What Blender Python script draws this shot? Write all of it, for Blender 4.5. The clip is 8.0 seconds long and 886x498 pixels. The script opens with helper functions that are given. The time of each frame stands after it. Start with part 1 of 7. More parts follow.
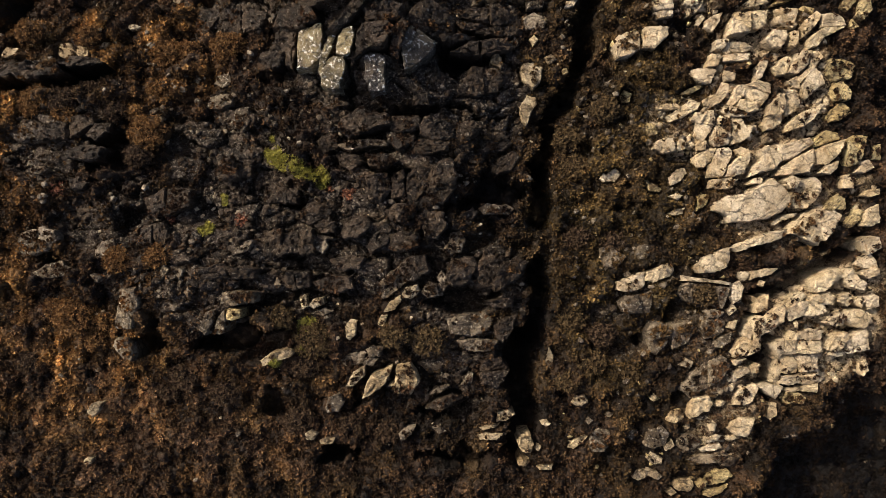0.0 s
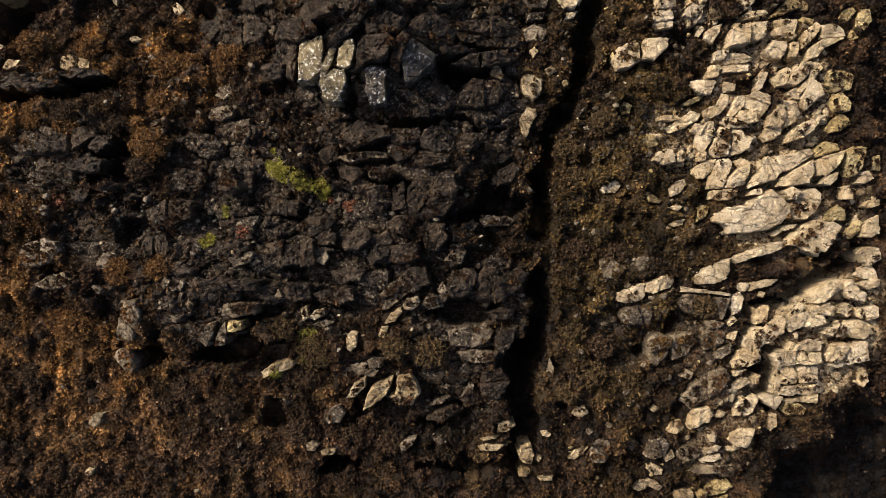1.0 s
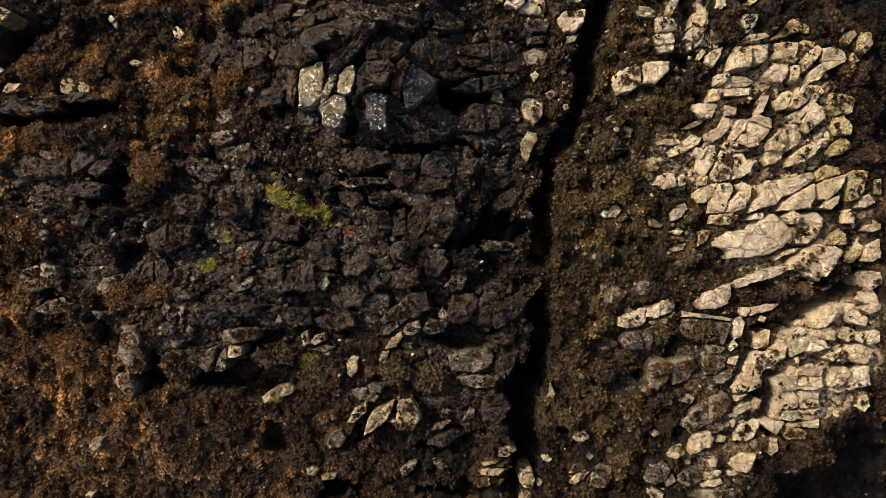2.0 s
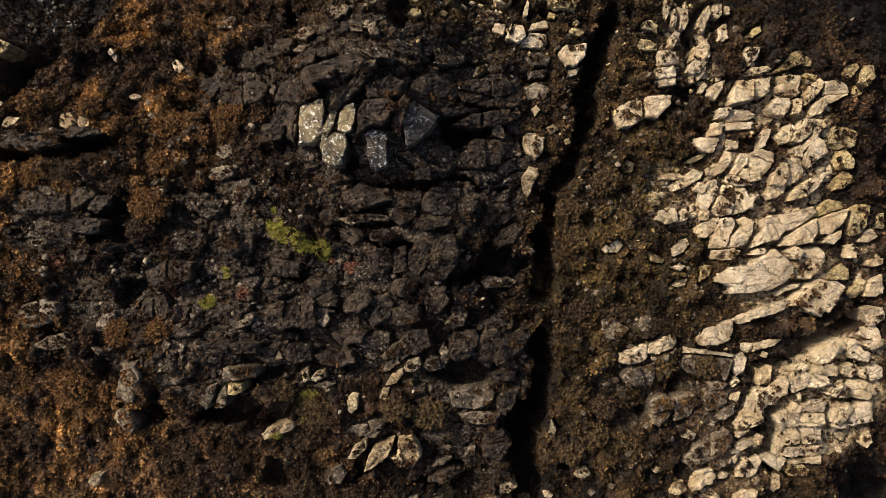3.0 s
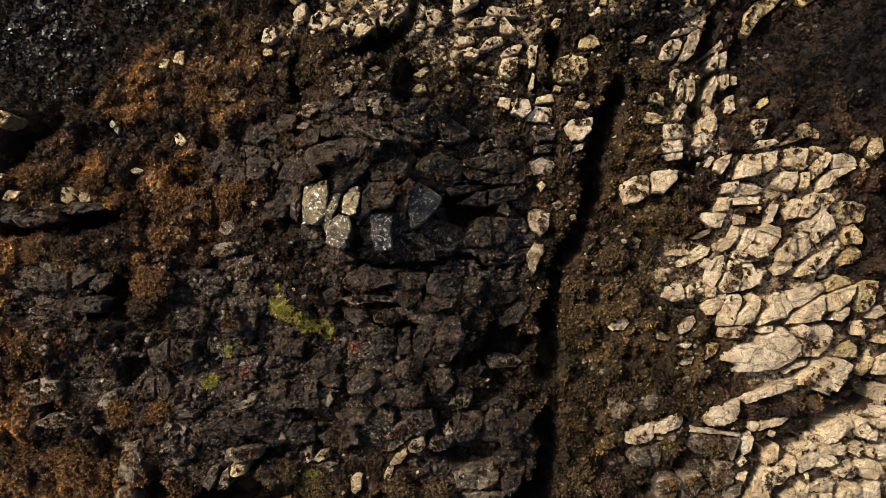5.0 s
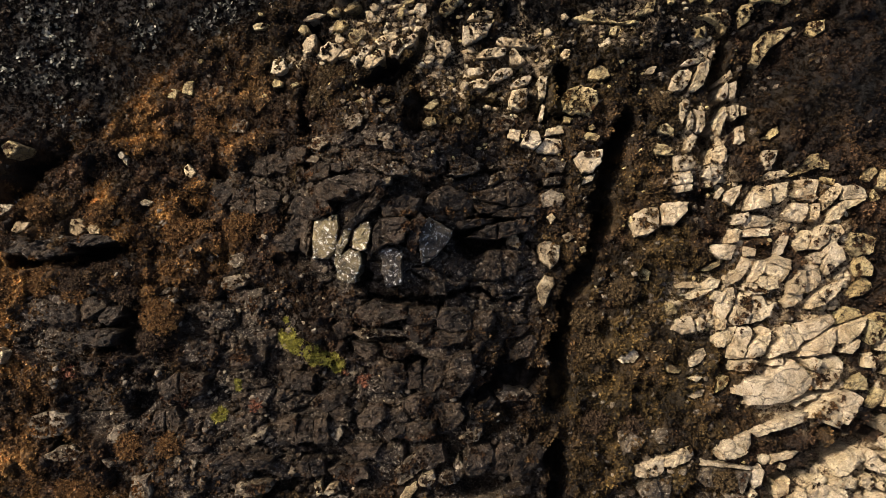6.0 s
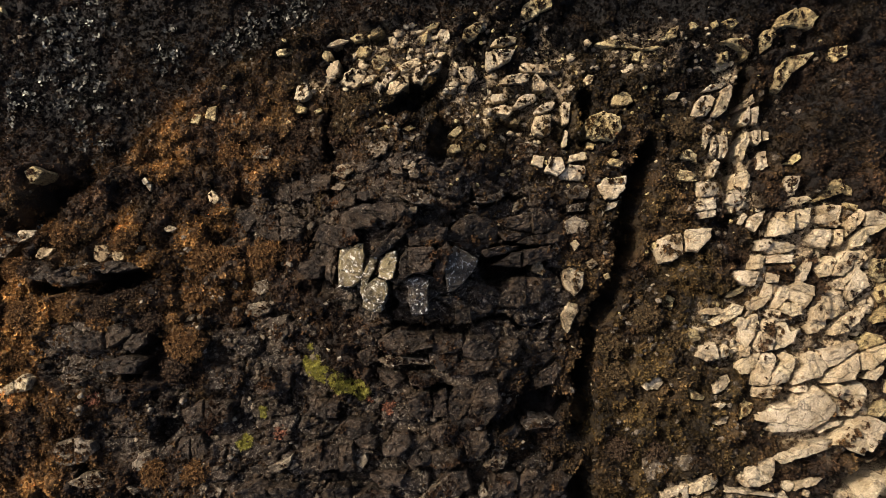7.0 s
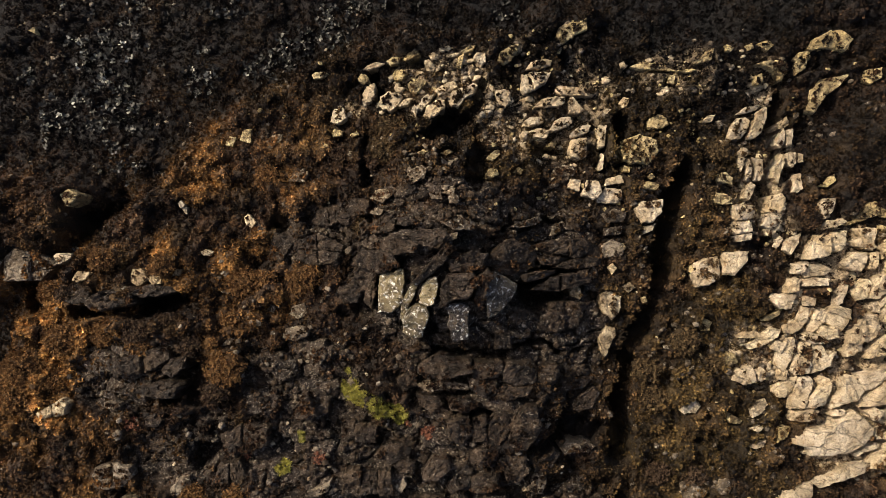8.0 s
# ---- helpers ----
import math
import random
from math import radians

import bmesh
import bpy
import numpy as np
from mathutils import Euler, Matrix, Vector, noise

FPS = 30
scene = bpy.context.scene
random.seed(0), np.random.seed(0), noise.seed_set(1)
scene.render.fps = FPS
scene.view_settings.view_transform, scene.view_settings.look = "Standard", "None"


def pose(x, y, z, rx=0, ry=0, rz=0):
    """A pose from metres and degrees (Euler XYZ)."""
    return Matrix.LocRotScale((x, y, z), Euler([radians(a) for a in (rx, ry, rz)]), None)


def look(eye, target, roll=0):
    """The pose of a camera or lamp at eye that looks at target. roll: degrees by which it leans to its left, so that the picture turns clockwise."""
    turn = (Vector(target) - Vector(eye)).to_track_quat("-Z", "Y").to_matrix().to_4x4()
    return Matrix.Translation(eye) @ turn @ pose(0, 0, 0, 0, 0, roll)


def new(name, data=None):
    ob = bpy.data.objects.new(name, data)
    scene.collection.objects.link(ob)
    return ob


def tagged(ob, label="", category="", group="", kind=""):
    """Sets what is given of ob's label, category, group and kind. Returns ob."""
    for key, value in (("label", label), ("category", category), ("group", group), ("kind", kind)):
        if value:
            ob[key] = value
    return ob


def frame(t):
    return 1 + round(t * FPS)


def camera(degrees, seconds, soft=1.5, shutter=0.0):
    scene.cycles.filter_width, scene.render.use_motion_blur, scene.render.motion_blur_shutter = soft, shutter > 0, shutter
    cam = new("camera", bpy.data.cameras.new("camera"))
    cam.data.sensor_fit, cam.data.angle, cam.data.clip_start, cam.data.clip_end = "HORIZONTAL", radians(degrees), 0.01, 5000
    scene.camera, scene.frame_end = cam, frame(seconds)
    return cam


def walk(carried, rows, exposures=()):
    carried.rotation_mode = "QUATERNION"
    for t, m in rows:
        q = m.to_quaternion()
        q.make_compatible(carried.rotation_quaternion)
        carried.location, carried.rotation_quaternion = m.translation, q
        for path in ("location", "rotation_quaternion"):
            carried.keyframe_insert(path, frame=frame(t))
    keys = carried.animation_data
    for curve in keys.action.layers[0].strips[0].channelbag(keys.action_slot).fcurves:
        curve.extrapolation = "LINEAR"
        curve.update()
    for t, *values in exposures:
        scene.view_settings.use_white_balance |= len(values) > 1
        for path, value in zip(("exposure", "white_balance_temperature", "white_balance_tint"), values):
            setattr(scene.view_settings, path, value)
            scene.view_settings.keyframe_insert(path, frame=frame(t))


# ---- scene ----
cam = camera(62.1, 8.0, soft=0.8)
METRES, EYE, TILT, LEAN, TURN = 13.6, 39.1, -90.0, 0.0, 0.0
ROWS = [
    (0.0, 0.0, 0.0, 0.0, 0.0, 0.0, -0.0),
    (0.5, 0.0003, -0.0036, 0.0138, 0.01, 0.02, 0.01),
    (1.0, -0.0012, -0.0061, 0.041, 0.02, 0.04, 0.04),
    (1.5, -0.0033, -0.0054, 0.0827, 0.0, -0.01, 0.05),
    (3.0, -0.0059, 0.0082, 0.2727, 0.03, -0.05, 0.05),
    (3.5, -0.0088, 0.0162, 0.3466, 0.02, -0.1, 0.04),
    (4.0, -0.0123, 0.0234, 0.4251, 0.02, -0.09, 0.01),
    (4.5, -0.0161, 0.0292, 0.498, 0.02, -0.13, -0.01),
    (6.0, -0.0613, 0.0392, 0.6875, 0.01, -0.09, -0.04),
    (6.5, -0.097, 0.0386, 0.7369, 0.02, -0.07, -0.05),
    (7.0, -0.1517, 0.0368, 0.7868, 0.02, -0.06, -0.04),
    (7.5, -0.2141, 0.0352, 0.83, 0.01, -0.06, -0.03),
    (8.0, -0.2937, 0.0353, 0.8771, 0.0, -0.07, -0.01),
]
walk(cam, [(t, pose(0, 0, EYE, TILT, LEAN, TURN) @ pose(METRES * x, METRES * y, METRES * z, 90 + pitch, roll, yaw)) for t, x, y, z, yaw, pitch, roll in ROWS])

# ---- light ----
SUN_TO = Vector((0.80, -0.50, -0.68)).normalized()
world = bpy.data.worlds.new("sky")
scene.world = world
world.use_nodes = True
wn = world.node_tree.nodes
sky = wn.new("ShaderNodeTexSky")
sky.sky_type = "NISHITA"
sky.sun_disc = False
sky.air_density, sky.dust_density, sky.ozone_density = 0.6, 5.0, 0.5
sky.sun_elevation = math.asin(-SUN_TO.z)
sky.sun_rotation = math.atan2(-SUN_TO.x, -SUN_TO.y)
wn["Background"].inputs["Strength"].default_value = 0.15
world.node_tree.links.new(sky.outputs["Color"], wn["Background"].inputs["Color"])
sun_data = bpy.data.lights.new("sun", "SUN")
sun_data.energy, sun_data.angle, sun_data.color = 3.1, radians(0.5), (1.0, 0.865, 0.685)
sun = new("sun", sun_data)
sun.matrix_world = look((-40, 25, 34), Vector((-40, 25, 34)) + SUN_TO)
scene.view_settings.exposure = 0.60

# ---- materials ----


def nodes_of(name):
    mat = bpy.data.materials.new(name)
    mat.use_nodes = True
    nt = mat.node_tree
    return mat, nt, nt.nodes["Principled BSDF"]


def noise_node(nt, scale, detail=6, rough=0.6, coord="Object", distortion=0.0):
    tc = nt.nodes.new("ShaderNodeNewGeometry") if coord == "World" else nt.nodes.new("ShaderNodeTexCoord")
    n = nt.nodes.new("ShaderNodeTexNoise")
    n.inputs["Scale"].default_value, n.inputs["Detail"].default_value = scale, detail
    n.inputs["Roughness"].default_value, n.inputs["Distortion"].default_value = rough, distortion
    nt.links.new(tc.outputs["Position" if coord == "World" else "Object"], n.inputs["Vector"])
    return n.outputs["Fac"]


def ramp(nt, fac, stops):
    r = nt.nodes.new("ShaderNodeValToRGB")
    els = r.color_ramp.elements
    while len(els) < len(stops):
        els.new(0.5)
    for e, (p, c) in zip(els, stops):
        e.position, e.color = p, (*c, 1) if len(c) == 3 else c
    nt.links.new(fac, r.inputs["Fac"])
    return r.outputs["Color"]


def grey(v):
    return (v, v, v)


def mix(nt, fac, a, b, mode="MIX"):
    m = nt.nodes.new("ShaderNodeMix")
    m.data_type, m.blend_type = "RGBA", mode
    for sock, v in ((m.inputs[0], fac), (m.inputs[6], a), (m.inputs[7], b)):
        if isinstance(v, bpy.types.NodeSocket):
            nt.links.new(v, sock)
        elif isinstance(v, tuple):
            sock.default_value = (*v, 1)
        else:
            sock.default_value = v
    return m.outputs[2]


def bump(nt, height, strength, distance, normal=None):
    b = nt.nodes.new("ShaderNodeBump")
    b.inputs["Strength"].default_value, b.inputs["Distance"].default_value = strength, distance
    nt.links.new(height, b.inputs["Height"])
    if normal:
        nt.links.new(normal, b.inputs["Normal"])
    return b.outputs["Normal"]


def joint_node(nt, scale, sx, sy):
    """Distance to the nearest hairline joint of a wandering net."""
    geo = nt.nodes.new("ShaderNodeNewGeometry")
    wander = nt.nodes.new("ShaderNodeTexNoise")
    wander.inputs["Scale"].default_value, wander.inputs["Detail"].default_value = 2.2, 4
    nt.links.new(geo.outputs["Position"], wander.inputs["Vector"])
    shifted = nt.nodes.new("ShaderNodeVectorMath")
    shifted.operation = "MULTIPLY_ADD"
    shifted.inputs[1].default_value = (0.5, 0.5, 0.5)
    nt.links.new(wander.outputs["Color"], shifted.inputs[0])
    nt.links.new(geo.outputs["Position"], shifted.inputs[2])
    scaled = nt.nodes.new("ShaderNodeVectorMath")
    scaled.operation = "MULTIPLY"
    scaled.inputs[1].default_value = (sx, sy, 0.6)
    nt.links.new(shifted.outputs[0], scaled.inputs[0])
    v = nt.nodes.new("ShaderNodeTexVoronoi")
    v.feature = "DISTANCE_TO_EDGE"
    v.inputs["Scale"].default_value = scale
    nt.links.new(scaled.outputs[0], v.inputs["Vector"])
    return v.outputs["Distance"]


def rock_material(name, low, mid, high, stain, lichen, lichen_at, roughness=0.85, stain_at=0.55, spec=0.3, joints=(0.8, 0.8, 1.5), pitted=0.6, relief=0.30, shift=0.25):
    """Weathered stone: broad tone, rusty or mossy stains, small dots of lichen or painted glint, pitted relief."""
    mat, nt, bsdf = nodes_of(name)
    broad = noise_node(nt, 0.9, 7, 0.65, "World")
    col = ramp(nt, broad, [(0.41, low), (0.5, mid), (0.59, high)])
    info = nt.nodes.new("ShaderNodeObjectInfo")
    tone = ramp(nt, info.outputs["Random"], [(0.0, grey(1 - shift)), (0.35, (1.02, 0.95, 0.82)), (0.65, (0.99, 0.975, 0.97)), (1.0, (1 + 0.5 * shift, 1 + 0.35 * shift, 0.96))])
    col = mix(nt, 1.0, col, tone, "MULTIPLY")
    grain = noise_node(nt, 16, 6, 0.75, "World")
    col = mix(nt, pitted, col, ramp(nt, grain, [(0.41, grey(0.45)), (0.5, grey(1.0)), (0.60, grey(1.3))]), "MULTIPLY")
    st = noise_node(nt, 2.3, 8, 0.7, "World", 0.6)
    col = mix(nt, ramp(nt, st, [(stain_at, grey(0)), (stain_at + 0.07, grey(0.85))]), col, stain)
    li = noise_node(nt, 6.5, 5, 0.7, "World", 0.3)
    col = mix(nt, ramp(nt, li, [(lichen_at, grey(0)), (lichen_at + 0.05, grey(0.9))]), col, lichen)
    fine = noise_node(nt, 30, 5, 0.8, "World")
    pits = noise_node(nt, 11, 6, 0.8, "World", 0.8)
    col = mix(nt, pitted, col, ramp(nt, pits, [(0.40, grey(0.30)), (0.46, grey(1.0))]), "MULTIPLY")
    gap = joint_node(nt, *joints)
    col = mix(nt, 0.6, col, ramp(nt, gap, [(0.0, grey(0.12)), (0.012, grey(0.6)), (0.026, grey(1.0))]), "MULTIPLY")
    streak = noise_node(nt, 4.2, 7, 0.72, "World")
    nrm = bump(nt, ramp(nt, gap, [(0.0, grey(0.0)), (0.05, grey(1.0))]), 1.0, 0.10)
    nrm = bump(nt, streak, 1.0, relief, nrm)
    nrm = bump(nt, fine, 0.9, 0.05, nrm)
    nt.links.new(nrm, bsdf.inputs["Normal"])
    nt.links.new(col, bsdf.inputs["Base Color"])
    rr = ramp(nt, grain, [(0.3, grey(max(roughness - 0.2, 0.2))), (0.7, grey(roughness))])
    nt.links.new(rr, bsdf.inputs["Roughness"])
    bsdf.inputs["Specular IOR Level"].default_value = spec
    return mat


TAN = rock_material("pale_sandstone", (0.405, 0.315, 0.195), (0.555, 0.45, 0.30), (0.645, 0.54, 0.38),
                    (0.27, 0.165, 0.075), (0.15, 0.10, 0.055), 0.59, stain_at=0.575, pitted=0.45, relief=0.20, shift=0.16)
YELLOW = rock_material("lichen_yellowed_sandstone", (0.34, 0.258, 0.125), (0.50, 0.395, 0.198), (0.61, 0.50, 0.275),
                       (0.085, 0.052, 0.022), (0.10, 0.066, 0.034), 0.565, stain_at=0.525, pitted=0.52, relief=0.22, shift=0.2)
GREY = rock_material("grey_weathered_stone", (0.065, 0.049, 0.032), (0.145, 0.112, 0.076), (0.28, 0.228, 0.16),
                     (0.060, 0.040, 0.020), (0.36, 0.315, 0.245), 0.57, stain_at=0.525, relief=0.22)
DARK = rock_material("dark_damp_stone", (0.0150, 0.0105, 0.0070), (0.0325, 0.0226, 0.0151), (0.070, 0.0500, 0.0340),
                     (0.038, 0.023, 0.0115), (0.22, 0.185, 0.145), 0.585, roughness=0.62, spec=0.20, stain_at=0.535,
                     joints=(1.7, 0.7, 1.7), pitted=0.5, relief=0.28)
# near-white dots of these two: lichen, and wet glints put into the colour
WET = rock_material("wet_lichened_stone", (0.062, 0.048, 0.023), (0.155, 0.121, 0.060), (0.29, 0.235, 0.125),
                    (0.045, 0.032, 0.017), (0.85, 0.82, 0.74), 0.56, roughness=0.42, spec=0.4, stain_at=0.565, pitted=0.45, relief=0.16)
SPOTTED = rock_material("white_spotted_dark_stone", (0.020, 0.0145, 0.0105), (0.045, 0.034, 0.024), (0.095, 0.074, 0.049),
                        (0.085, 0.062, 0.030), (0.85, 0.82, 0.75), 0.57, roughness=0.42, spec=0.45, stain_at=0.55, pitted=0.45, relief=0.18)
MOSSY = rock_material("moss_patched_sandstone", (0.29, 0.215, 0.125), (0.46, 0.365, 0.228), (0.60, 0.495, 0.33),
                      (0.062, 0.041, 0.019), (0.10, 0.068, 0.034), 0.565, stain_at=0.53, pitted=0.55, relief=0.24, shift=0.25)
STONES = {"mossy": MOSSY, "spotted": SPOTTED, "tan": TAN, "yellow": YELLOW, "grey": GREY, "dark": DARK, "wet": WET}


def ground_material():
    """Peat under heather, with dark jointed rock where the rock channel says so, and low ground."""
    mat, nt, bsdf = nodes_of("peat_and_bare_rock")
    at = nt.nodes.new("ShaderNodeAttribute")
    at.attribute_name = "cover"
    sep = nt.nodes.new("ShaderNodeSeparateColor")
    nt.links.new(at.outputs["Color"], sep.inputs["Color"])
    broad = noise_node(nt, 0.8, 8, 0.65, "World")
    grain = noise_node(nt, 14, 7, 0.75, "World")
    hue = nt.nodes.new("ShaderNodeAttribute")
    hue.attribute_name = "hue"
    peat = mix(nt, 1.0, hue.outputs["Color"], ramp(nt, broad, [(0.40, grey(0.32)), (0.60, grey(0.7))]), "MULTIPLY")
    rock = ramp(nt, broad, [(0.41, (0.0140, 0.0096, 0.0063)), (0.5, (0.0300, 0.0205, 0.0138)), (0.59, (0.065, 0.0462, 0.0312))])
    li = noise_node(nt, 8.0, 4, 0.6, "World", 0.4)
    rock = mix(nt, ramp(nt, li, [(0.553, grey(0)), (0.58, grey(0.75))]), rock, (0.24, 0.205, 0.16))
    moss = noise_node(nt, 1.7, 8, 0.7, "World", 0.5)
    rock = mix(nt, ramp(nt, moss, [(0.54, grey(0)), (0.62, grey(0.8))]), rock, (0.040, 0.026, 0.012))
    pale = ramp(nt, grain, [(0.38, (0.34, 0.24, 0.13)), (0.62, (0.66, 0.52, 0.34))])
    pale = mix(nt, ramp(nt, moss, [(0.51, grey(0)), (0.56, grey(0.9))]), pale, (0.085, 0.052, 0.022))
    col = mix(nt, sep.outputs[0], peat, rock)
    col = mix(nt, sep.outputs[1], col, pale)
    col = mix(nt, 0.8, col, ramp(nt, grain, [(0.41, grey(0.45)), (0.5, grey(1.0)), (0.60, grey(1.35))]), "MULTIPLY")
    nt.links.new(col, bsdf.inputs["Base Color"])
    bsdf.inputs["Roughness"].default_value = 0.75
    bsdf.inputs["Specular IOR Level"].default_value = 0.25
    nrm = bump(nt, noise_node(nt, 3.5, 8, 0.72, "World"), 1.0, 0.3)
    nt.links.new(bump(nt, noise_node(nt, 26, 5, 0.7, "World"), 0.9, 0.06, nrm), bsdf.inputs["Normal"])
    return mat


def plant_material(name, roughness=0.8, spec=0.15, spread=0.30):
    """Twigs and leaves: the plant's own hue from its 'hue' attribute, varied from sprig to sprig."""
    mat, nt, bsdf = nodes_of(name)
    at = nt.nodes.new("ShaderNodeAttribute")
    at.attribute_name = "hue"
    geo = nt.nodes.new("ShaderNodeNewGeometry")
    v = ramp(nt, geo.outputs["Random Per Island"], [(0.0, grey(1 - spread)), (0.6, grey(1.0)), (1.0, grey(1 + spread * 1.6))])
    col = mix(nt, 1.0, at.outputs["Color"], v, "MULTIPLY")
    nt.links.new(col, bsdf.inputs["Base Color"])
    bsdf.inputs["Roughness"].default_value = roughness
    bsdf.inputs["Specular IOR Level"].default_value = spec
    return mat


GROUND = ground_material()
HEATHER = plant_material("heather_sprigs")
GRASS = plant_material("bright_grass", 0.6, 0.3, 0.4)
SHRUB = plant_material("glossy_leaves", 0.5, 0.25, 0.6)

# ---- the lie of the land ----


def hashed(ix, iy, seed):
    h = np.sin(ix * 127.1 + iy * 311.7 + seed * 74.7) * 43758.5453
    return h - np.floor(h)


def value_noise(x, y, seed):
    ix, iy = np.floor(x), np.floor(y)
    fx, fy = x - ix, y - iy
    fx, fy = fx * fx * (3 - 2 * fx), fy * fy * (3 - 2 * fy)
    a, b = hashed(ix, iy, seed), hashed(ix + 1, iy, seed)
    c, d = hashed(ix, iy + 1, seed), hashed(ix + 1, iy + 1, seed)
    return (a + (b - a) * fx) * (1 - fy) + (c + (d - c) * fx) * fy - 0.5


def fbm(x, y, size, seed, octaves=4, gain=0.5):
    total, amp, s = 0, 1.0, 1 / size
    for k in range(octaves):
        total = total + amp * value_noise(x * s + 17.3 * k, y * s - 9.1 * k, seed + k)
        amp, s = amp * gain, s * 2.03
    return total


def blocks(x, y, length, width, angle, seed):
    """Jointed rock: for each place the distance to the nearest joint, the block's number, and the way to its middle."""
    ca, sa = math.cos(radians(angle)), math.sin(radians(angle))
    wx, wy = x + 0.5 * fbm(x, y, 2.1, seed + 50, 3), y + 0.5 * fbm(x, y, 2.1, seed + 60, 3)
    u, v = (wx * ca + wy * sa) / length, (-wx * sa + wy * ca) / width
    iu, iv = np.floor(u), np.floor(v)
    f1, f2 = np.full(u.shape, 9.0), np.full(u.shape, 9.0)
    num, du, dv = np.zeros(u.shape), np.zeros(u.shape), np.zeros(u.shape)
    for a in (-1, 0, 1):
        for b in (-1, 0, 1):
            cx = iu + a + 0.1 + 0.8 * hashed(iu + a, iv + b, seed)
            cy = iv + b + 0.1 + 0.8 * hashed(iu + a, iv + b, seed + 7)
            d = np.maximum(abs(u - cx), abs(v - cy)) * 0.65 + np.hypot(u - cx, v - cy) * 0.35
            near = d < f1
            f2 = np.where(near, f1, np.minimum(f2, d))
            f1 = np.where(near, d, f1)
            num = np.where(near, hashed(iu + a, iv + b, seed + 13), num)
            du, dv = np.where(near, u - cx, du), np.where(near, v - cy, dv)
    return f2 - f1, num, du, dv


def cushions(x, y, size, seed):
    """Rounded clumps of growth: height of each dome, 0 in the creases, and the clump's number."""
    u, v = x / size + 0.35 * value_noise(x / size * 1.3, y / size * 1.3, seed + 3), y / size + 0.35 * value_noise(x / size * 1.3, y / size * 1.3, seed + 5)
    iu, iv = np.floor(u), np.floor(v)
    f1, num = np.full(u.shape, 9.0), np.zeros(u.shape)
    for a in (-1, 0, 1):
        for b in (-1, 0, 1):
            d = np.hypot(u - iu - a - 0.12 - 0.76 * hashed(iu + a, iv + b, seed), v - iv - b - 0.12 - 0.76 * hashed(iu + a, iv + b, seed + 7))
            near = d < f1
            f1, num = np.where(near, d, f1), np.where(near, hashed(iu + a, iv + b, seed + 13), num)
    return np.sqrt(np.clip(1 - (f1 / 0.85) ** 2, 0, 1)), num


def smooth(a, b, v):
    t = np.clip((v - a) / (b - a), 0, 1)
    return t * t * (3 - 2 * t)


BASE = -1.74
BUMPS = [(-4, 1, 12, 3.01), (-4, 10, 3, 1.33), (20, -5, 8, 0.45), (-20, 1, 5, 1.34), (-4, 13, 3, 2.57), (20, -8, 12, 1.66), (-20, 7, 3, 1.07), (-12, -2, 3, 1.37), (0, 4, 3, 1.41), (16, 19, 3, -1.47), (-16, 19, 3, -1.06), (4, 4, 3, -0.76), (4, 22, 3, -0.71)]
BROW = [(-32.46, -5.29), (-27.84, 2.1), (-28.15, 4.57), (-27.07, 7.03), (-26.61, 8.72), (-24.61, 10.88), (-22.6, 12.27), (-20.45, 13.96), (-17.98, 16.73), (-16.44, 18.12), (-14.59, 19.66), (-11.51, 21.66), (-9.05, 22.59), (-5.35, 23.17), (-2.58, 23.11), (0.2, 23.36), (2.04, 24.34), (4.05, 24.53), (4.57, 23.05), (6.36, 22.34), (8.82, 22.34), (10.67, 22.9), (12.83, 22.9), (14.98, 22.8), (16.52, 23.73), (18.68, 24.53), (21.45, 22.43), (20.68, 20.43), (18.37, 19.35), (16.99, 17.81), (16.59, 16.27)]
FLANK = [(18.06, 15.16), (20.2, 15.18), (22.36, 13.58), (23.65, 13.33), (23.53, 12.19), (22.6, 11.42), (23.03, 9.88), (22.73, 7.73), (23.59, 6.19), (26.67, 5.88), (28.82, 1.26), (28.21, -5.51), (24.51, -7.67), (21.12, -6.28), (20.57, -8.75), (19.58, -9.45), (17.28, -10.07), (16.81, -11.42), (15.89, -12.96), (12.81, -14.29), (9.73, -17.21), (3.57, -24.91), (-33.38, -24.91)]
EDGE = BROW + FLANK
KNOLL = [(-31.12, 9.48), (-31.12, 13.82), (-27.09, 15.62), (-24.29, 15), (-24.85, 13.67), (-25.69, 12.11), (-28.33, 10.72)]


def inside_distance(x, y, poly):
    """Distance to an outline, positive inside."""
    best, inside = np.full(np.shape(x), 1e9), np.zeros(np.shape(x), bool)
    for (ax, ay), (bx, by) in zip(poly, poly[1:] + poly[:1]):
        t = np.clip(((x - ax) * (bx - ax) + (y - ay) * (by - ay)) / ((bx - ax) ** 2 + (by - ay) ** 2), 0, 1)
        best = np.minimum(best, np.hypot(x - ax - t * (bx - ax), y - ay - t * (by - ay)))
        if ay != by:
            inside ^= ((ay > y) != (by > y)) & (x < (bx - ax) * (y - ay) / (by - ay) + ax)
    return np.where(inside, best, -best)


def hill(x, y):
    """The smooth hump of the outcrop."""
    z = BASE + 0 * x
    for cx, cy, s, v in BUMPS:
        z = z + v * np.exp(-((x - cx) ** 2 + (y - cy) ** 2) / (2 * s * s))
    return z


def line_distance(x, y, line):
    best = np.full(np.shape(x), 1e9)
    for (ax, ay), (bx, by) in zip(line, line[1:]):
        t = np.clip(((x - ax) * (bx - ax) + (y - ay) * (by - ay)) / ((bx - ax) ** 2 + (by - ay) ** 2), 0, 1)
        best = np.minimum(best, np.hypot(x - ax - t * (bx - ax), y - ay - t * (by - ay)))
    return best


CLEFTS, HOLLOWS, BARE = [], [], []


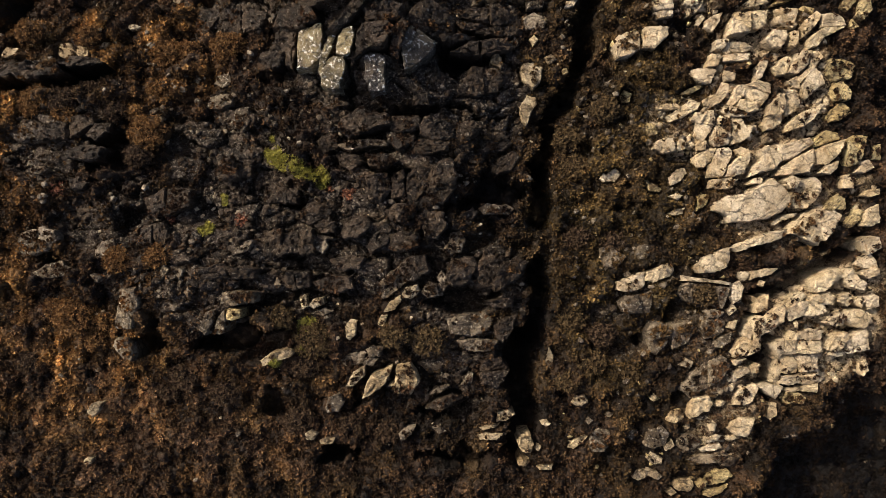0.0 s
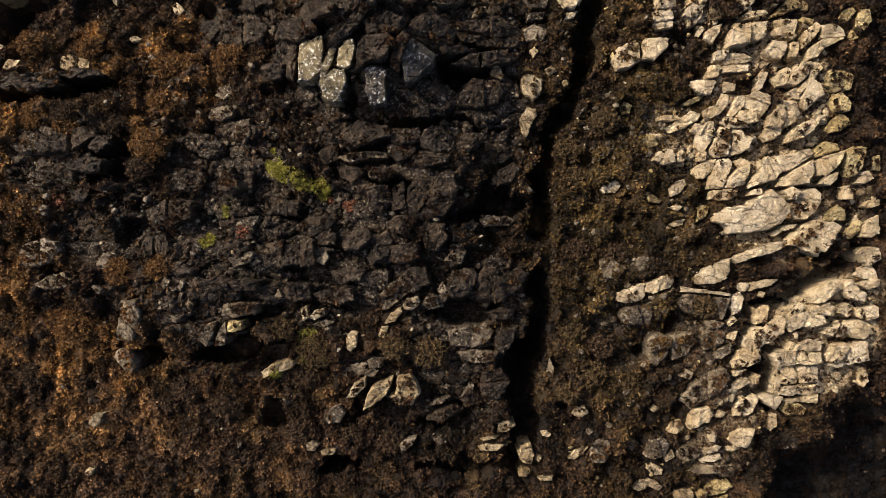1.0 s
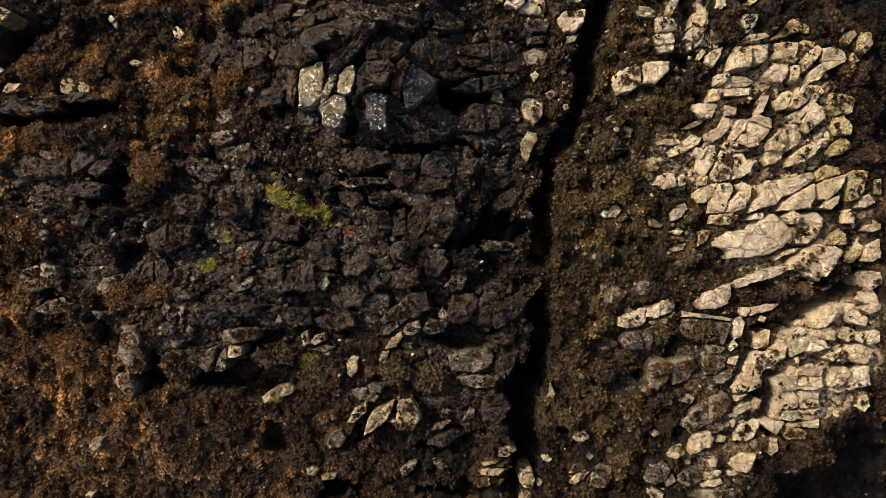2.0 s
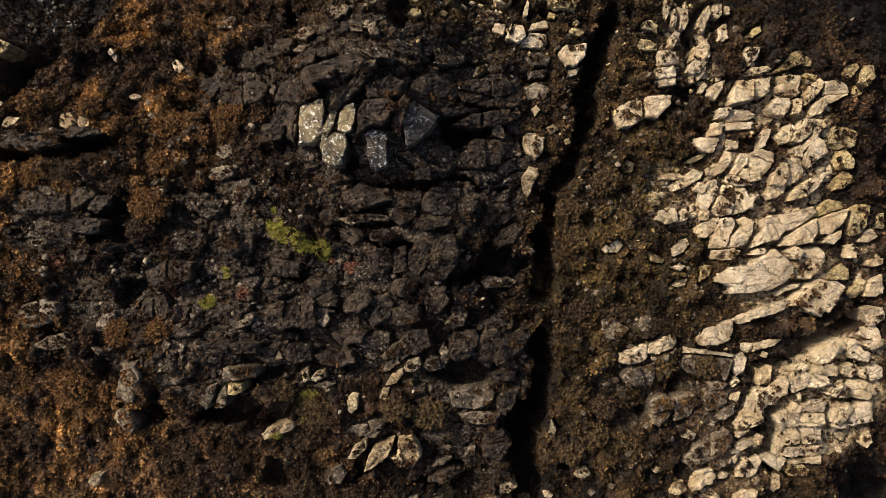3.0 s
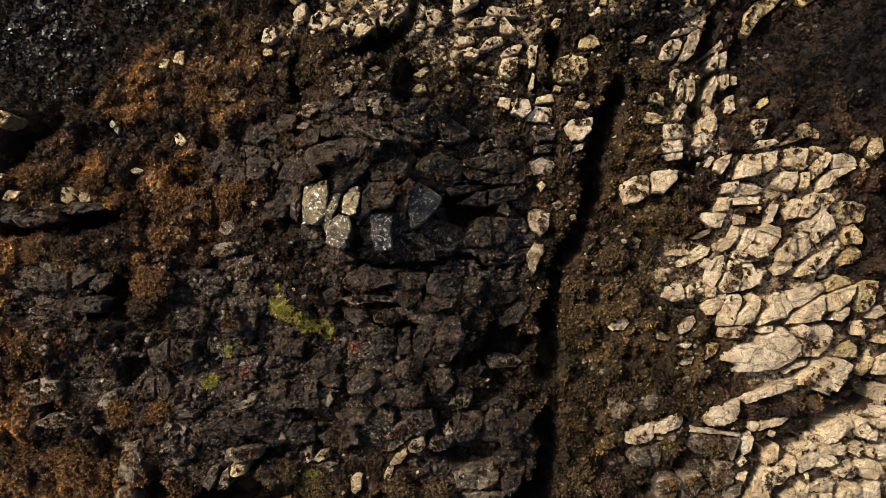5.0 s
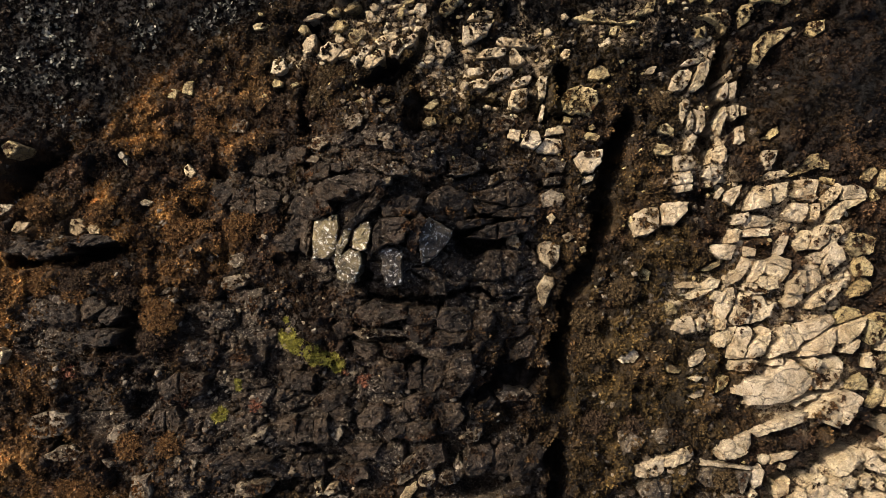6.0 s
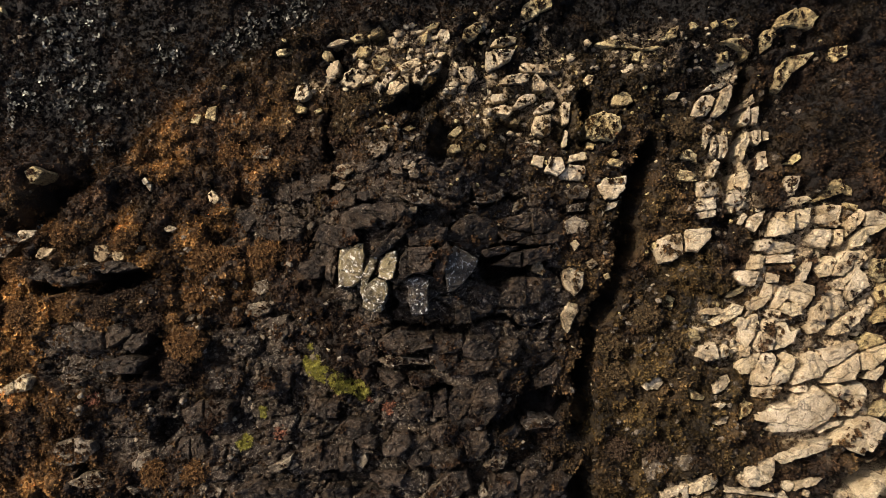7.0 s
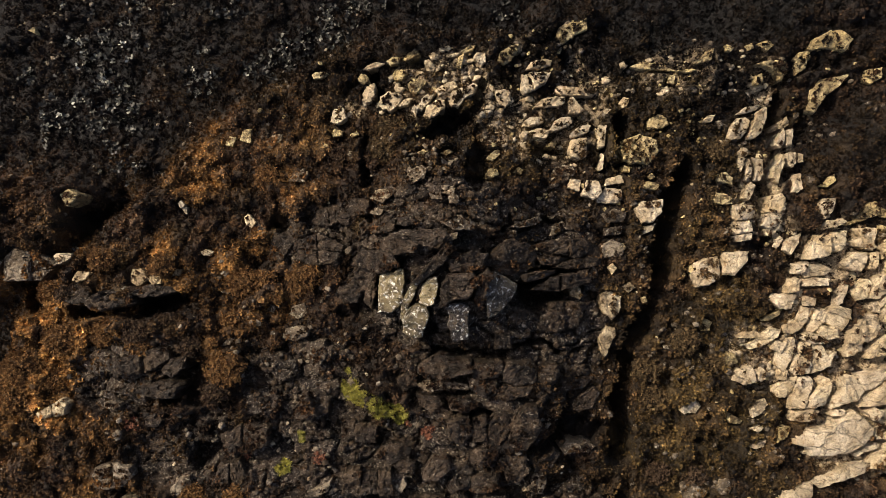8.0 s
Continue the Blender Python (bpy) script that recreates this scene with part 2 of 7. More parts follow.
def cleft(width, depth, *line):
    """A joint that has opened into a trench along a line."""
    CLEFTS.append((width, depth, list(line)))


def hollow(x, y, rx, ry, angle, depth):
    """A steep-sided hole dug where shade falls under a ledge, to darken it by shape."""
    HOLLOWS.append((x, y, rx, ry, radians(angle), depth))


def bare(x, y, rx, ry, angle, amount=1.0, pale=0):
    """A stretch of bare jointed rock."""
    BARE.append((x, y, rx, ry, radians(angle), amount, pale))


def oval(x, y, cx, cy, rx, ry, a):
    u, v = (x - cx) * math.cos(a) + (y - cy) * math.sin(a), -(x - cx) * math.sin(a) + (y - cy) * math.cos(a)
    return np.hypot(u / rx, v / ry)


# main cleft: trench dug, and widened lower down, to shape the hump's cast shadow
cleft(1.4, 3.0, (8.7, 16.2), (7.99, 13.5), (7.42, 10.72))
cleft(1.25, 2.5, (7.42, 10.72), (6.75, 8.6), (5.99, 7.41), (5.44, 5.92), (5.23, 3.86))
cleft(1.5, 2.4, (5.2, 4.2), (5.05, 1.67))
cleft(1.6, 2.6, (4.78, -0.85), (4.88, -2.59), (4.55, -4.64))
cleft(2.1, 2.6, (4.4, -4.64), (4.15, -6.41), (4.2, -8.21), (3.9, -10.65))
cleft(0.95, 2.4, (14.65, 21.22), (14.07, 17.69), (13.21, 12.57))
cleft(0.8, 1.8, (5.45, 18.95), (5.37, 16.24))
cleft(0.5, 1.4, (4.19, 18.62), (4.13, 16.23))
cleft(0.95, 2, (16.17, -2.36), (15.84, -4.14), (15.89, -5.92))
cleft(1, 2.2, (16.98, -4.68), (16.99, -7.42))
cleft(0.8, 1.5, (11.76, -2.94), (11.31, -4.42), (10.27, -4.72))
cleft(1.15, 2, (16.35, -2.48), (18.45, -1.62), (20.35, -0.63), (21.92, 0.48))
cleft(0.8, 1.5, (-7.67, 21.53), (-7.55, 19.94))
cleft(0.5, 1.2, (-7.91, 18.03), (-7.96, 15.21))
cleft(0.5, 1.2, (21.97, 5.88), (21.62, 3.7))
hollow(-21.6, 8.77, 1.82, 0.59, 4, 2.2)
hollow(-18.49, 9.04, 1.76, 0.79, 6, 2.6)
hollow(-16.86, 5.13, 1.32, 1.24, 30, 1.5)
hollow(-16.02, 1.48, 0.94, 0.65, 40, 1.2)
hollow(-19.98, -1.15, 0.65, 0.53, 0, 1.2)
hollow(-15.3, -4.81, 0.65, 1.32, -15, 1.6)
hollow(-10.2, -4.58, 2.65, 0.76, 12, 2)
hollow(-8.98, -2.83, 1.32, 0.53, 5, 1)
hollow(-5.48, -10.61, 1.32, 0.65, 10, 2.2)
hollow(-4.53, -7.62, 0.47, 1.18, -20, 1.2)
hollow(0.18, -8.2, 1.76, 0.71, 15, 1.4)
hollow(1.07, -10.81, 2.65, 0.44, 0, 1.7)
hollow(-9.01, -8.27, 0.76, 0.88, 0, 0.9)
hollow(1.04, -2.57, 1.91, 0.65, 0, 1.6)
hollow(3.83, -5.82, 0.88, 1.76, 0, 1.2)
hollow(1.34, 9.93, 1.62, 0.88, 10, 2.2)
hollow(-0.68, 6.95, 3.82, 0.24, -2, 1.3)
hollow(2.93, 2.78, 1.53, 0.94, -10, 1.1)
hollow(1.31, 2.31, 0.47, 0.88, 0, 1.4)
hollow(-2.65, 4.03, 1.47, 0.29, 0, 0.8)
hollow(-5.12, 8.79, 0.71, 1.18, 20, 1.4)
hollow(-8.54, 8.59, 0.88, 0.47, -20, 0.7)
hollow(-26.06, 9.67, 1.76, 1.32, 50, 2.2)
hollow(-23.37, 13.49, 1.47, 0.59, 50, 1.2)
hollow(-3.52, 18.36, 1.47, 0.71, 15, 1.6)
hollow(-2.15, 20.14, 0.41, 1.18, -25, 1.4)
# shallow pit added for the shadow beside the rusty bush
hollow(-14.17, 10.03, 0.82, 0.59, 20, 0.7)
hollow(-12.81, 13.46, 0.47, 0.88, 0, 1.2)
hollow(-2.23, 16.3, 0.65, 1.47, 0, 1.2)
hollow(1.29, 17.06, 0.53, 0.59, 0, 1.2)
hollow(0.19, 13.25, 2.06, 0.18, 10, 0.9)
hollow(-5.49, 22.17, 0.59, 0.53, 0, 1)
hollow(20.84, 11.75, 0.74, 0.41, 20, 0.8)
bare(-4.47, 10.38, 5, 3.53, 0, 1)
bare(-2.36, 5.37, 4.41, 2.65, 0, 1)
bare(1.33, 8.73, 3.53, 4.71, 0, 1)
bare(-6.45, 0.32, 5.29, 3.82, 0, 1)
bare(1.33, -1.7, 3.53, 2.65, 0, 0.95)
bare(1.05, -4.62, 3.53, 2.06, 0, 0.8)
bare(-19.87, 5.55, 4.12, 2.06, 12, 0.8)
bare(-17.23, 1.77, 3.24, 1.76, 25, 0.8)
bare(-11.14, -2.23, 3.53, 1.76, 0, 0.85)
bare(-11.22, 4.7, 3.53, 3.24, 0, 0.85)
bare(-12.95, 0.6, 3.24, 2.35, 0, 0.85)
bare(-8.22, 2.92, 3.53, 2.35, 0, 0.95)
bare(-2.45, -5.81, 2.65, 1.47, 0, 0.6)
bare(-15.4, -2.28, 2.35, 1.47, 0, 0.6)
bare(-2.36, 14.09, 7.06, 1.76, 0, 0.8)
bare(-10.57, 12.57, 2.35, 1.76, 0, 0.8)
bare(-0.7, -7.3, 3.82, 1.76, 0, 0.55)
bare(10.43, -3.49, 2.94, 2.65, 20, 0.6)
bare(13.67, -4.67, 2.65, 3.53, 30, 0.5)
bare(17.54, 8.86, 3.82, 5, 0, 0.8, 1)
bare(18.46, 3.33, 4.71, 3.24, 10, 0.85, 1)
bare(19.97, -3.52, 3.82, 3.24, 25, 0.9, 1)
bare(14.61, -8.51, 1.76, 3.24, -20, 0.35, 1)
bare(13.31, 16.94, 2.21, 4.71, 0, 0.75, 1)
bare(-4.72, 20.75, 5.59, 1.76, 12, 0.5, 1)
bare(1.39, 19.6, 3.82, 3.82, 0, 0.5, 1)
bare(10.72, 21.54, 5.29, 1.47, 0, 0.35, 1)
bare(12.46, 6.32, 2.35, 1.76, 0, 0.5, 1)


def land(x, y):
    """Height of the ground, bare dark rock, bare pale rock, low ground, and hole for places x, y."""
    wob = fbm(x, y, 2.4, 3, 4)
    wx, wy = x + 0.9 * fbm(x, y, 1.6, 21, 3), y + 0.9 * fbm(x, y, 1.6, 31, 3)
    d = np.maximum(inside_distance(wx, wy, EDGE), inside_distance(wx, wy, KNOLL))
    low = 1 - smooth(-1.7, 0.5, d)
    z = hill(x, y) + 0.35 * wob
    deep = -4.3 + 2.9 * smooth(9, 16, x) + 1.1 * fbm(x, y, 6.0, 5, 4) - 1.3 * smooth(0, 14, -d) + 2.0 * fbm(x, y, 60.0, 8, 3)
    z = z * (1 - low) + deep * low
    dark, pale = np.zeros(x.shape), np.zeros(x.shape)
    for cx, cy, rx, ry, a, amount, kind in BARE:
        m = amount * (1 - smooth(0.75, 1.05, oval(wx, wy, cx, cy, rx, ry, a)))
        if kind:
            pale = np.maximum(pale, m)
        else:
            dark = np.maximum(dark, m)
    patch = fbm(x, y, 1.9, 41, 4)
    dark = dark * smooth(-0.42, -0.12, patch + 0.5 * (dark - 0.6)) * (1 - low)
    pale = pale * smooth(-0.30, -0.13, patch) * (1 - low)
    rock = np.maximum(dark, pale)
    gap, num, du, dv = blocks(x, y, 2.5, 1.0, -6, 2)
    gap2, num2, du2, dv2 = blocks(x, y, 1.0, 0.36, -4, 9)
    big = 1.05 * (num - 0.5) + 0.5 * (hashed(num * 91, num * 7, 1) - 0.4) * dv + 0.35 * (hashed(num * 31, num * 3, 2) - 0.5) * du
    big = big - 0.36 * (1 - smooth(0.0, 0.12, gap))
    fine = 0.30 * (num2 - 0.5) + 0.16 * (hashed(num2 * 17, num2 * 5, 4) - 0.5) * du2 - 0.13 * (1 - smooth(0.0, 0.15, gap2))
    z = z - 0.08 * pale + np.maximum(dark, 0.35 * pale) * big + np.maximum(dark, 1.15 * pale) * fine + rock * 0.10 * fbm(x, y, 0.5, 77, 3)
    lump = fbm(x, y, 0.85, 61, 3, 0.6)
    dome, clump = cushions(x, y, 1.1, 301)
    dome2, clump2 = cushions(x, y, 0.46, 311)
    calm = smooth(-5.5, -8.5, y + 0.22 * x) * smooth(3, -1, x)
    growth = (0.36 + 0.85 * clump) * dome * (1 - 0.7 * calm) + (0.12 + 0.40 * clump2) * dome2 - 0.42 + 0.35 * lump
    z = z + (1 - rock) * growth * (1 - 0.6 * low)
    hole = np.zeros(x.shape)
    for width, depth, line in CLEFTS:
        dl = line_distance(x + 0.6 * fbm(x, y, 1.1, 91, 3), y + 0.4 * fbm(x, y, 1.1, 93, 3), line)
        m = 1 - smooth(0.28 * width, 0.56 * width, dl)
        z, hole = z - depth * m, np.maximum(hole, m)
    for cx, cy, rx, ry, a, depth in HOLLOWS:
        m = 1 - smooth(0.78, 1.08, oval(x + 0.85 * fbm(x, y, 1.0, 95, 3), y + 0.85 * fbm(x, y, 1.0, 97, 3), cx, cy, rx, ry, a))
        z, hole = z - depth * m, np.maximum(hole, m)
    return z, dark, pale, low, hole


def zone(x, y, cx, cy, rx, ry):
    return np.exp(-((x - cx) / rx) ** 2 - ((y - cy) / ry) ** 2)


def heather_hue(x, y):
    """Brown heather: rusty on the flank, olive on the far side of the cleft, darker on the hump, the brow and low
    ground, brighter in a few zones.
    """
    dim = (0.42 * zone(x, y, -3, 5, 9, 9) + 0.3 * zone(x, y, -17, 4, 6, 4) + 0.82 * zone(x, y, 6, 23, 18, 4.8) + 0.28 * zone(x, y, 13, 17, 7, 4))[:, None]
    rust = zone(x, y, -17, 13, 6, 6) + 1.9 * zone(x, y, -25.5, 5.5, 3.5, 6) + 0.5 * zone(x, y, -21, -2, 6, 5) + 0.42 * zone(x, y, -18, -9, 10, 5) + 0.4 * zone(x, y, -13, 9, 3, 3)
    rust = np.clip(rust * 0.72 + 1.8 * fbm(x, y, 1.7, 131, 4) * (0.15 + rust), 0, 1)[:, None]
    olive = np.clip(0.9 * zone(x, y, 9, 4, 6, 14) + 0.8 * zone(x, y, 0, 19, 12, 4) + fbm(x, y, 1.6, 141, 3) * 0.9, 0, 1)[:, None]
    hue = np.array([[0.096, 0.055, 0.029]]) * (1 - olive) + np.array([[0.136, 0.088, 0.031]]) * olive
    hue = hue * (1 - rust) + np.array([[0.255, 0.132, 0.041]]) * rust
    grime = smooth(-0.25, 0.25, fbm(x, y, 1.1, 151, 3))[:, None]
    dome, clump = cushions(x, y, 1.1, 301)
    dome2, clump2 = cushions(x, y, 0.46, 311)
    hue = hue * (0.62 + 0.76 * clump[:, None]) * (0.55 + 0.9 * clump2[:, None])
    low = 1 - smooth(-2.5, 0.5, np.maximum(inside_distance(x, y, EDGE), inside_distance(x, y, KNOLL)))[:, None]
    brighter = (0.75 * zone(x, y, -11, 17.2, 5, 2.8) + 0.45 * zone(x, y, -20, 12.8, 7, 2.6) + 0.9 * zone(x, y, -18, -9, 9, 6) + 0.55 * zone(x, y, -25.5, 5.5, 3.5, 6) + 0.5 * zone(x, y, 9, 6, 3, 10))[:, None]
    return hue * (1 + brighter) * (0.22 + 0.38 * grime) * (1 + 0.55 * rust) * (1 - 0.72 * low) * (1 - dim)


def steps_out(start, end, step, far):
    """Even steps between start and end, then ever longer ones out to the distance far."""
    mid = list(np.arange(start, end, step))
    grow, s = [], step * 2
    while sum(grow) < far:
        grow.append(s)
        s *= 1.35
    left = list(start - np.cumsum(grow))[::-1]
    right = list(mid[-1] + np.cumsum(grow))
    return np.array(left + mid + right), len(left), len(mid)


def mesh_from(name, verts, quads, material):
    me = bpy.data.meshes.new(name)
    n, q = len(verts), len(quads)
    me.vertices.add(n)
    me.vertices.foreach_set("co", np.asarray(verts, np.float32).ravel())
    k = quads.shape[1]
    me.loops.add(q * k)
    me.loops.foreach_set("vertex_index", quads.astype(np.int32).ravel())
    me.polygons.add(q)
    me.polygons.foreach_set("loop_start", np.arange(0, q * k, k, dtype=np.int32))
    me.update(calc_edges=True)
    me.materials.append(material)
    return me


def paint(me, name, colours):
    at = me.color_attributes.new(name, "FLOAT_COLOR", "POINT")
    rgba = np.ones((len(colours), 4), np.float32)
    rgba[:, :3] = colours
    at.data.foreach_set("color", rgba.ravel())


GX, gx0, gxn = steps_out(-30.0, 27.0, 0.08, 700)
GY, gy0, gyn = steps_out(-14.6, 28.5, 0.08, 700)
MX, MY = np.meshgrid(GX, GY)
MZ, M_DARK, M_PALE, M_LOW, M_HOLE = land(MX, MY)


def at_grid(field, x, y):
    """A field of the ground, at places within the fine part."""
    ix = np.clip(gx0 + np.round((x - GX[gx0]) / 0.08).astype(int), 0, len(GX) - 1)
    iy = np.clip(gy0 + np.round((y - GY[gy0]) / 0.08).astype(int), 0, len(GY) - 1)
    return field[iy, ix]


# ---- stones ----
rng = random.Random(5)
OUTLINES = []


def split(poly, a, b):
    """The two halves of an outline on either side of the line a-b."""
    halves = []
    for sign in (1, -1):
        out = []
        for p, q in zip(poly, poly[1:] + poly[:1]):
            sp = sign * ((b[0] - a[0]) * (p[1] - a[1]) - (b[1] - a[1]) * (p[0] - a[0]))
            sq = sign * ((b[0] - a[0]) * (q[1] - a[1]) - (b[1] - a[1]) * (q[0] - a[0]))
            if sp >= 0:
                out.append(p)
            if sp * sq < 0:
                t = sp / (sp - sq)
                out.append((p[0] + t * (q[0] - p[0]), p[1] + t * (q[1] - p[1])))
        halves.append(out)
    return halves


def area_of(poly):
    return 0.5 * sum(p[0] * q[1] - q[0] * p[1] for p, q in zip(poly, poly[1:] + poly[:1]))


def middle_of(poly):
    a = area_of(poly)
    if abs(a) < 1e-6:
        return poly[0]
    cx = sum((p[0] + q[0]) * (p[0] * q[1] - q[0] * p[1]) for p, q in zip(poly, poly[1:] + poly[:1])) / (6 * a)
    cy = sum((p[1] + q[1]) * (p[0] * q[1] - q[0] * p[1]) for p, q in zip(poly, poly[1:] + poly[:1])) / (6 * a)
    return cx, cy


def holds(poly, x, y):
    inside = False
    for (ax, ay), (bx, by) in zip(poly, poly[1:] + poly[:1]):
        if (ay > y) != (by > y) and x < (bx - ax) * (y - ay) / (by - ay) + ax:
            inside = not inside
    return inside


def stone_mesh(name, poly, top, tilt, foot, material, rough, middle, crisp):
    """One angular stone on an outline: rough sides, chipped upper edges and an uneven top."""
    if area_of(poly) < 0:
        poly = poly[::-1]
    size = math.sqrt(abs(area_of(poly)))
    step = min(max(size * 0.16, 0.08), 0.26)
    ring = []
    for p, q in zip(poly, poly[1:] + poly[:1]):
        n = max(1, round(math.dist(p, q) / step))
        for k in range(n):
            t = k / n
            j = 0.22 * step if k else 0.12 * step
            ring.append((p[0] + t * (q[0] - p[0]) + rng.uniform(-j, j), p[1] + t * (q[1] - p[1]) + rng.uniform(-j, j)))
    n, (cx, cy) = len(ring), middle
    for k, (x, y) in enumerate(ring):
        v = Vector((x, y, 4.0)) * (1.1 / max(size, 0.4))
        k2 = 1 + 0.05 * noise.noise(v * 1.7) + 0.09 * noise.noise(v * 4.3)
        ring[k] = (cx + k2 * (x - cx), cy + k2 * (y - cy))
    mean = sum(math.dist(r, middle) for r in ring) / n
    chip = min(0.16, 0.22 * mean) * crisp
    bm = bmesh.new()
    rows = []

    cuts = []
    for _ in range(3):
        way, steep = rng.uniform(0, 6.283), rng.uniform(0.25, 0.9) * (0.3 + 0.7 * crisp)
        cuts.append((math.cos(way) * steep, math.sin(way) * steep, rng.uniform(0.35, 0.85) * mean * steep))

    def surface(x, y):
        v = Vector((x * 1.3, y * 1.3, top))
        lift = rough * (0.9 * noise.noise(v) + 0.6 * noise.noise(v * 2.7) + 0.35 * noise.noise(v * 6.0))
        lift -= rough * 0.8 * max(0, 1 - 11 * abs(noise.noise(Vector((x * 1.6, y * 2.6, 9.0)))))
        cut = max(0, max(a * (x - cx) + b * (y - cy) - c for a, b, c in cuts))
        return top + tilt[0] * (x - cx) + tilt[1] * (y - cy) + lift - min(cut, 0.45 * mean)

    chips = [chip * rng.uniform(0.4, 1.5) for _ in ring]
    levels = [(1.06, None, 0), (1.03, -3.2, 0.4), (1.0, -1.1, 0.3), (0, -0.15, 0.2)]
    inner = min(8, max(3, round(mean / 0.12)))
    levels += [(0.86 * (1 - k / inner) + 0.02, 0, 0) for k in range(inner)]
    for scale, drop, wobble in levels:
        row = []
        for (x, y), c in zip(ring, chips):
            r = max(math.dist((x, y), middle), 1e-3)
            s = scale or 1 - 0.75 * c / r
            s += rng.uniform(-1, 1) * wobble * chip / mean
            if 0 < scale < 0.9:
                s += rng.uniform(-0.22, 0.22) / inner
            px, py = cx + s * (x - cx), cy + s * (y - cy)
            z = foot if drop is None else surface(px, py) + drop * c
            row.append(bm.verts.new((px - cx, py - cy, max(z, foot) - foot)))
        rows.append(row)
    for lower, upper in zip(rows, rows[1:]):
        for k in range(n):
            bm.faces.new((lower[k], lower[(k + 1) % n], upper[(k + 1) % n], upper[k]))
    tip = bm.verts.new((0, 0, surface(cx, cy) - foot))
    for k in range(n):
        bm.faces.new((rows[-1][k], rows[-1][(k + 1) % n], tip))
    bmesh.ops.triangulate(bm, faces=bm.faces[:])
    me = bpy.data.meshes.new(name)
    bm.to_mesh(me)
    bm.free()
    me.materials.append(material)
    return me


LABELS = {
    "tan": ("pale tan sandstone outcrop broken into angular blocks", "pale tan angular stone half sunk in heather"),
    "yellow": ("yellowish lichen-stained sandstone outcrop in blocks", "yellow lichen-stained stone among brown heather"),
    "mossy": ("pale rock outcrop patched with brown moss", "pale stone patched with brown moss among heather"),
    "grey": ("grey weathered rock outcrop split by joints", "grey weathered stone bedded in dark heather"),
    "dark": ("near-black damp rock ledge split by cracks", "near-black damp boulder on the rocky hump"),
    "spotted": ("dark rock slab spotted white with lichen and painted glints", "dark rock slab spotted white with lichen and painted glints"),
    "wet": ("wet glistening grey rock slab with white lichen and painted glints", "wet glistening grey slab with white lichen and painted glints"),
}


def outcrop(kind, height, outline, cracks=(), tilt=(0.0, 0.0), gap=0.022, rough=0.09, sound=False):
    """A stone, or an outcrop that cracks part into blocks, standing out of the ground by height."""
    pieces = [list(outline)]
    for a, b in cracks:
        nxt = []
        for p in pieces:
            hits = sum(holds(p, a[0] + (b[0] - a[0]) * k / 12, a[1] + (b[1] - a[1]) * k / 12) for k in range(1, 12))
            halves = split(p, a, b) if hits >= 3 else [p]
            nxt += [h for h in halves if len(h) > 2 and abs(area_of(h)) > 0.012] if len(halves) > 1 else halves
        pieces = nxt
    for _ in range(0 if sound or kind in ("wet", "spotted") else 2):
        nxt = []
        for p in pieces:
            a = abs(area_of(p))
            if a < (2.4 if kind == "dark" else 0.7) or rng.random() < 0.2:
                nxt.append(p)
                continue
            c = middle_of(p)
            far = max(p, key=lambda q: math.dist(q, c))
            sets = (-6, 84) if kind == "dark" else (24, 108)
            along = min((radians(v + rng.uniform(-13, 13)) for v in sets), key=lambda v: abs(math.cos(v - math.atan2(far[1] - c[1], far[0] - c[0]))))
            c = (c[0] + rng.uniform(-0.28, 0.28) * math.sqrt(a), c[1] + rng.uniform(-0.28, 0.28) * math.sqrt(a))
            halves = split(p, c, (c[0] + math.cos(along), c[1] + math.sin(along)))
            nxt += [h for h in halves if len(h) > 2 and abs(area_of(h)) > 0.012]
        pieces = nxt
    raise_stones(kind, height, list(outline), pieces, tilt, gap, rough, sound)


def ledge(kind, height, *pieces, tilt=(0.0, 0.0), gap=0.02, rough=0.10, sound=False):
    """A stone, or blocks that stand close together on one foot; the larger ones are cracked through."""
    whole = [q for p in pieces for q in p]
    parts = []
    for p in pieces:
        a = abs(area_of(p))
        if sound or kind in ("wet", "spotted", "mossy") or a < (1.5 if kind == "dark" else 0.9) or rng.random() < 0.25:
            parts.append(p)
            continue
        c = middle_of(p)
        far = max(p, key=lambda q: math.dist(q, c))
        along = math.atan2(far[1] - c[1], far[0] - c[0]) + math.pi / 2 + rng.uniform(-0.5, 0.5)
        c = (c[0] + rng.uniform(-0.15, 0.15) * math.sqrt(a), c[1] + rng.uniform(-0.15, 0.15) * math.sqrt(a))
        for h in split(p, c, (c[0] + math.cos(along), c[1] + math.sin(along))):
            if len(h) > 2 and abs(area_of(h)) > 0.012:
                m, k = middle_of(h), 1 - gap / math.sqrt(abs(area_of(h)))
                parts.append([(m[0] + k * (x - m[0]), m[1] + k * (y - m[1])) for x, y in h])
    xs, ys = [q[0] for q in whole], [q[1] for q in whole]
    box = [(min(xs), min(ys)), (max(xs), min(ys)), (max(xs), max(ys)), (min(xs), max(ys))]
    raise_stones(kind, height, box, parts, tilt, -0.09 if kind in ("dark", "wet", "spotted") else -0.022, rough, sound)


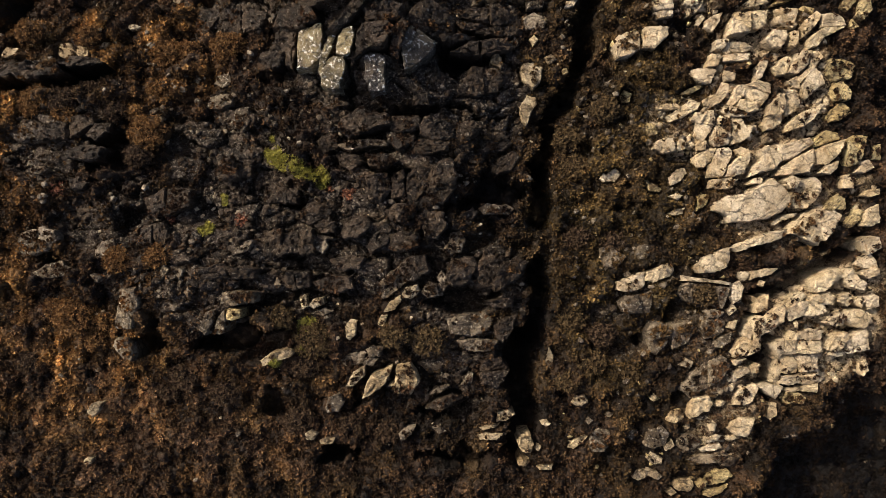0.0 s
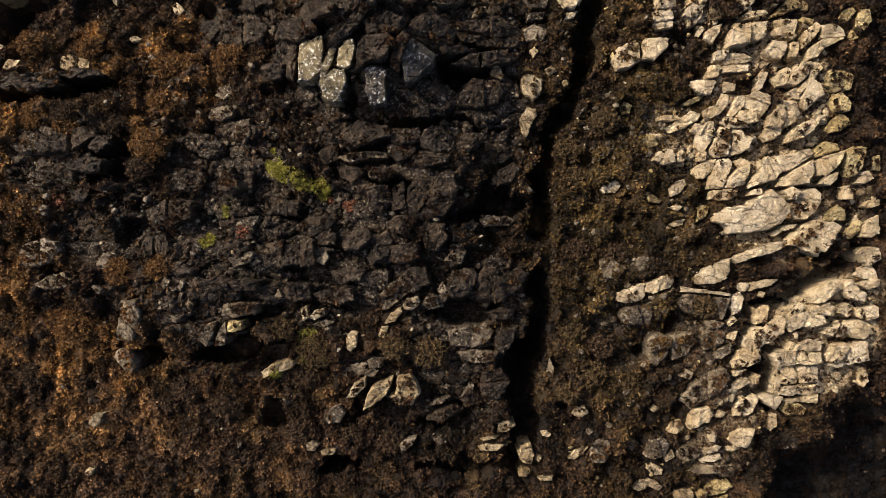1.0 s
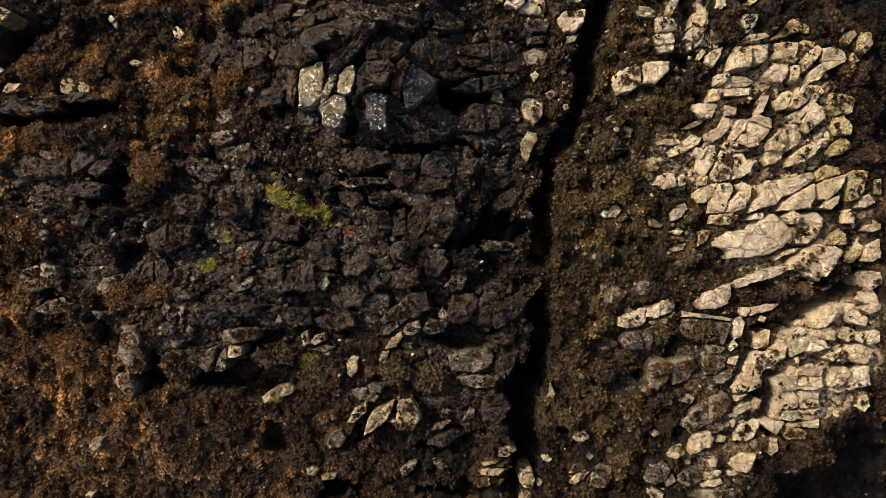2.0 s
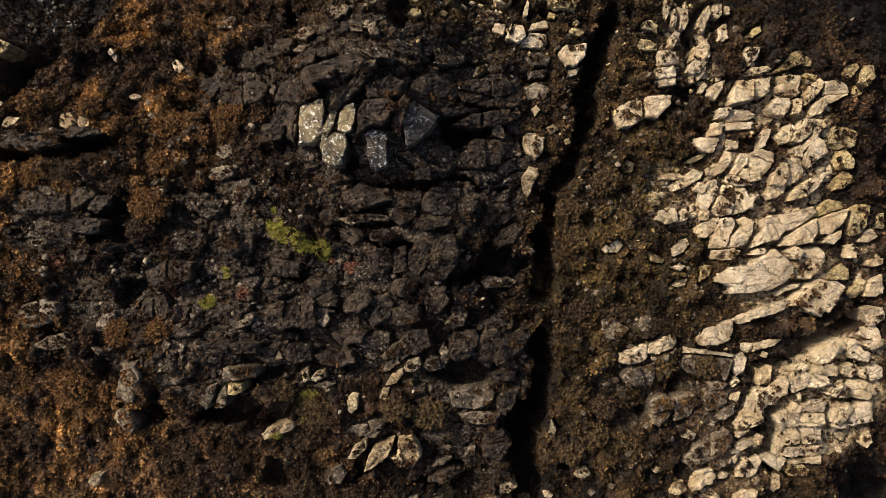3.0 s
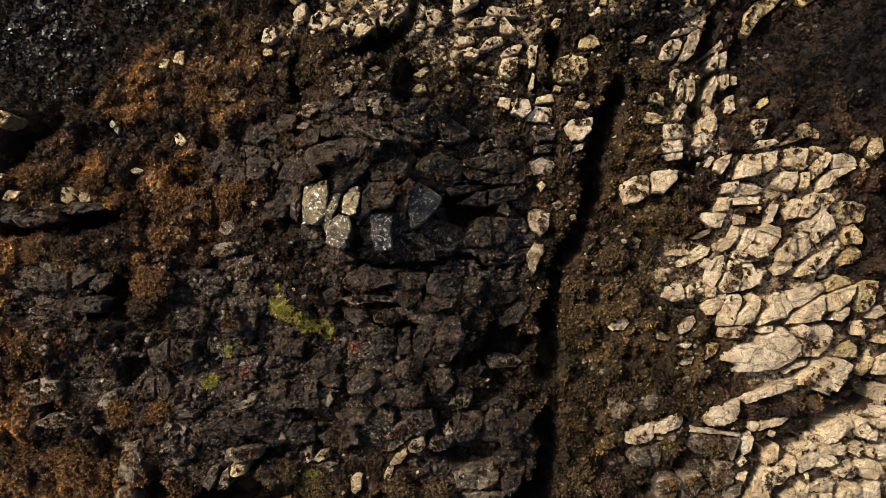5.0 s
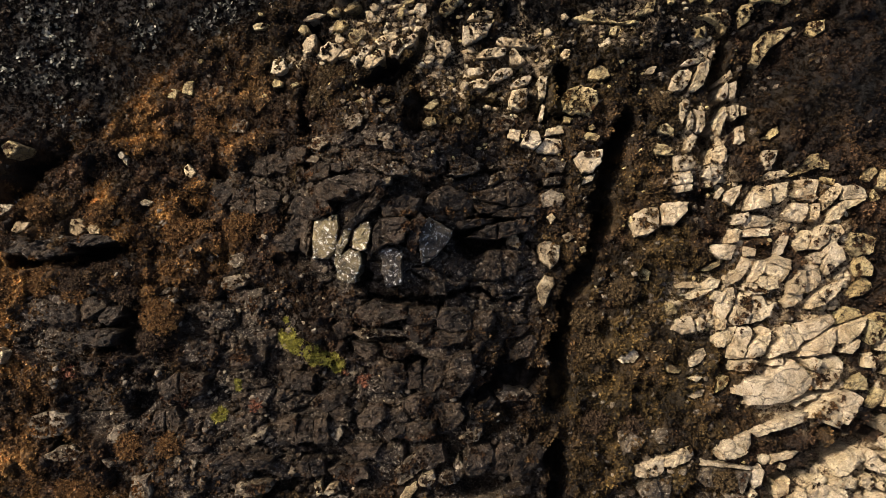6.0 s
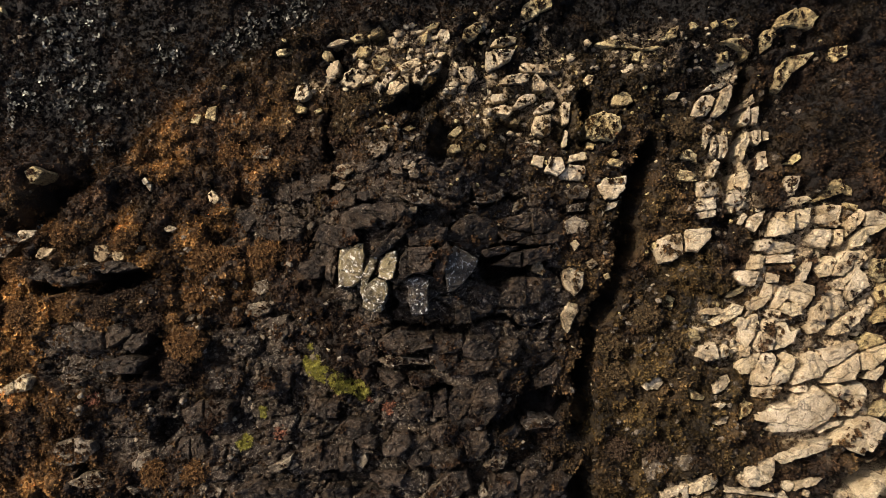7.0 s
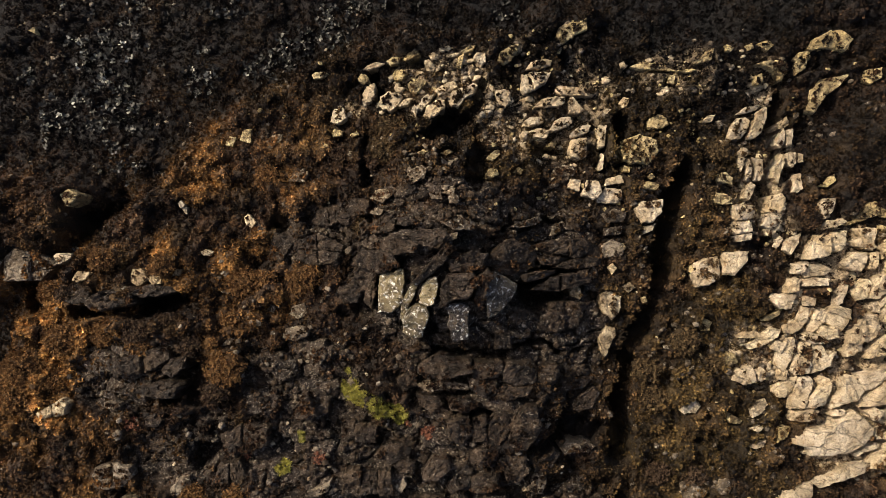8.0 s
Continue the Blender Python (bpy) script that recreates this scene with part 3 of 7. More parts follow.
def raise_stones(kind, height, outline, pieces, tilt, gap, rough, sound):
    """Stands the stones of one outcrop on the hump, each at a slightly different height and lean."""
    mx, my = middle_of(outline)
    sunk = float(at_grid(M_LOW, np.array([mx]), np.array([my]))[0])
    level = float(hill(mx, my)) * (1 - sunk) + float(at_grid(MZ, np.array([mx]), np.array([my]))[0]) * sunk
    gx = float(hill(mx + 0.5, my) - hill(mx - 0.5, my)) * 0.8 + tilt[0]
    gy = float(hill(mx, my + 0.5) - hill(mx, my - 0.5)) * 0.8 + tilt[1]
    single, loose = len(pieces) == 1, 1.6 if kind == "dark" else 0.5
    foot = level - 2.2
    label = LABELS[kind][1 if single else 0]
    if not single:
        whole = tagged(new("rock_outcrop"), label, "rock outcrop", "rock outcrops")
        whole.location = (mx, my, foot)
    for p in pieces:
        cx, cy = middle_of(p)
        mean = math.sqrt(abs(area_of(p))) * 0.6
        s = 1 - (0 if single else gap / max(mean, 0.1))
        p = [(cx + max(s, 0.6) * (x - cx), cy + max(s, 0.6) * (y - cy)) for x, y in p]
        own = 0 if single else rng.uniform(-0.22, 0.16) * min(1, height) * (1.5 if kind == "dark" else 1.15)
        top = level + height + gx * (cx - mx) + gy * (cy - my) + own
        lean = (gx + rng.uniform(-0.16, 0.16) * loose, gy + rng.uniform(-0.16, 0.16) * loose)
        OUTLINES.append((p, top, lean, (cx, cy), "sound" if sound else kind))
        me = stone_mesh("boulder" if single else "block", p, top, lean, foot, STONES[kind], rough * (1.5 if kind == "dark" else 0.8), (cx, cy), 0.7 if kind == "dark" else 0.28)
        ob = new(me.name.split(".")[0], me)
        if single:
            ob.location = (cx, cy, foot)
            tagged(ob, label, "boulder", "boulders on the hump")
        else:
            ob.parent = whole
            ob.location = (cx - mx, cy - my, 0)


ledge("tan", 1.01, [(8.9, 10.59), (9.19, 11.12), (9.66, 11.38), (10.33, 11.5), (10.3, 10.44), (9.66, 10.06), (9.07, 9.92)])
ledge("tan", 0.98, [(10.51, 11.6), (11.1, 11.74), (11.98, 11.77), (11.78, 11.15), (11.1, 10.54), (10.48, 10.51)])
ledge("tan", 0.75, [(11.37, 14.16), (11.88, 14.22), (12.45, 14.13), (12.27, 13.47), (11.43, 13.41)], [(11.16, 13.14), (11.55, 13.29), (12.23, 13.26), (12.23, 12.79), (11.28, 12.67)], [(11.25, 12.55), (12.18, 12.7), (12.21, 12.4), (11.4, 12.25)], [(11.38, 13.46), (11.53, 13.85), (11.68, 14.15), (12.42, 14.15), (12.48, 13.55), (11.68, 13.46)], [(11.18, 12.95), (11.33, 13.34), (12.16, 13.4), (12.28, 13.1), (12.13, 12.72), (11.33, 12.75)], [(11.27, 12.45), (11.66, 12.63), (12.19, 12.63), (12.11, 12.45), (11.66, 12.33)])
ledge("tan", 0.77, [(13.37, 13.69), (13.58, 14.15), (13.94, 14.6), (14.31, 14.57), (14.19, 13.78), (14, 13.57)], [(13.18, 12.9), (13.45, 13.38), (13.96, 13.41), (13.87, 13.08), (13.57, 12.69), (13.27, 12.63)], [(13.32, 13.88), (13.41, 14.33), (13.62, 14.63), (14.13, 14.87), (14.28, 14.63), (14.13, 14.18), (13.92, 13.82)], [(12.93, 13.12), (13.13, 13.56), (13.52, 13.71), (13.91, 13.56), (13.67, 13.12), (13.22, 12.97)])
ledge("tan", 0.69, [(14, 11.85), (14.06, 12.21), (14.48, 12.51), (15.02, 12.72), (14.81, 12.21), (14.36, 11.61)], [(13.51, 12.03), (13.87, 12.54), (14.02, 12.38), (13.66, 11.94)])
ledge("tan", 0.82, [(16.06, 14.14), (16.3, 14.53), (16.76, 14.62), (17.12, 14.56), (16.76, 13.84), (16.33, 13.5)])
ledge("tan", 0.76, [(15.95, 13.03), (16.52, 13.4), (17.27, 13.49), (17.57, 13.3), (16.82, 13.03), (16.13, 12.91)])
ledge("tan", 0.94, [(15.28, 12.01), (15.52, 12.55), (16.38, 12.67), (16.29, 11.53), (15.16, 11.35)])
ledge("tan", 0.84, [(16.55, 12.71), (17.45, 12.85), (17.24, 12.07), (16.85, 11.69), (16.49, 11.78)])
ledge("tan", 0.76, [(18, 12.98), (18.6, 13.04), (19.17, 12.98), (18.96, 12.08), (18.66, 11.84), (18.06, 11.93), (18.15, 12.53)], [(17.72, 12.28), (18.05, 12.52), (18.11, 12.03), (17.81, 12.04)])
ledge("tan", 0.83, [(19.3, 11.4), (19.3, 11.95), (19.61, 12.4), (20.06, 12.73), (20.3, 12.55), (19.91, 11.95), (19.52, 11.58)], [(19.46, 10.72), (19.7, 11.32), (20.3, 11.8), (20.9, 11.89), (21.59, 11.92), (21.2, 11.74), (20.45, 11.38), (20, 10.88)], [(20.32, 11.94), (20.44, 12.6), (20.74, 12.69), (21.1, 12.78), (21.49, 12.54), (21.7, 12.03), (20.95, 11.97)])
ledge("tan", 0.87, [(17.11, 11.15), (17.68, 11.69), (18.43, 11.72), (18.34, 11.15), (17.98, 10.7), (17.38, 10.85)])
ledge("tan", 0.72, [(18.52, 10.85), (18.61, 11.63), (19.09, 11.72), (18.97, 11.09), (18.82, 10.79)])
ledge("tan", 0.76, [(14.47, 10.61), (14.5, 11.06), (15.13, 11.18), (15.13, 10.94), (14.8, 10.58)], [(14.84, 10.5), (15.29, 11.07), (15.97, 11.07), (16.51, 10.8), (16.12, 10.5), (15.08, 10.41)], [(14.84, 9.94), (14.93, 10.29), (15.52, 10.38), (16.21, 10.32), (16.12, 9.99), (15.23, 9.97)])
ledge("tan", 0.77, [(13.04, 9.25), (13.21, 9.51), (13.98, 9.54), (14.42, 9.51), (14.1, 8.77), (13.57, 8.8)], [(13.9, 9.63), (14.19, 10.29), (14.67, 10.26), (14.49, 9.72), (14.16, 9.6)])
ledge("tan", 0.75, [(14.85, 9.19), (14.91, 9.4), (15.45, 9.28), (15.36, 8.95), (14.97, 8.95)], [(13.73, 7.53), (13.76, 7.88), (14.32, 8.06), (14.65, 8.5), (14.82, 8.85), (15.15, 8.76), (15.06, 8.2), (14.62, 7.73), (14.18, 7.5)])
ledge("tan", 0.82, [(15, 7.39), (15.12, 7.83), (15.41, 8.33), (15.59, 8.63), (16, 8.69), (15.86, 8.13), (15.41, 7.68)], [(15.89, 8.21), (16.1, 8.71), (16.69, 8.91), (17.37, 8.7), (17.28, 8.12), (16.69, 7.38), (16.45, 7.82), (16.04, 7.97)], [(15.46, 7.54), (15.69, 7.86), (16.43, 7.8), (16.52, 7.33), (15.99, 7.18)], [(16.52, 8.9), (16.67, 9.64), (17.02, 10.15), (17.26, 9.94), (16.88, 9.14)], [(15.07, 5.46), (15.27, 6.34), (15.24, 6.96), (15.71, 6.84), (15.95, 6.34), (16.3, 6.49), (16, 5.9), (15.56, 5.61)], [(14.47, 7.32), (15.06, 7.53), (15.65, 7.38), (16.09, 7.03), (15.5, 6.94), (14.92, 7.06)])
ledge("tan", 0.81, [(17.49, 9.65), (18.08, 10.03), (18.32, 10.3), (18.53, 10.09), (18.23, 9.35), (17.69, 9.2)], [(18.29, 9.35), (18.59, 9.94), (18.98, 10.45), (19.57, 10.51), (19.33, 9.79), (18.68, 9.26)], [(18.82, 9.05), (19.48, 9.74), (19.69, 10.49), (20.11, 10.52), (20.22, 10.22), (19.51, 9.35), (19, 8.91)], [(19.1, 8.05), (19.04, 8.59), (19.28, 9.18), (19.63, 9.74), (20.02, 9.38), (20.17, 8.79), (19.63, 8.38), (19.22, 7.96)], [(18.31, 8.9), (18.79, 9.17), (18.97, 8.58), (18.55, 8.61)])
ledge("tan", 0.84, [(18.02, 7.09), (18.07, 7.68), (18.13, 8.48), (18.72, 8.39), (18.96, 7.68), (18.52, 7.24), (18.16, 7.03)], [(17.04, 7.03), (17.18, 7.54), (17.77, 8.21), (17.98, 8.13), (17.92, 7.39), (17.63, 6.95)], [(16.9, 6.56), (17.02, 6.97), (17.58, 7.29), (17.96, 7.26), (17.81, 6.64), (17.37, 6.35), (17.05, 6.29)])
ledge("tan", 0.91, [(18.09, 6.2), (18.18, 6.65), (18.77, 7.09), (19.95, 7.62), (20.04, 7.53), (19.57, 6.85), (18.92, 6.44)])
ledge("tan", 0.80, [(11.15, 7.43), (11.64, 7.58), (12.23, 7.58), (12.38, 7.37), (11.94, 7.29), (11.26, 7.32)], [(11.66, 6.93), (12.33, 7.34), (12.98, 7.8), (13.45, 7.66), (13.3, 7.31), (12.77, 7.01), (12.04, 6.72)], [(12.98, 6.73), (13.21, 7.14), (13.71, 7.02), (13.42, 6.55)], [(13.18, 5.9), (13.32, 6.66), (13.82, 7.24), (14.2, 7.3), (14.26, 6.63), (13.79, 5.9), (13.47, 5.61)], [(13.9, 5.61), (14.3, 6.54), (14.62, 7), (15.06, 7), (15.12, 6.33), (14.91, 5.46), (14.19, 5.37)], [(13.22, 5.38), (13.51, 5.84), (13.74, 5.61), (13.65, 5.17), (13.27, 5.17)], [(13.05, 4.59), (13.28, 4.97), (13.8, 5.17), (14.24, 5.26), (13.95, 4.59), (13.57, 4.24), (13.22, 4.3)])
ledge("tan", 0.82, [(10.94, 5.32), (11.23, 5.66), (11.95, 5.78), (12.04, 5.08), (11.37, 4.94), (10.88, 5.17)])
ledge("tan", 0.66, [(12.17, 5.46), (12.46, 5.76), (12.67, 5.55), (12.55, 5.17), (12.2, 5.08)])
ledge("tan", 0.82, [(13.79, 3.75), (13.82, 4.3), (14.11, 4.73), (14.28, 5.17), (14.89, 5.31), (15.06, 5.02), (14.74, 4.3), (14.43, 3.75), (13.96, 3.69)], [(14.53, 3.75), (14.88, 4.3), (15.31, 4.7), (15.98, 4.99), (15.98, 4.59), (15.6, 3.92), (14.88, 3.74)], [(15.24, 5.17), (15.6, 5.29), (16.18, 5.08), (15.54, 4.82)], [(13.8, 3.17), (13.97, 3.57), (14.85, 3.66), (15.22, 3.57), (14.93, 3.17), (14.27, 3.08)])
ledge("tan", 1.15, [(14, 2.01), (14.08, 2.38), (14.66, 2.73), (15.52, 2.78), (16.38, 3.3), (16.95, 3.64), (17.24, 3.44), (17.52, 3.13), (17.86, 2.78), (17.95, 2.29), (17.52, 1.92), (16.66, 1.58), (15.8, 1.41), (14.71, 1.35), (14.66, 1.73)], rough=0.09, sound=True)
ledge("tan", 0.94, [(15.87, 3.36), (16.13, 3.68), (16.51, 3.68), (16.48, 3.42)])
ledge("tan", 0.93, [(15.92, 3.8), (16.12, 4.29), (16.5, 4.59), (16.59, 5.17), (16.94, 5.4), (17.32, 5.02), (17.55, 4.58), (17.23, 4.21), (16.5, 4)], [(17.31, 5.46), (18.04, 5.52), (18.62, 5.67), (19.21, 5.84), (19.35, 5.55), (18.91, 5.17), (18.18, 4.73), (17.71, 4.61), (17.45, 5.02)], [(17.39, 3.86), (17.47, 4.21), (17.88, 4.38), (18.26, 4.7), (19.28, 5.14), (19.34, 4.44), (18.99, 4), (18.26, 3.86)], [(17.66, 3.56), (18.04, 3.79), (18.48, 3.62), (18.24, 3.15), (17.95, 3.15)], [(18.23, 2.12), (18.09, 2.7), (18.32, 3.28), (18.87, 3.69), (19.45, 3.77), (19.8, 3.43), (19.68, 2.99), (19.45, 2.56), (18.87, 2.12)])
ledge("tan", 0.81, [(19.51, 5.17), (20.3, 5.52), (21.09, 5.73), (20.89, 5.32), (20.59, 4.82), (20.15, 4.46), (19.57, 4.44)], [(19.72, 3.99), (20.07, 4.35), (20.66, 4.58), (20.6, 4.2), (20.22, 3.93)])
ledge("tan", 0.73, [(21.75, 4.05), (22.05, 4.58), (22.43, 4.73), (22.73, 4.29), (22.2, 4.02)])
ledge("tan", 0.74, [(20.92, 3.2), (20.98, 3.85), (21.36, 3.94), (21.66, 3.7), (21.45, 3.2)])
ledge("tan", 1.06, [(17.61, 0.77), (17.98, 1.29), (18.7, 1.72), (19.42, 2.03), (20.14, 1.97), (20.48, 1.72), (20.14, 1.28), (19.85, 0.71), (19.27, 0.22), (18.7, 0.42), (18.27, 0.71)], [(14.76, 0.08), (15.57, 0.42), (16.58, 0.77), (17.58, 0.99), (17.87, 0.85), (17.01, 0.42), (16, 0.19), (14.99, -0.15)])
ledge("tan", 0.84, [(21.81, 1.22), (21.95, 1.81), (22.39, 2.16), (22.77, 2.33), (22.77, 1.37), (22.25, 1.17)])
ledge("tan", 0.68, [(22.06, 2.81), (22.44, 3.11), (22.97, 3.19), (22.97, 2.9), (22.44, 2.73)])
ledge("tan", 0.77, [(21.58, 0.36), (22.01, 0.66), (22.68, 0.6), (22.68, 0.07), (22.01, -0.3)], [(21.48, -0.79), (21.68, -0.44), (22.26, -0.27), (22.55, -0.64), (22.64, -1.08), (21.82, -0.96)], [(21.63, -1.32), (22, -1.09), (22.59, -1.03), (22.59, -1.32), (22, -1.52)])
ledge("tan", 0.68, [(17.06, 1.39), (17.64, 1.76), (18.43, 1.88), (18.22, 1.68), (17.5, 1.47), (17.15, 1.24)])
ledge("tan", 0.75, [(11.7, 3.72), (12.07, 4.1), (12.51, 4.21), (12.57, 3.92), (12.28, 3.52), (11.79, 3.29)])
ledge("tan", 0.63, [(8.45, 3.52), (8.6, 3.93), (8.94, 4.16), (9.18, 3.87), (8.89, 3.52)], [(8.13, 3.63), (8.3, 3.87), (8.48, 3.75), (8.33, 3.49)])
ledge("tan", 0.62, [(11.64, 2.71), (12.08, 2.91), (12.37, 2.76), (12.08, 2.53)])
ledge("tan", 0.64, [(11.61, 1.84), (12.04, 2.05), (12.48, 2.13), (12.33, 1.84), (11.9, 1.7)])
ledge("tan", 0.97, [(12.89, -0.97), (13.32, -0.46), (14.03, -0.12), (14.6, 0.05), (14.66, -0.55), (14.32, -0.97), (13.75, -1.2), (13.03, -1.2)])
ledge("tan", 0.86, [(8.87, -2.04), (8.96, -1.67), (9.72, -1.38), (10.24, -1.21), (10.26, -1.67), (10.01, -2.04), (9.3, -2.18)], [(10.34, -1.2), (10.88, -0.97), (11.6, -0.74), (11.88, -0.97), (11.59, -1.4), (10.74, -1.68), (10.37, -1.59)])
ledge("tan", 0.75, [(12.23, -1.63), (12.28, -1.37), (13.09, -1.49), (14.09, -1.6), (14.75, -1.72), (14.66, -1.83), (13.52, -1.69), (12.8, -1.66)])
ledge("tan", 0.69, [(14.84, -1.86), (15.24, -1.66), (15.41, -2), (15.24, -2.58), (14.89, -2.78), (14.75, -2.43)], [(15.17, -1.46), (15.26, -1.2), (15.66, -1.17), (15.75, -1.46), (15.46, -1.66)], [(15.79, -1.6), (15.9, -1.17), (16.74, -1.02), (17.31, -1.02), (16.88, -1.31), (16.16, -1.46)], [(14.63, -3.18), (14.86, -2.89), (15.06, -3.09), (14.71, -3.38)])
ledge("tan", 0.78, [(15.95, -2.44), (16.26, -2.65), (16.7, -2.39), (16.64, -3.16), (16.06, -3.25), (16.12, -2.73)], [(14.83, -5.28), (15.2, -4.71), (15.72, -4.51), (15.78, -4.85), (15.35, -5.42), (14.86, -5.56)], [(15.84, -4.58), (16.24, -4.44), (16.15, -5.16), (15.58, -5.44)], [(15.42, -4.41), (15.56, -3.95), (15.77, -4.03), (15.65, -4.61)], [(15.74, -4.14), (15.85, -3.71), (16.22, -3.43), (16.45, -3.72), (16.31, -4.35), (15.88, -4.52)], [(16.44, -3.58), (16.76, -3.21), (17.33, -2.84), (17.53, -3.04), (17.47, -3.7), (16.76, -4.18), (16.39, -4.33)], [(17.6, -3.04), (18.05, -2.79), (18.77, -2.67), (19.48, -2.85), (19.71, -3.22), (19.2, -3.42), (18.48, -3.42), (17.77, -3.7)])
ledge("tan", 0.56, [(16.22, -1.85), (16.39, -1.62), (16.59, -1.68), (16.45, -1.94)])
ledge("tan", 0.62, [(14.55, -4.03), (14.7, -3.74), (15.07, -3.65), (14.93, -4.12)])
ledge("tan", 0.59, [(14.85, -5.96), (14.93, -5.7), (15.57, -5.62), (14.99, -5.96)])
ledge("tan", 0.75, [(17.61, -2.75), (17.9, -2.47), (18.47, -2.24), (18.68, -2.47), (18.19, -2.73), (17.75, -2.9)], [(18.75, -2.49), (19.25, -2.34), (19.53, -2.72), (19.1, -2.75), (18.81, -2.69)], [(19.12, -2.18), (19.24, -1.66), (19.76, -1.17), (20.48, -1.03), (20.65, -1.46), (20.19, -1.75), (19.61, -2.18)], [(19.43, -2.77), (19.51, -2.31), (19.95, -2.22), (20.23, -2.48), (20.18, -2.86), (19.66, -2.85)])
ledge("tan", 0.82, [(20.8, -1.28), (21.15, -0.99), (21.44, -1.49), (21.87, -1.78), (21.73, -2.15), (21, -1.98), (20.8, -1.69)])
ledge("tan", 0.71, [(20.43, -2.73), (20.45, -2.35), (21, -2.27), (21.15, -2.64), (20.86, -2.96)])
ledge("tan", 0.68, [(21.29, -2.81), (21.52, -2.52), (21.81, -2.67), (21.66, -3.05)], [(21.84, -2.52), (22.36, -2.37), (22.59, -2.52), (22.59, -2.95), (22.07, -3.15)])
ledge("tan", 0.82, [(19.63, -3.77), (19.86, -3.48), (20.5, -3.28), (20.73, -3.48), (20.5, -3.86), (20.07, -3.94)], [(20.79, -3.76), (20.82, -3.33), (21.33, -3.1), (21.91, -3.27), (22.2, -3.76), (21.62, -4.05), (21.04, -3.96)])
ledge("tan", 0.88, [(19.74, -5.13), (19.88, -4.62), (20.6, -4.24), (20.83, -4.47), (20.4, -4.99), (20.03, -5.22)], [(19.8, -5.43), (20.37, -5.04), (20.95, -4.61), (21.38, -4.29), (21.89, -4.15), (21.95, -5.15), (20.95, -5.35), (20.23, -5.52)])
ledge("tan", 0.70, [(21.41, -6.39), (21.41, -5.81), (21.84, -5.72), (21.93, -6.24), (21.64, -6.53)])
ledge("tan", 0.76, [(16.78, -4.91), (17.41, -4.68), (17.32, -5.32), (17.12, -5.69), (17.06, -5.37)], [(17.46, -4.74), (17.98, -4.62), (18.01, -5.34), (17.37, -5.37)], [(18.03, -4.69), (18.66, -4.75), (19.29, -4.75), (19.32, -5.24), (18.66, -5.35), (18.03, -5.29)], [(17.61, -4.63), (17.96, -4.25), (18.19, -4.4), (18.13, -4.63)], [(18.18, -4.59), (18.26, -4.22), (18.98, -4.11), (19.5, -4.22), (19.32, -4.65), (18.69, -4.68)], [(17.29, -5.48), (17.92, -5.42), (18.26, -5.91), (18.23, -6.37), (17.29, -6.37)], [(18.14, -5.49), (18.8, -5.43), (19.25, -5.49), (19.23, -6.21), (18.43, -6.32)], [(17.3, -6.53), (18.13, -6.5), (18.19, -6.81), (17.7, -6.96), (17.27, -6.84)])
ledge("tan", 0.68, [(18.25, -6.53), (19.28, -6.38), (19.22, -6.81), (18.71, -6.96), (18.28, -6.9)], [(17.47, -7.17), (18.33, -7.08), (18.25, -7.28), (17.61, -7.31)], [(18.37, -7.07), (19.24, -6.92), (19.18, -7.36), (18.46, -7.3)])
ledge("tan", 0.76, [(16.93, -6.81), (17.13, -5.75), (17.3, -5.75), (17.24, -6.9), (16.84, -6.84)], [(16.26, -7.09), (16.83, -6.95), (17.32, -7.03), (16.97, -7.61), (16.69, -7.46)], [(15.05, -7.41), (15.33, -7.13), (16.05, -6.93), (16.19, -7.13), (15.9, -7.7), (15.62, -7.99), (14.9, -7.99)])
ledge("tan", 0.66, [(14.85, -6.37), (15.11, -6.17), (15.59, -6.08), (15.68, -6.31), (15.25, -6.54), (14.9, -6.63)], [(15.76, -6.19), (16.14, -5.9), (16.31, -5.96), (16.14, -6.33), (15.85, -6.42)])
ledge("yellow", 0.63, [(10.34, 14.71), (10.88, 14.77), (11.34, 14.65), (11.28, 14.29), (10.58, 14.26), (10.31, 14.47)], [(10.25, 14.46), (10.46, 14.85), (10.99, 14.76), (11.23, 14.55), (10.99, 14.25), (10.4, 14.31)])
ledge("yellow", 0.58, [(18.13, 13.53), (18.58, 13.99), (19.04, 14.38), (19.49, 14.44), (19.43, 13.68), (18.73, 13.53)], [(19.57, 13.63), (19.6, 14.09), (19.84, 13.93), (19.81, 13.57)], [(17.65, 13.16), (18.17, 13.49), (18.78, 13.49), (18.02, 13.25)])
ledge("yellow", 0.52, [(19.49, 13.14), (20.1, 12.99), (19.98, 12.74), (19.55, 12.87)])
ledge("yellow", 0.53, [(21.95, 12.15), (22.19, 12.46), (22.41, 12), (22.04, 11.82)])
ledge("yellow", 0.63, [(21.45, 13.07), (21.66, 13.52), (22.2, 13.7), (22.36, 13.46), (21.9, 12.92)])
ledge("yellow", 0.69, [(22.4, 13.05), (22.61, 13.57), (23.07, 13.51), (23.16, 12.9), (22.77, 12.38), (22.4, 12.66)])
ledge("yellow", 0.76, [(20.45, 9.27), (20.48, 9.74), (20.72, 10.16), (21.4, 10.1), (21.97, 9.86), (21.76, 9.12), (21.25, 9.03), (20.81, 8.91)], [(20.59, 8.31), (20.8, 8.82), (21.25, 8.91), (21.69, 8.37), (21.54, 7.95), (20.8, 7.86)], [(20.34, 6.9), (20.73, 7.41), (21.18, 7.79), (21.62, 7.55), (21.77, 7.26), (21.17, 6.9), (20.58, 6.78)])
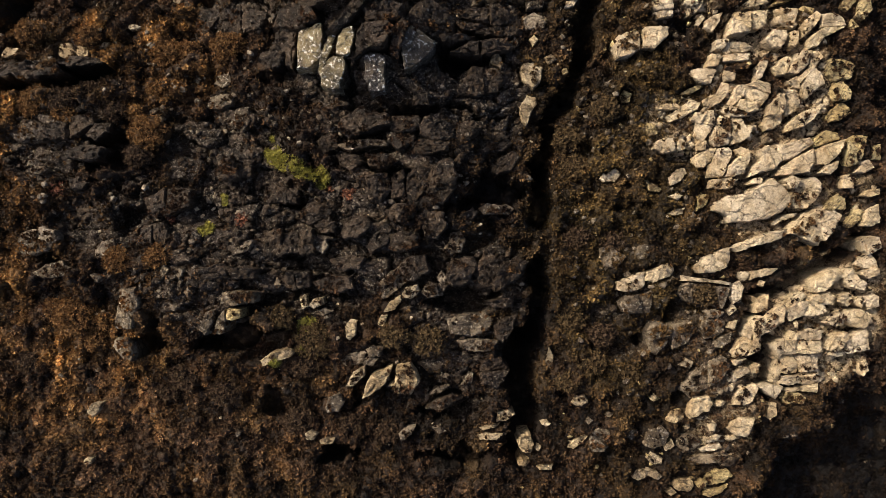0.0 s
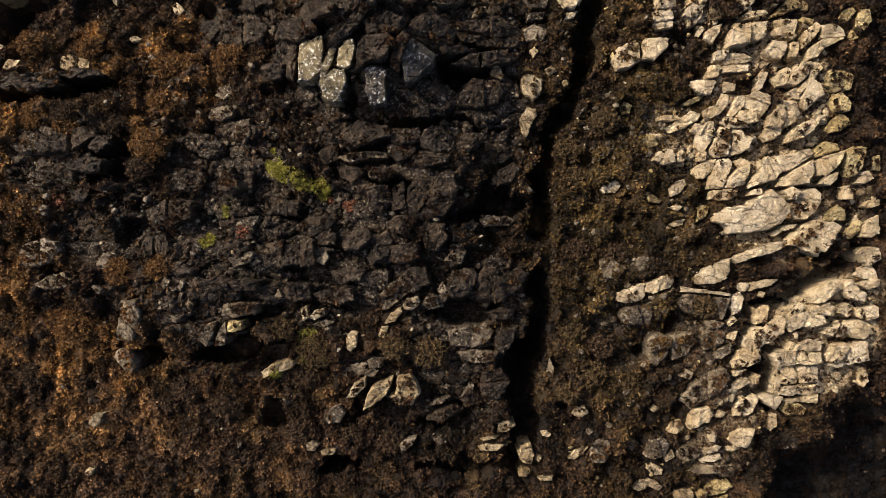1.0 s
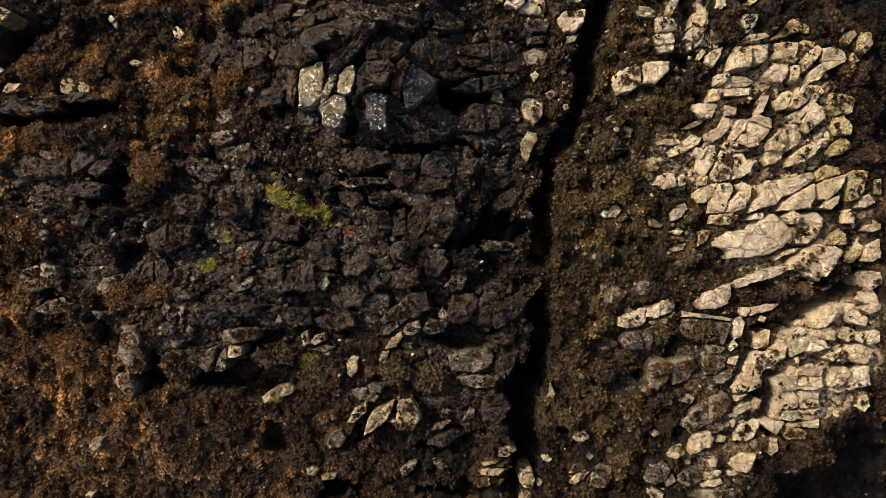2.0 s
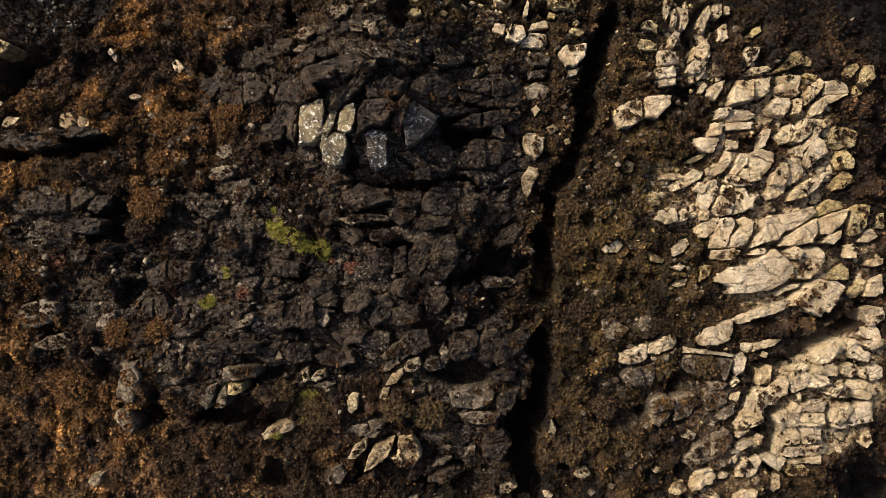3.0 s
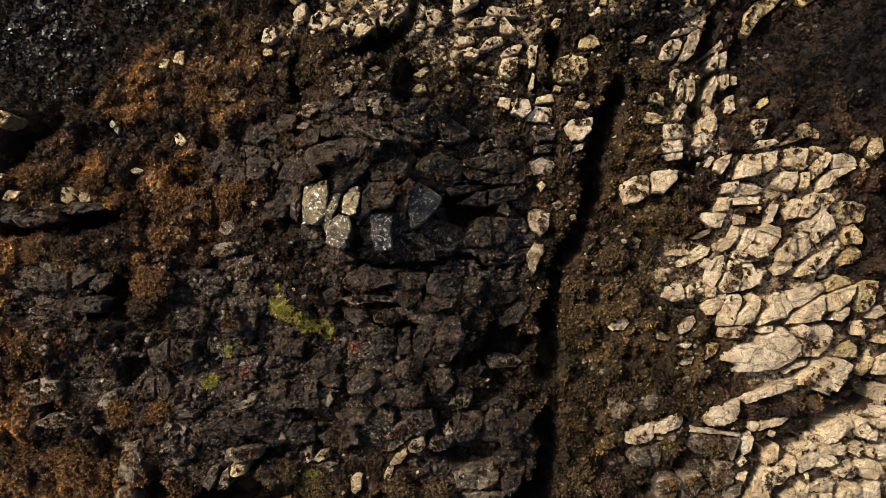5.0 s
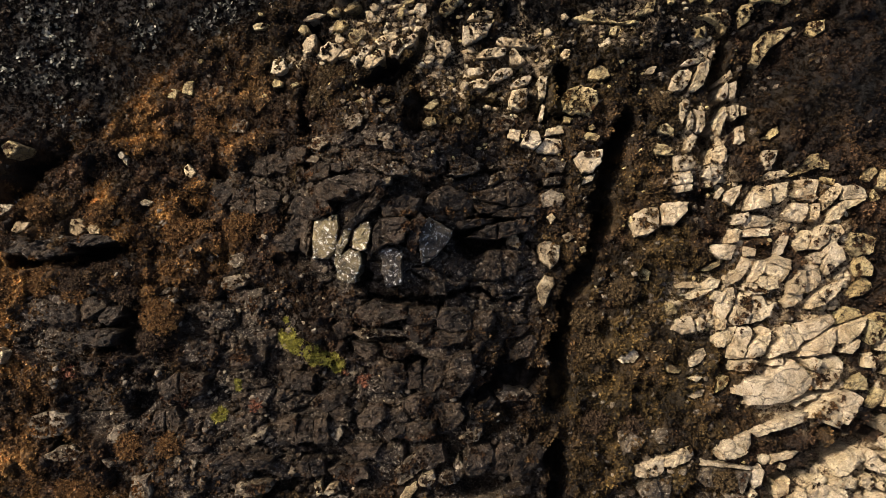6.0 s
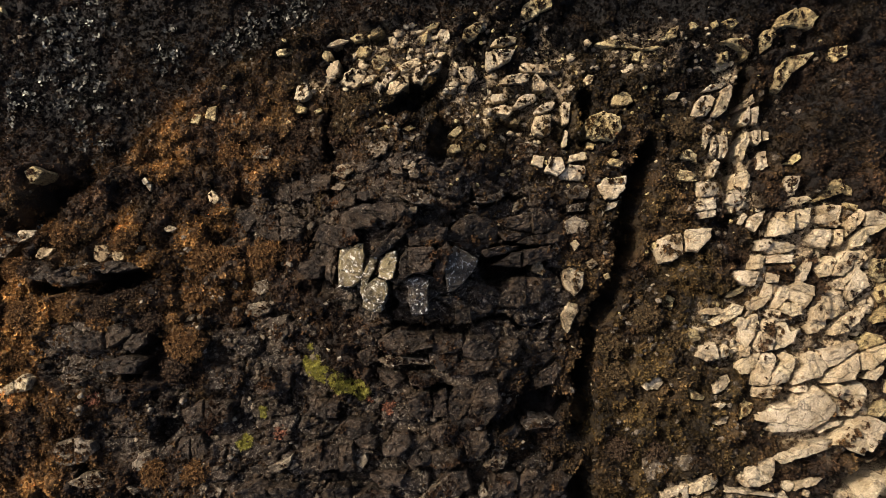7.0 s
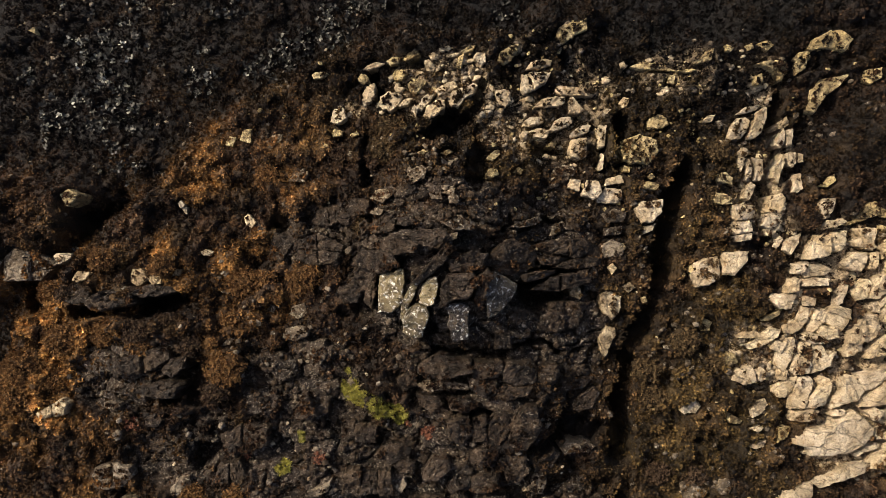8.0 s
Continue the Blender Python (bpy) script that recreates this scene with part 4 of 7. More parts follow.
ledge("yellow", 0.60, [(10.53, 6.2), (10.64, 6.61), (11.02, 6.49), (11.23, 6.05), (10.73, 5.85)])
ledge("yellow", 0.70, [(19.65, 5.38), (19.74, 5.91), (20.33, 6.27), (20.92, 6.12), (21.07, 5.82), (20.33, 5.62)])
ledge("yellow", 0.82, [(21.19, 4.73), (21.36, 5.76), (21.66, 6), (22.43, 5.94), (22.19, 5.32), (21.84, 4.49), (21.3, 4.37)])
ledge("yellow", 0.61, [(22.65, 4.73), (22.8, 5.47), (23.18, 5.56), (23.18, 4.73)])
ledge("yellow", 0.67, [(19.97, 2.09), (20.12, 2.33), (20.7, 2.88), (21.08, 2.62), (20.99, 2.09), (20.26, 2.03)])
ledge("yellow", 0.65, [(21, 1.21), (21.2, 1.65), (21.73, 2.09), (22.08, 1.95), (21.79, 1.51), (21.29, 1.1)])
ledge("yellow", 0.61, [(13.17, 2.7), (13.4, 2.85), (13.78, 2.79), (13.61, 2.27), (13.11, 1.95)])
ledge("yellow", 0.59, [(10.41, 3.58), (10.78, 3.43), (11.36, 3.08), (11.22, 2.94), (10.64, 3)])
ledge("yellow", 0.57, [(12.54, 8.2), (12.93, 8.43), (13.67, 8.73), (13.58, 8.46), (12.93, 8.14)])
ledge("yellow", 0.67, [(17.37, -7.64), (17.6, -7.36), (18.32, -7.41), (18.6, -7.64), (18.46, -7.93), (17.6, -7.93)])
ledge("yellow", 0.50, [(8.8, 10.66), (8.95, 11.02), (9.13, 10.81), (9.01, 10.48)])
ledge("yellow", 0.59, [(9.22, 7.96), (9.51, 8.32), (9.89, 8.11), (9.74, 7.67), (9.39, 7.67)])
ledge("grey", 0.46, [(12.56, 0.16), (12.79, 0.45), (13.02, 0.54), (12.94, 0.1), (12.67, 0.04)])
ledge("grey", 0.50, [(8.11, -0.01), (8.54, 0.07), (8.97, -0.21), (8.83, -0.45), (8.34, -0.21)])
ledge("grey", 0.74, [(8.98, -2.83), (9.32, -2.4), (10.04, -2.29), (10.75, -2.14), (10.55, -3.26), (9.75, -3.25), (9.18, -3.2)])
ledge("grey", 0.70, [(12.31, -1.77), (13.4, -1.83), (13.34, -2.8), (12.51, -2.72), (11.94, -2.29)])
ledge("grey", 0.68, [(13.54, -1.87), (14.68, -1.98), (14.39, -2.73), (14.25, -3.02), (13.48, -2.81)])
ledge("grey", 0.59, [(13.23, -4.01), (13.31, -3.63), (14.09, -3.49), (14.52, -3.72), (14.37, -4.29), (13.8, -4.55), (13.37, -4.61)], [(13.44, -3.19), (13.87, -3.1), (14.39, -3.25), (14.16, -3.48), (13.58, -3.5)])
ledge("grey", 0.56, [(13.62, -4.99), (14.14, -4.58), (14.86, -4.27), (14.71, -4.76), (14.28, -5.04)])
ledge("grey", 0.72, [(10.41, -4.26), (10.62, -3.69), (11.19, -3.78), (11.61, -3.98), (11.47, -4.83), (10.9, -5.41), (10.61, -5.26)], [(11.72, -3.85), (12.64, -3.71), (12.92, -4.08), (12.49, -4.85), (11.78, -5.14)])
ledge("grey", 0.49, [(12.14, -5.98), (12.49, -5.63), (12.86, -5.78), (12.66, -6.15)])
ledge("mossy", 0.69, [(6.42, -10.22), (6.71, -9.85), (7.15, -9.62), (7.44, -9.62), (7.15, -9.99), (6.71, -10.28)])
ledge("mossy", 0.71, [(6.61, -7.85), (6.75, -7.56), (7.24, -7.47), (7.45, -7.82), (7.1, -8.05), (6.72, -8.02)])
ledge("tan", 0.88, [(12.45, -8.39), (12.48, -7.96), (12.82, -7.59), (13.54, -7.5), (13.74, -7.88), (13.54, -8.22), (12.97, -8.45), (12.54, -8.6)])
ledge("mossy", 0.73, [(11.45, -8.79), (11.73, -8.35), (12.17, -8.21), (12.37, -8.64), (11.88, -8.93)])
ledge("tan", 0.61, [(13.93, -7.93), (14.22, -7.73), (14.51, -7.85), (14.36, -8.08), (14.01, -8.08)])
ledge("tan", 0.87, [(14.58, -9.19), (14.81, -8.85), (15.3, -8.67), (15.88, -8.67), (15.79, -9.34), (15.59, -9.62), (15.01, -9.54)])
ledge("tan", 0.68, [(13.24, -10.34), (13.68, -10.13), (14.26, -9.99), (14.4, -10.22), (13.82, -10.43)])
ledge("mossy", 0.64, [(11.37, -10.15), (11.8, -9.8), (11.95, -10.15), (11.51, -10.44)])
ledge("tan", 0.69, [(16.66, -8.65), (16.72, -8.01), (17.1, -7.93), (17.1, -8.51), (16.81, -8.79)])
ledge("mossy", 0.58, [(10.6, -7.65), (10.83, -7.44), (11.03, -7.59), (10.83, -7.85)])
ledge("mossy", 0.66, [(3.87, -10.15), (4.01, -9.72), (4.54, -9.63), (4.68, -10.1), (4.54, -10.53), (4.1, -10.44)])
ledge("mossy", 0.49, [(4.77, -10.35), (4.85, -10.06), (5.09, -10.21), (5, -10.5)])
ledge("mossy", 0.51, [(3.93, -11.26), (4.13, -10.96), (4.51, -11.05), (4.34, -11.29)])
ledge("mossy", 0.55, [(4.87, -11.34), (5.01, -11.2), (5.69, -11.22), (5.63, -11.46), (5.01, -11.46)])
ledge("mossy", 0.66, [(9.87, -11.89), (10.11, -11.51), (10.54, -11.33), (11.07, -11.51), (11.42, -11.8), (11.13, -11.95), (10.54, -11.71), (10.11, -12)])
ledge("mossy", 0.58, [(12.02, -12.25), (12.16, -11.96), (12.8, -11.9), (13.04, -12.31), (12.8, -12.6), (12.16, -12.54)], [(11.64, -12.68), (11.94, -12.5), (12.14, -12.68), (11.88, -12.85)])
ledge("yellow", 0.62, [(13.13, -12.14), (13.37, -11.93), (13.63, -12.05), (13.51, -12.43), (13.22, -12.34)], [(13.61, -11.92), (14.16, -11.48), (14.75, -11.48), (15.04, -11.77), (14.6, -12.07), (13.87, -12.3), (13.61, -12.24)])
ledge("yellow", 0.61, [(13.5, -12.8), (13.71, -12.45), (14.38, -12.45), (14.82, -12.21), (14.53, -12.56), (13.88, -12.91)])
ledge("mossy", 0.59, [(10.54, -10.83), (10.83, -10.57), (11.33, -10.83), (11.27, -11.12), (10.83, -11.12)])
ledge("mossy", 0.49, [(5.12, -9.06), (5.36, -8.82), (5.56, -9), (5.36, -9.2)])
ledge("grey", 0.86, [(12.09, -7.15), (12.66, -6.43), (13.38, -5.86), (14.24, -5.48), (14.58, -5.86), (14.24, -6.52), (13.38, -7.15), (12.66, -7.58)])
ledge("grey", 0.69, [(7.49, -10.14), (7.58, -9.62), (8.02, -9.21), (8.6, -9.41), (8.66, -9.99), (8.31, -10.43), (7.67, -10.43)])
ledge("grey", 0.64, [(12.55, -10.89), (13.28, -10.6), (14.73, -10.6), (14.59, -10.98), (13.28, -11.1)])
ledge("grey", 0.64, [(12.09, -10.14), (12.15, -9.71), (12.67, -9.56), (13.11, -9.71), (13.4, -10), (12.82, -10.35), (12.38, -10.52)])
ledge("grey", 0.48, [(9.51, -9.74), (9.74, -9.31), (10.1, -9.45), (9.8, -9.89)])
ledge("grey", 0.43, [(8.33, -8.56), (8.51, -8.36), (8.77, -8.48), (8.62, -8.71)])
ledge("grey", 0.44, [(7.32, -8.86), (7.52, -8.66), (7.75, -8.86), (7.52, -9.07)])
ledge("grey", 0.67, [(10.39, -10.13), (10.63, -9.32), (11.27, -9.12), (11.64, -9.49), (11.44, -9.99), (10.86, -10.28)])
ledge("tan", 0.79, [(-9.93, 18.6), (-9.78, 19.19), (-9.43, 19.49), (-9.19, 19.19), (-9.07, 18.75), (-9.42, 18.51), (-9.78, 18.48)])
ledge("tan", 0.76, [(-8.24, 20), (-8.03, 20.45), (-7.59, 20.69), (-7.59, 20.09), (-7.79, 19.65), (-8.03, 19.56)])
ledge("tan", 0.66, [(-8.28, 21.45), (-7.98, 21.66), (-7.53, 21.81), (-7.14, 21.75), (-7.38, 21.57), (-7.98, 21.42)])
ledge("tan", 0.74, [(-7.38, 19.44), (-7.23, 19.89), (-6.88, 20.18), (-6.23, 20.03), (-6.14, 19.89), (-6.43, 19.44), (-6.73, 19.15), (-7.11, 19.23)], [(-6.36, 19.39), (-6, 19.78), (-5.62, 19.81), (-5.86, 19.48)])
ledge("tan", 0.75, [(-5, 18.9), (-4.86, 19.31), (-4.36, 19.7), (-3.92, 19.7), (-3.97, 19.26), (-4.36, 18.9), (-4.8, 18.76)], [(-5.34, 19.24), (-5.11, 19.75), (-4.57, 20.25), (-4.37, 20.13), (-4.75, 19.6), (-5.11, 19.16)], [(-5.64, 19.07), (-5.49, 19.36), (-5.31, 19.24), (-5.4, 18.86)], [(-4.37, 20.22), (-3.93, 20.58), (-3.39, 20.76), (-3.27, 20.43), (-3.78, 20.08), (-4.22, 19.99)], [(-3.62, 19.59), (-3.48, 20.15), (-2.89, 20.39), (-2.44, 20.6), (-2.24, 20.48), (-2.44, 20.04), (-2.89, 19.74), (-3.18, 19.36), (-3.54, 19.39)])
ledge("tan", 0.58, [(-2.44, 20.82), (-2.29, 21.12), (-1.93, 21.09), (-2.14, 20.85)])
ledge("tan", 0.71, [(-2.41, 22.03), (-2.2, 22.33), (-1.78, 22.36), (-1.72, 21.82), (-1.99, 21.61)])
ledge("tan", 0.80, [(-1.25, 19.95), (-1.19, 20.24), (-0.66, 20.33), (-0.42, 20.18), (-0.42, 19.71), (-0.71, 19.35), (-1.01, 19.5)])
ledge("tan", 0.78, [(0.44, 21.46), (0.74, 21.91), (1.5, 22.09), (1.9, 22.04), (1.8, 21.76), (1.2, 21.55)])
ledge("tan", 0.92, [(0.2, 20.31), (0.23, 21.15), (0.71, 21.27), (1.7, 21.27), (1.46, 20.76), (0.86, 20.4), (0.32, 20.16)])
ledge("tan", 0.80, [(1.95, 20.26), (2.25, 20.6), (3, 20.57), (3.76, 20.51), (4.27, 20.32), (4.06, 20.14), (3.16, 20.11), (2.25, 20.14)], [(0.93, 19.49), (1.32, 19.85), (1.92, 19.97), (2.46, 20), (2.43, 19.67), (2.07, 19.43), (1.47, 19.43)], [(2.69, 19.76), (2.93, 20), (3.23, 19.61), (3.51, 19.31), (3.14, 19.1), (2.75, 19.16)])
ledge("tan", 0.66, [(5.45, 19.72), (5.69, 20.05), (5.99, 19.96), (5.9, 19.57), (5.6, 19.45)])
ledge("tan", 0.71, [(0.3, 18.61), (0.54, 18.82), (1.13, 18.88), (1.37, 18.61), (0.98, 18.46), (0.54, 18.37)])
ledge("tan", 0.74, [(0.61, 18.08), (1.12, 18.23), (1.56, 18.08), (1.41, 17.7), (0.82, 17.78)], [(1.89, 18.63), (2.28, 18.84), (2.79, 18.87), (2.79, 18.57), (2.49, 18.34), (2.04, 18.13), (1.59, 18.1)])
ledge("tan", 0.73, [(2.73, 17.9), (3.09, 18.29), (3.69, 18.5), (3.84, 18.41), (3.63, 18.05), (3.09, 17.84), (2.79, 17.78)])
ledge("tan", 0.87, [(2.64, 17.09), (2.82, 17.62), (3.59, 17.74), (3.56, 16.79), (3.18, 16.58), (2.73, 16.7)])
ledge("tan", 0.77, [(4.14, 18.2), (4.29, 18.43), (4.68, 18.43), (4.62, 17.9), (4.53, 17.3), (4.23, 17.21)])
ledge("tan", 0.63, [(4.16, 16.14), (4.31, 16.61), (4.4, 16.91), (4.51, 16.82), (4.4, 16.08), (4.22, 15.99)])
ledge("tan", 0.96, [(5.98, 13.96), (6.27, 14.34), (6.92, 14.39), (7.42, 14.45), (7.36, 13.81), (6.92, 13.31), (6.33, 13.22), (6.1, 13.6)])
ledge("tan", 0.64, [(6.38, 12.64), (6.53, 13.06), (7.11, 13.2), (6.91, 12.85)])
ledge("tan", 0.74, [(11.28, 17.76), (11.47, 18.46), (11.89, 18.91), (12.44, 19.06), (12.65, 18.82), (12.38, 18.21), (11.98, 17.85)], [(10.76, 17.69), (11.27, 17.69), (11.21, 17.51), (10.85, 17.51)])
ledge("tan", 0.89, [(12.36, 17.81), (12.66, 18.33), (12.94, 18.92), (13.03, 19.25), (13.64, 19.65), (13.55, 18.98), (13.24, 18.21), (12.88, 17.91), (12.57, 17.81)])
ledge("tan", 0.70, [(12.01, 19.22), (12.47, 19.62), (13.39, 19.77), (13.03, 19.44), (12.47, 19.25)])
ledge("tan", 0.64, [(9.92, 18.74), (10.22, 19.04), (10.64, 19.1), (10.43, 18.74), (10.13, 18.65)])
ledge("tan", 0.68, [(14.2, 17.59), (14.39, 17.99), (14.76, 18.46), (14.73, 17.68), (14.48, 17.44)], [(14.89, 17.55), (14.89, 18.39), (15.32, 18.49), (15.26, 18.02), (15.11, 17.55)], [(14.55, 18.51), (14.92, 18.98), (15.08, 19.2), (15.23, 18.83), (14.89, 18.58)])
ledge("tan", 0.75, [(11.79, 16.32), (11.85, 17.07), (12.15, 17.38), (12.4, 17.23), (12.19, 16.62), (11.94, 16.02)])
ledge("tan", 0.69, [(12.18, 15.56), (12.24, 16.32), (12.46, 16.71), (12.61, 16.32), (12.48, 15.71)])
ledge("tan", 0.77, [(12.72, 15.57), (12.81, 16.32), (12.66, 16.78), (13.26, 16.72), (13.17, 15.87), (12.96, 15.57)])
ledge("tan", 0.70, [(12.07, 14.63), (12.13, 15.08), (12.49, 15.44), (12.73, 15.29), (12.43, 14.78), (12.28, 14.48)])
ledge("tan", 0.78, [(13.76, 15.76), (13.91, 16.27), (14.37, 16.76), (14.52, 17.07), (14.62, 16.58), (14.22, 15.91), (14.07, 15.45)])
ledge("tan", 0.70, [(14.85, 16.42), (14.85, 17.12), (15.31, 17.19), (15.25, 16.57), (15, 16.32)])
ledge("tan", 0.61, [(15.47, 16.6), (15.56, 17.16), (15.81, 17.06), (15.75, 16.66)])
ledge("tan", 0.74, [(14.81, 14.98), (14.99, 15.59), (15.12, 15.9), (15.39, 15.96), (15.42, 15.13), (15.09, 14.92)])
ledge("yellow", 0.57, [(-11.04, 21.21), (-10.73, 21.34), (-10.28, 21.37), (-10.04, 21.18), (-10.43, 21.03), (-10.88, 20.97)])
ledge("yellow", 0.54, [(-9.89, 18.02), (-9.74, 18.23), (-9.29, 18.11), (-9.35, 17.87), (-9.8, 17.81)])
ledge("yellow", 0.49, [(-8.91, 17.91), (-8.53, 18.08), (-8.44, 17.91), (-8.79, 17.73)])
ledge("yellow", 0.56, [(-8.53, 20.86), (-8.38, 21.22), (-8.05, 21.16), (-7.93, 20.86), (-8.23, 20.62)])
ledge("yellow", 0.57, [(-6.1, 21.99), (-5.89, 22.29), (-5.44, 22.5), (-5.23, 22.29), (-5.59, 22.05), (-5.98, 21.9)])
ledge("yellow", 0.61, [(-6.66, 21.11), (-6.48, 21.4), (-6.03, 21.43), (-5.88, 21.2), (-6.18, 20.84), (-6.54, 20.84)])
ledge("yellow", 0.56, [(-7, 21.89), (-6.64, 22.14), (-6.28, 22.08), (-6.34, 21.77), (-6.79, 21.68)])
ledge("yellow", 0.66, [(-5.87, 20.55), (-5.66, 20.94), (-5.12, 20.85), (-4.88, 20.73), (-5.18, 20.31), (-5.42, 20.05), (-5.72, 20.2)])
ledge("yellow", 0.53, [(-3.25, 21.61), (-3.16, 22.09), (-2.89, 22.3), (-2.95, 21.85), (-3.04, 21.55)], [(-3.04, 22.41), (-2.59, 22.72), (-2.28, 22.78), (-2.44, 22.48), (-2.8, 22.32)])
ledge("yellow", 0.70, [(-1.05, 21.88), (-0.93, 22.42), (-0.32, 22.78), (0.1, 22.84), (-0.02, 22.42), (-0.32, 22.03), (-0.69, 21.79)])
ledge("yellow", 0.95, [(5.45, 17.25), (5.8, 17.7), (6.45, 17.91), (7.2, 17.61), (7.25, 16.96), (6.9, 16.42), (6.01, 16.36), (5.51, 16.6)])
ledge("yellow", 0.51, [(5.5, 15.95), (5.55, 16.3), (5.91, 16.21), (5.85, 15.95)])
ledge("yellow", 0.68, [(6.89, 18.3), (6.95, 18.75), (7.49, 19.05), (7.94, 18.9), (8, 18.48), (7.64, 18.33), (7.19, 18.3)])
ledge("yellow", 0.59, [(6.53, 15.12), (6.77, 15.42), (7.21, 15.39), (7.45, 15.24), (7.21, 14.98), (6.71, 15.01)])
ledge("yellow", 0.59, [(6.24, 21.75), (6.69, 21.97), (7.45, 21.97), (8.21, 21.66), (8.61, 21.51), (7.61, 21.57), (6.69, 21.6)], [(8.63, 21.47), (9.3, 21.56), (9.6, 21.5), (9.14, 21.38)])
ledge("yellow", 0.62, [(9.48, 21.96), (9.88, 22.11), (10.18, 22.57), (10.58, 22.66), (10.49, 22.11), (10.03, 21.9), (9.57, 21.87)])
ledge("yellow", 0.53, [(8.06, 20.82), (8.22, 21.21), (8.52, 21.3), (8.43, 20.75)])
ledge("yellow", 0.73, [(12.98, 21.9), (13.6, 22.11), (14.37, 22.2), (14.86, 22.11), (14.83, 21.5), (14.59, 21.13), (14.22, 21.65), (13.54, 21.87)])
ledge("yellow", 0.57, [(13.02, 20.9), (13.11, 21.36), (13.48, 21.52), (13.57, 21.15), (13.33, 20.84)])
ledge("yellow", 0.71, [(15.31, 22.32), (15.53, 22.62), (16.15, 22.69), (16.15, 22.32), (15.68, 22.1)], [(15.98, 22.82), (16.22, 23.28), (16.99, 23.74), (17.6, 23.74), (18.27, 23.28), (17.91, 22.67), (16.99, 22.82)], [(15.38, 22.02), (15.53, 22.64), (16.06, 22.73), (15.99, 21.87), (15.53, 21.56)])
ledge("yellow", 0.57, [(13.18, 23.06), (13.7, 23.24), (14, 23), (13.7, 22.69), (13.39, 22.84)])
ledge("yellow", 0.63, [(10.53, 15.47), (10.62, 15.83), (11.07, 15.98), (11.43, 15.68), (11.43, 15.23), (11.07, 15.38)])
ledge("yellow", 0.59, [(16.28, 15.25), (16.74, 15.47), (16.96, 15.78), (17.42, 15.99), (17.36, 15.62), (16.89, 15.25)])
ledge("yellow", 0.56, [(-1.89, 15.58), (-1.66, 15.92), (-1.27, 15.95), (-1.18, 15.67), (-1.55, 15.47)])
ledge("yellow", 0.57, [(-1.82, 16.46), (-1.53, 16.81), (-1.15, 17.04), (-1.07, 16.75), (-1.44, 16.37)])
ledge("yellow", 0.51, [(-0.42, 15.81), (-0.13, 16.1), (0.16, 15.95), (0.01, 15.72)])
ledge("yellow", 0.50, [(-5.33, 16.78), (-5.04, 16.98), (-4.75, 16.92), (-4.98, 16.69)])
ledge("yellow", 0.51, [(-4.12, 16.76), (-3.75, 16.96), (-3.46, 16.82), (-3.83, 16.62)])
ledge("yellow", 0.51, [(1.43, 17.27), (1.73, 17.57), (2.02, 17.48), (1.88, 17.24)])
ledge("yellow", 0.50, [(11.33, 22.94), (11.79, 22.79), (11.63, 22.58), (11.39, 22.64)])
ledge("yellow", 0.50, [(12.45, 22.92), (12.76, 23.05), (12.91, 22.8), (12.61, 22.68)])
ledge("yellow", 0.48, [(6.82, 15.71), (7.05, 15.89), (7.23, 15.68), (7, 15.56)])
ledge("grey", 0.61, [(1.53, 15.74), (1.83, 16.18), (2.5, 16.27), (3, 16.03), (2.86, 15.74), (2.12, 15.65)])
ledge("grey", 0.62, [(-5.97, 15.23), (-5.69, 15.8), (-5.13, 16.08), (-4.79, 15.94), (-4.93, 15.38), (-5.55, 15.1)])
ledge("grey", 0.47, [(-4.17, 16.66), (-3.94, 16.37), (-3.45, 16.37), (-3.6, 16.09), (-4.02, 16.15)])
ledge("grey", 0.44, [(-0.55, 16.52), (-0.34, 16.72), (-0.11, 16.57), (-0.29, 16.34)])
ledge("tan", 0.71, [(2.48, 15.04), (2.63, 15.54), (3.22, 15.48), (3.07, 14.89)])
ledge("tan", 0.83, [(3.21, 14.74), (3.5, 15.45), (4.09, 15.39), (4.24, 14.8), (3.8, 14.45)], [(4.03, 14.48), (4.53, 15.04), (5.26, 15.01), (5.41, 14.54), (4.97, 14.24), (4.15, 14.3)])
ledge("tan", 0.71, [(4.46, 15.21), (4.6, 15.56), (5.34, 15.77), (5.49, 15.36)])
ledge("yellow", 0.88, [(16.12, 19.57), (16.37, 20.66), (16.99, 21.28), (18.23, 21.43), (17.92, 20.97), (17.14, 20.34), (16.52, 19.41)])
ledge("yellow", 0.68, [(18.95, 21.04), (19.11, 21.65), (19.87, 21.75), (19.87, 21.19), (19.41, 20.89)])
ledge("yellow", 0.77, [(2.13, 23.4), (2.29, 23.85), (2.9, 24.16), (3.75, 24.16), (3.81, 23.79), (3.2, 23.55), (2.59, 23.09)])
ledge("wet", 0.93, [(-6.99, 10.49), (-6.62, 10.73), (-5.95, 10.76), (-5.9, 10.28), (-6, 9.34), (-6.43, 8.94), (-7.1, 8.89), (-7.02, 9.61)], [(-5.96, 8.81), (-5.9, 9.35), (-5.55, 10.07), (-5.21, 10.34), (-5.37, 9.75), (-5.69, 9.08), (-5.87, 8.46)], [(-5.82, 8), (-5.68, 8.83), (-5.28, 9.15), (-4.8, 9.1), (-4.75, 8.54), (-5.01, 7.82), (-5.55, 7.82)], tilt=(-0.1, -0.22))
ledge("wet", 0.82, [(-5.12, 9.38), (-5.01, 10.09), (-4.75, 10.49), (-4.28, 10.56), (-4.2, 10.09), (-4.41, 9.3), (-4.75, 9.17)], tilt=(-0.1, -0.22))
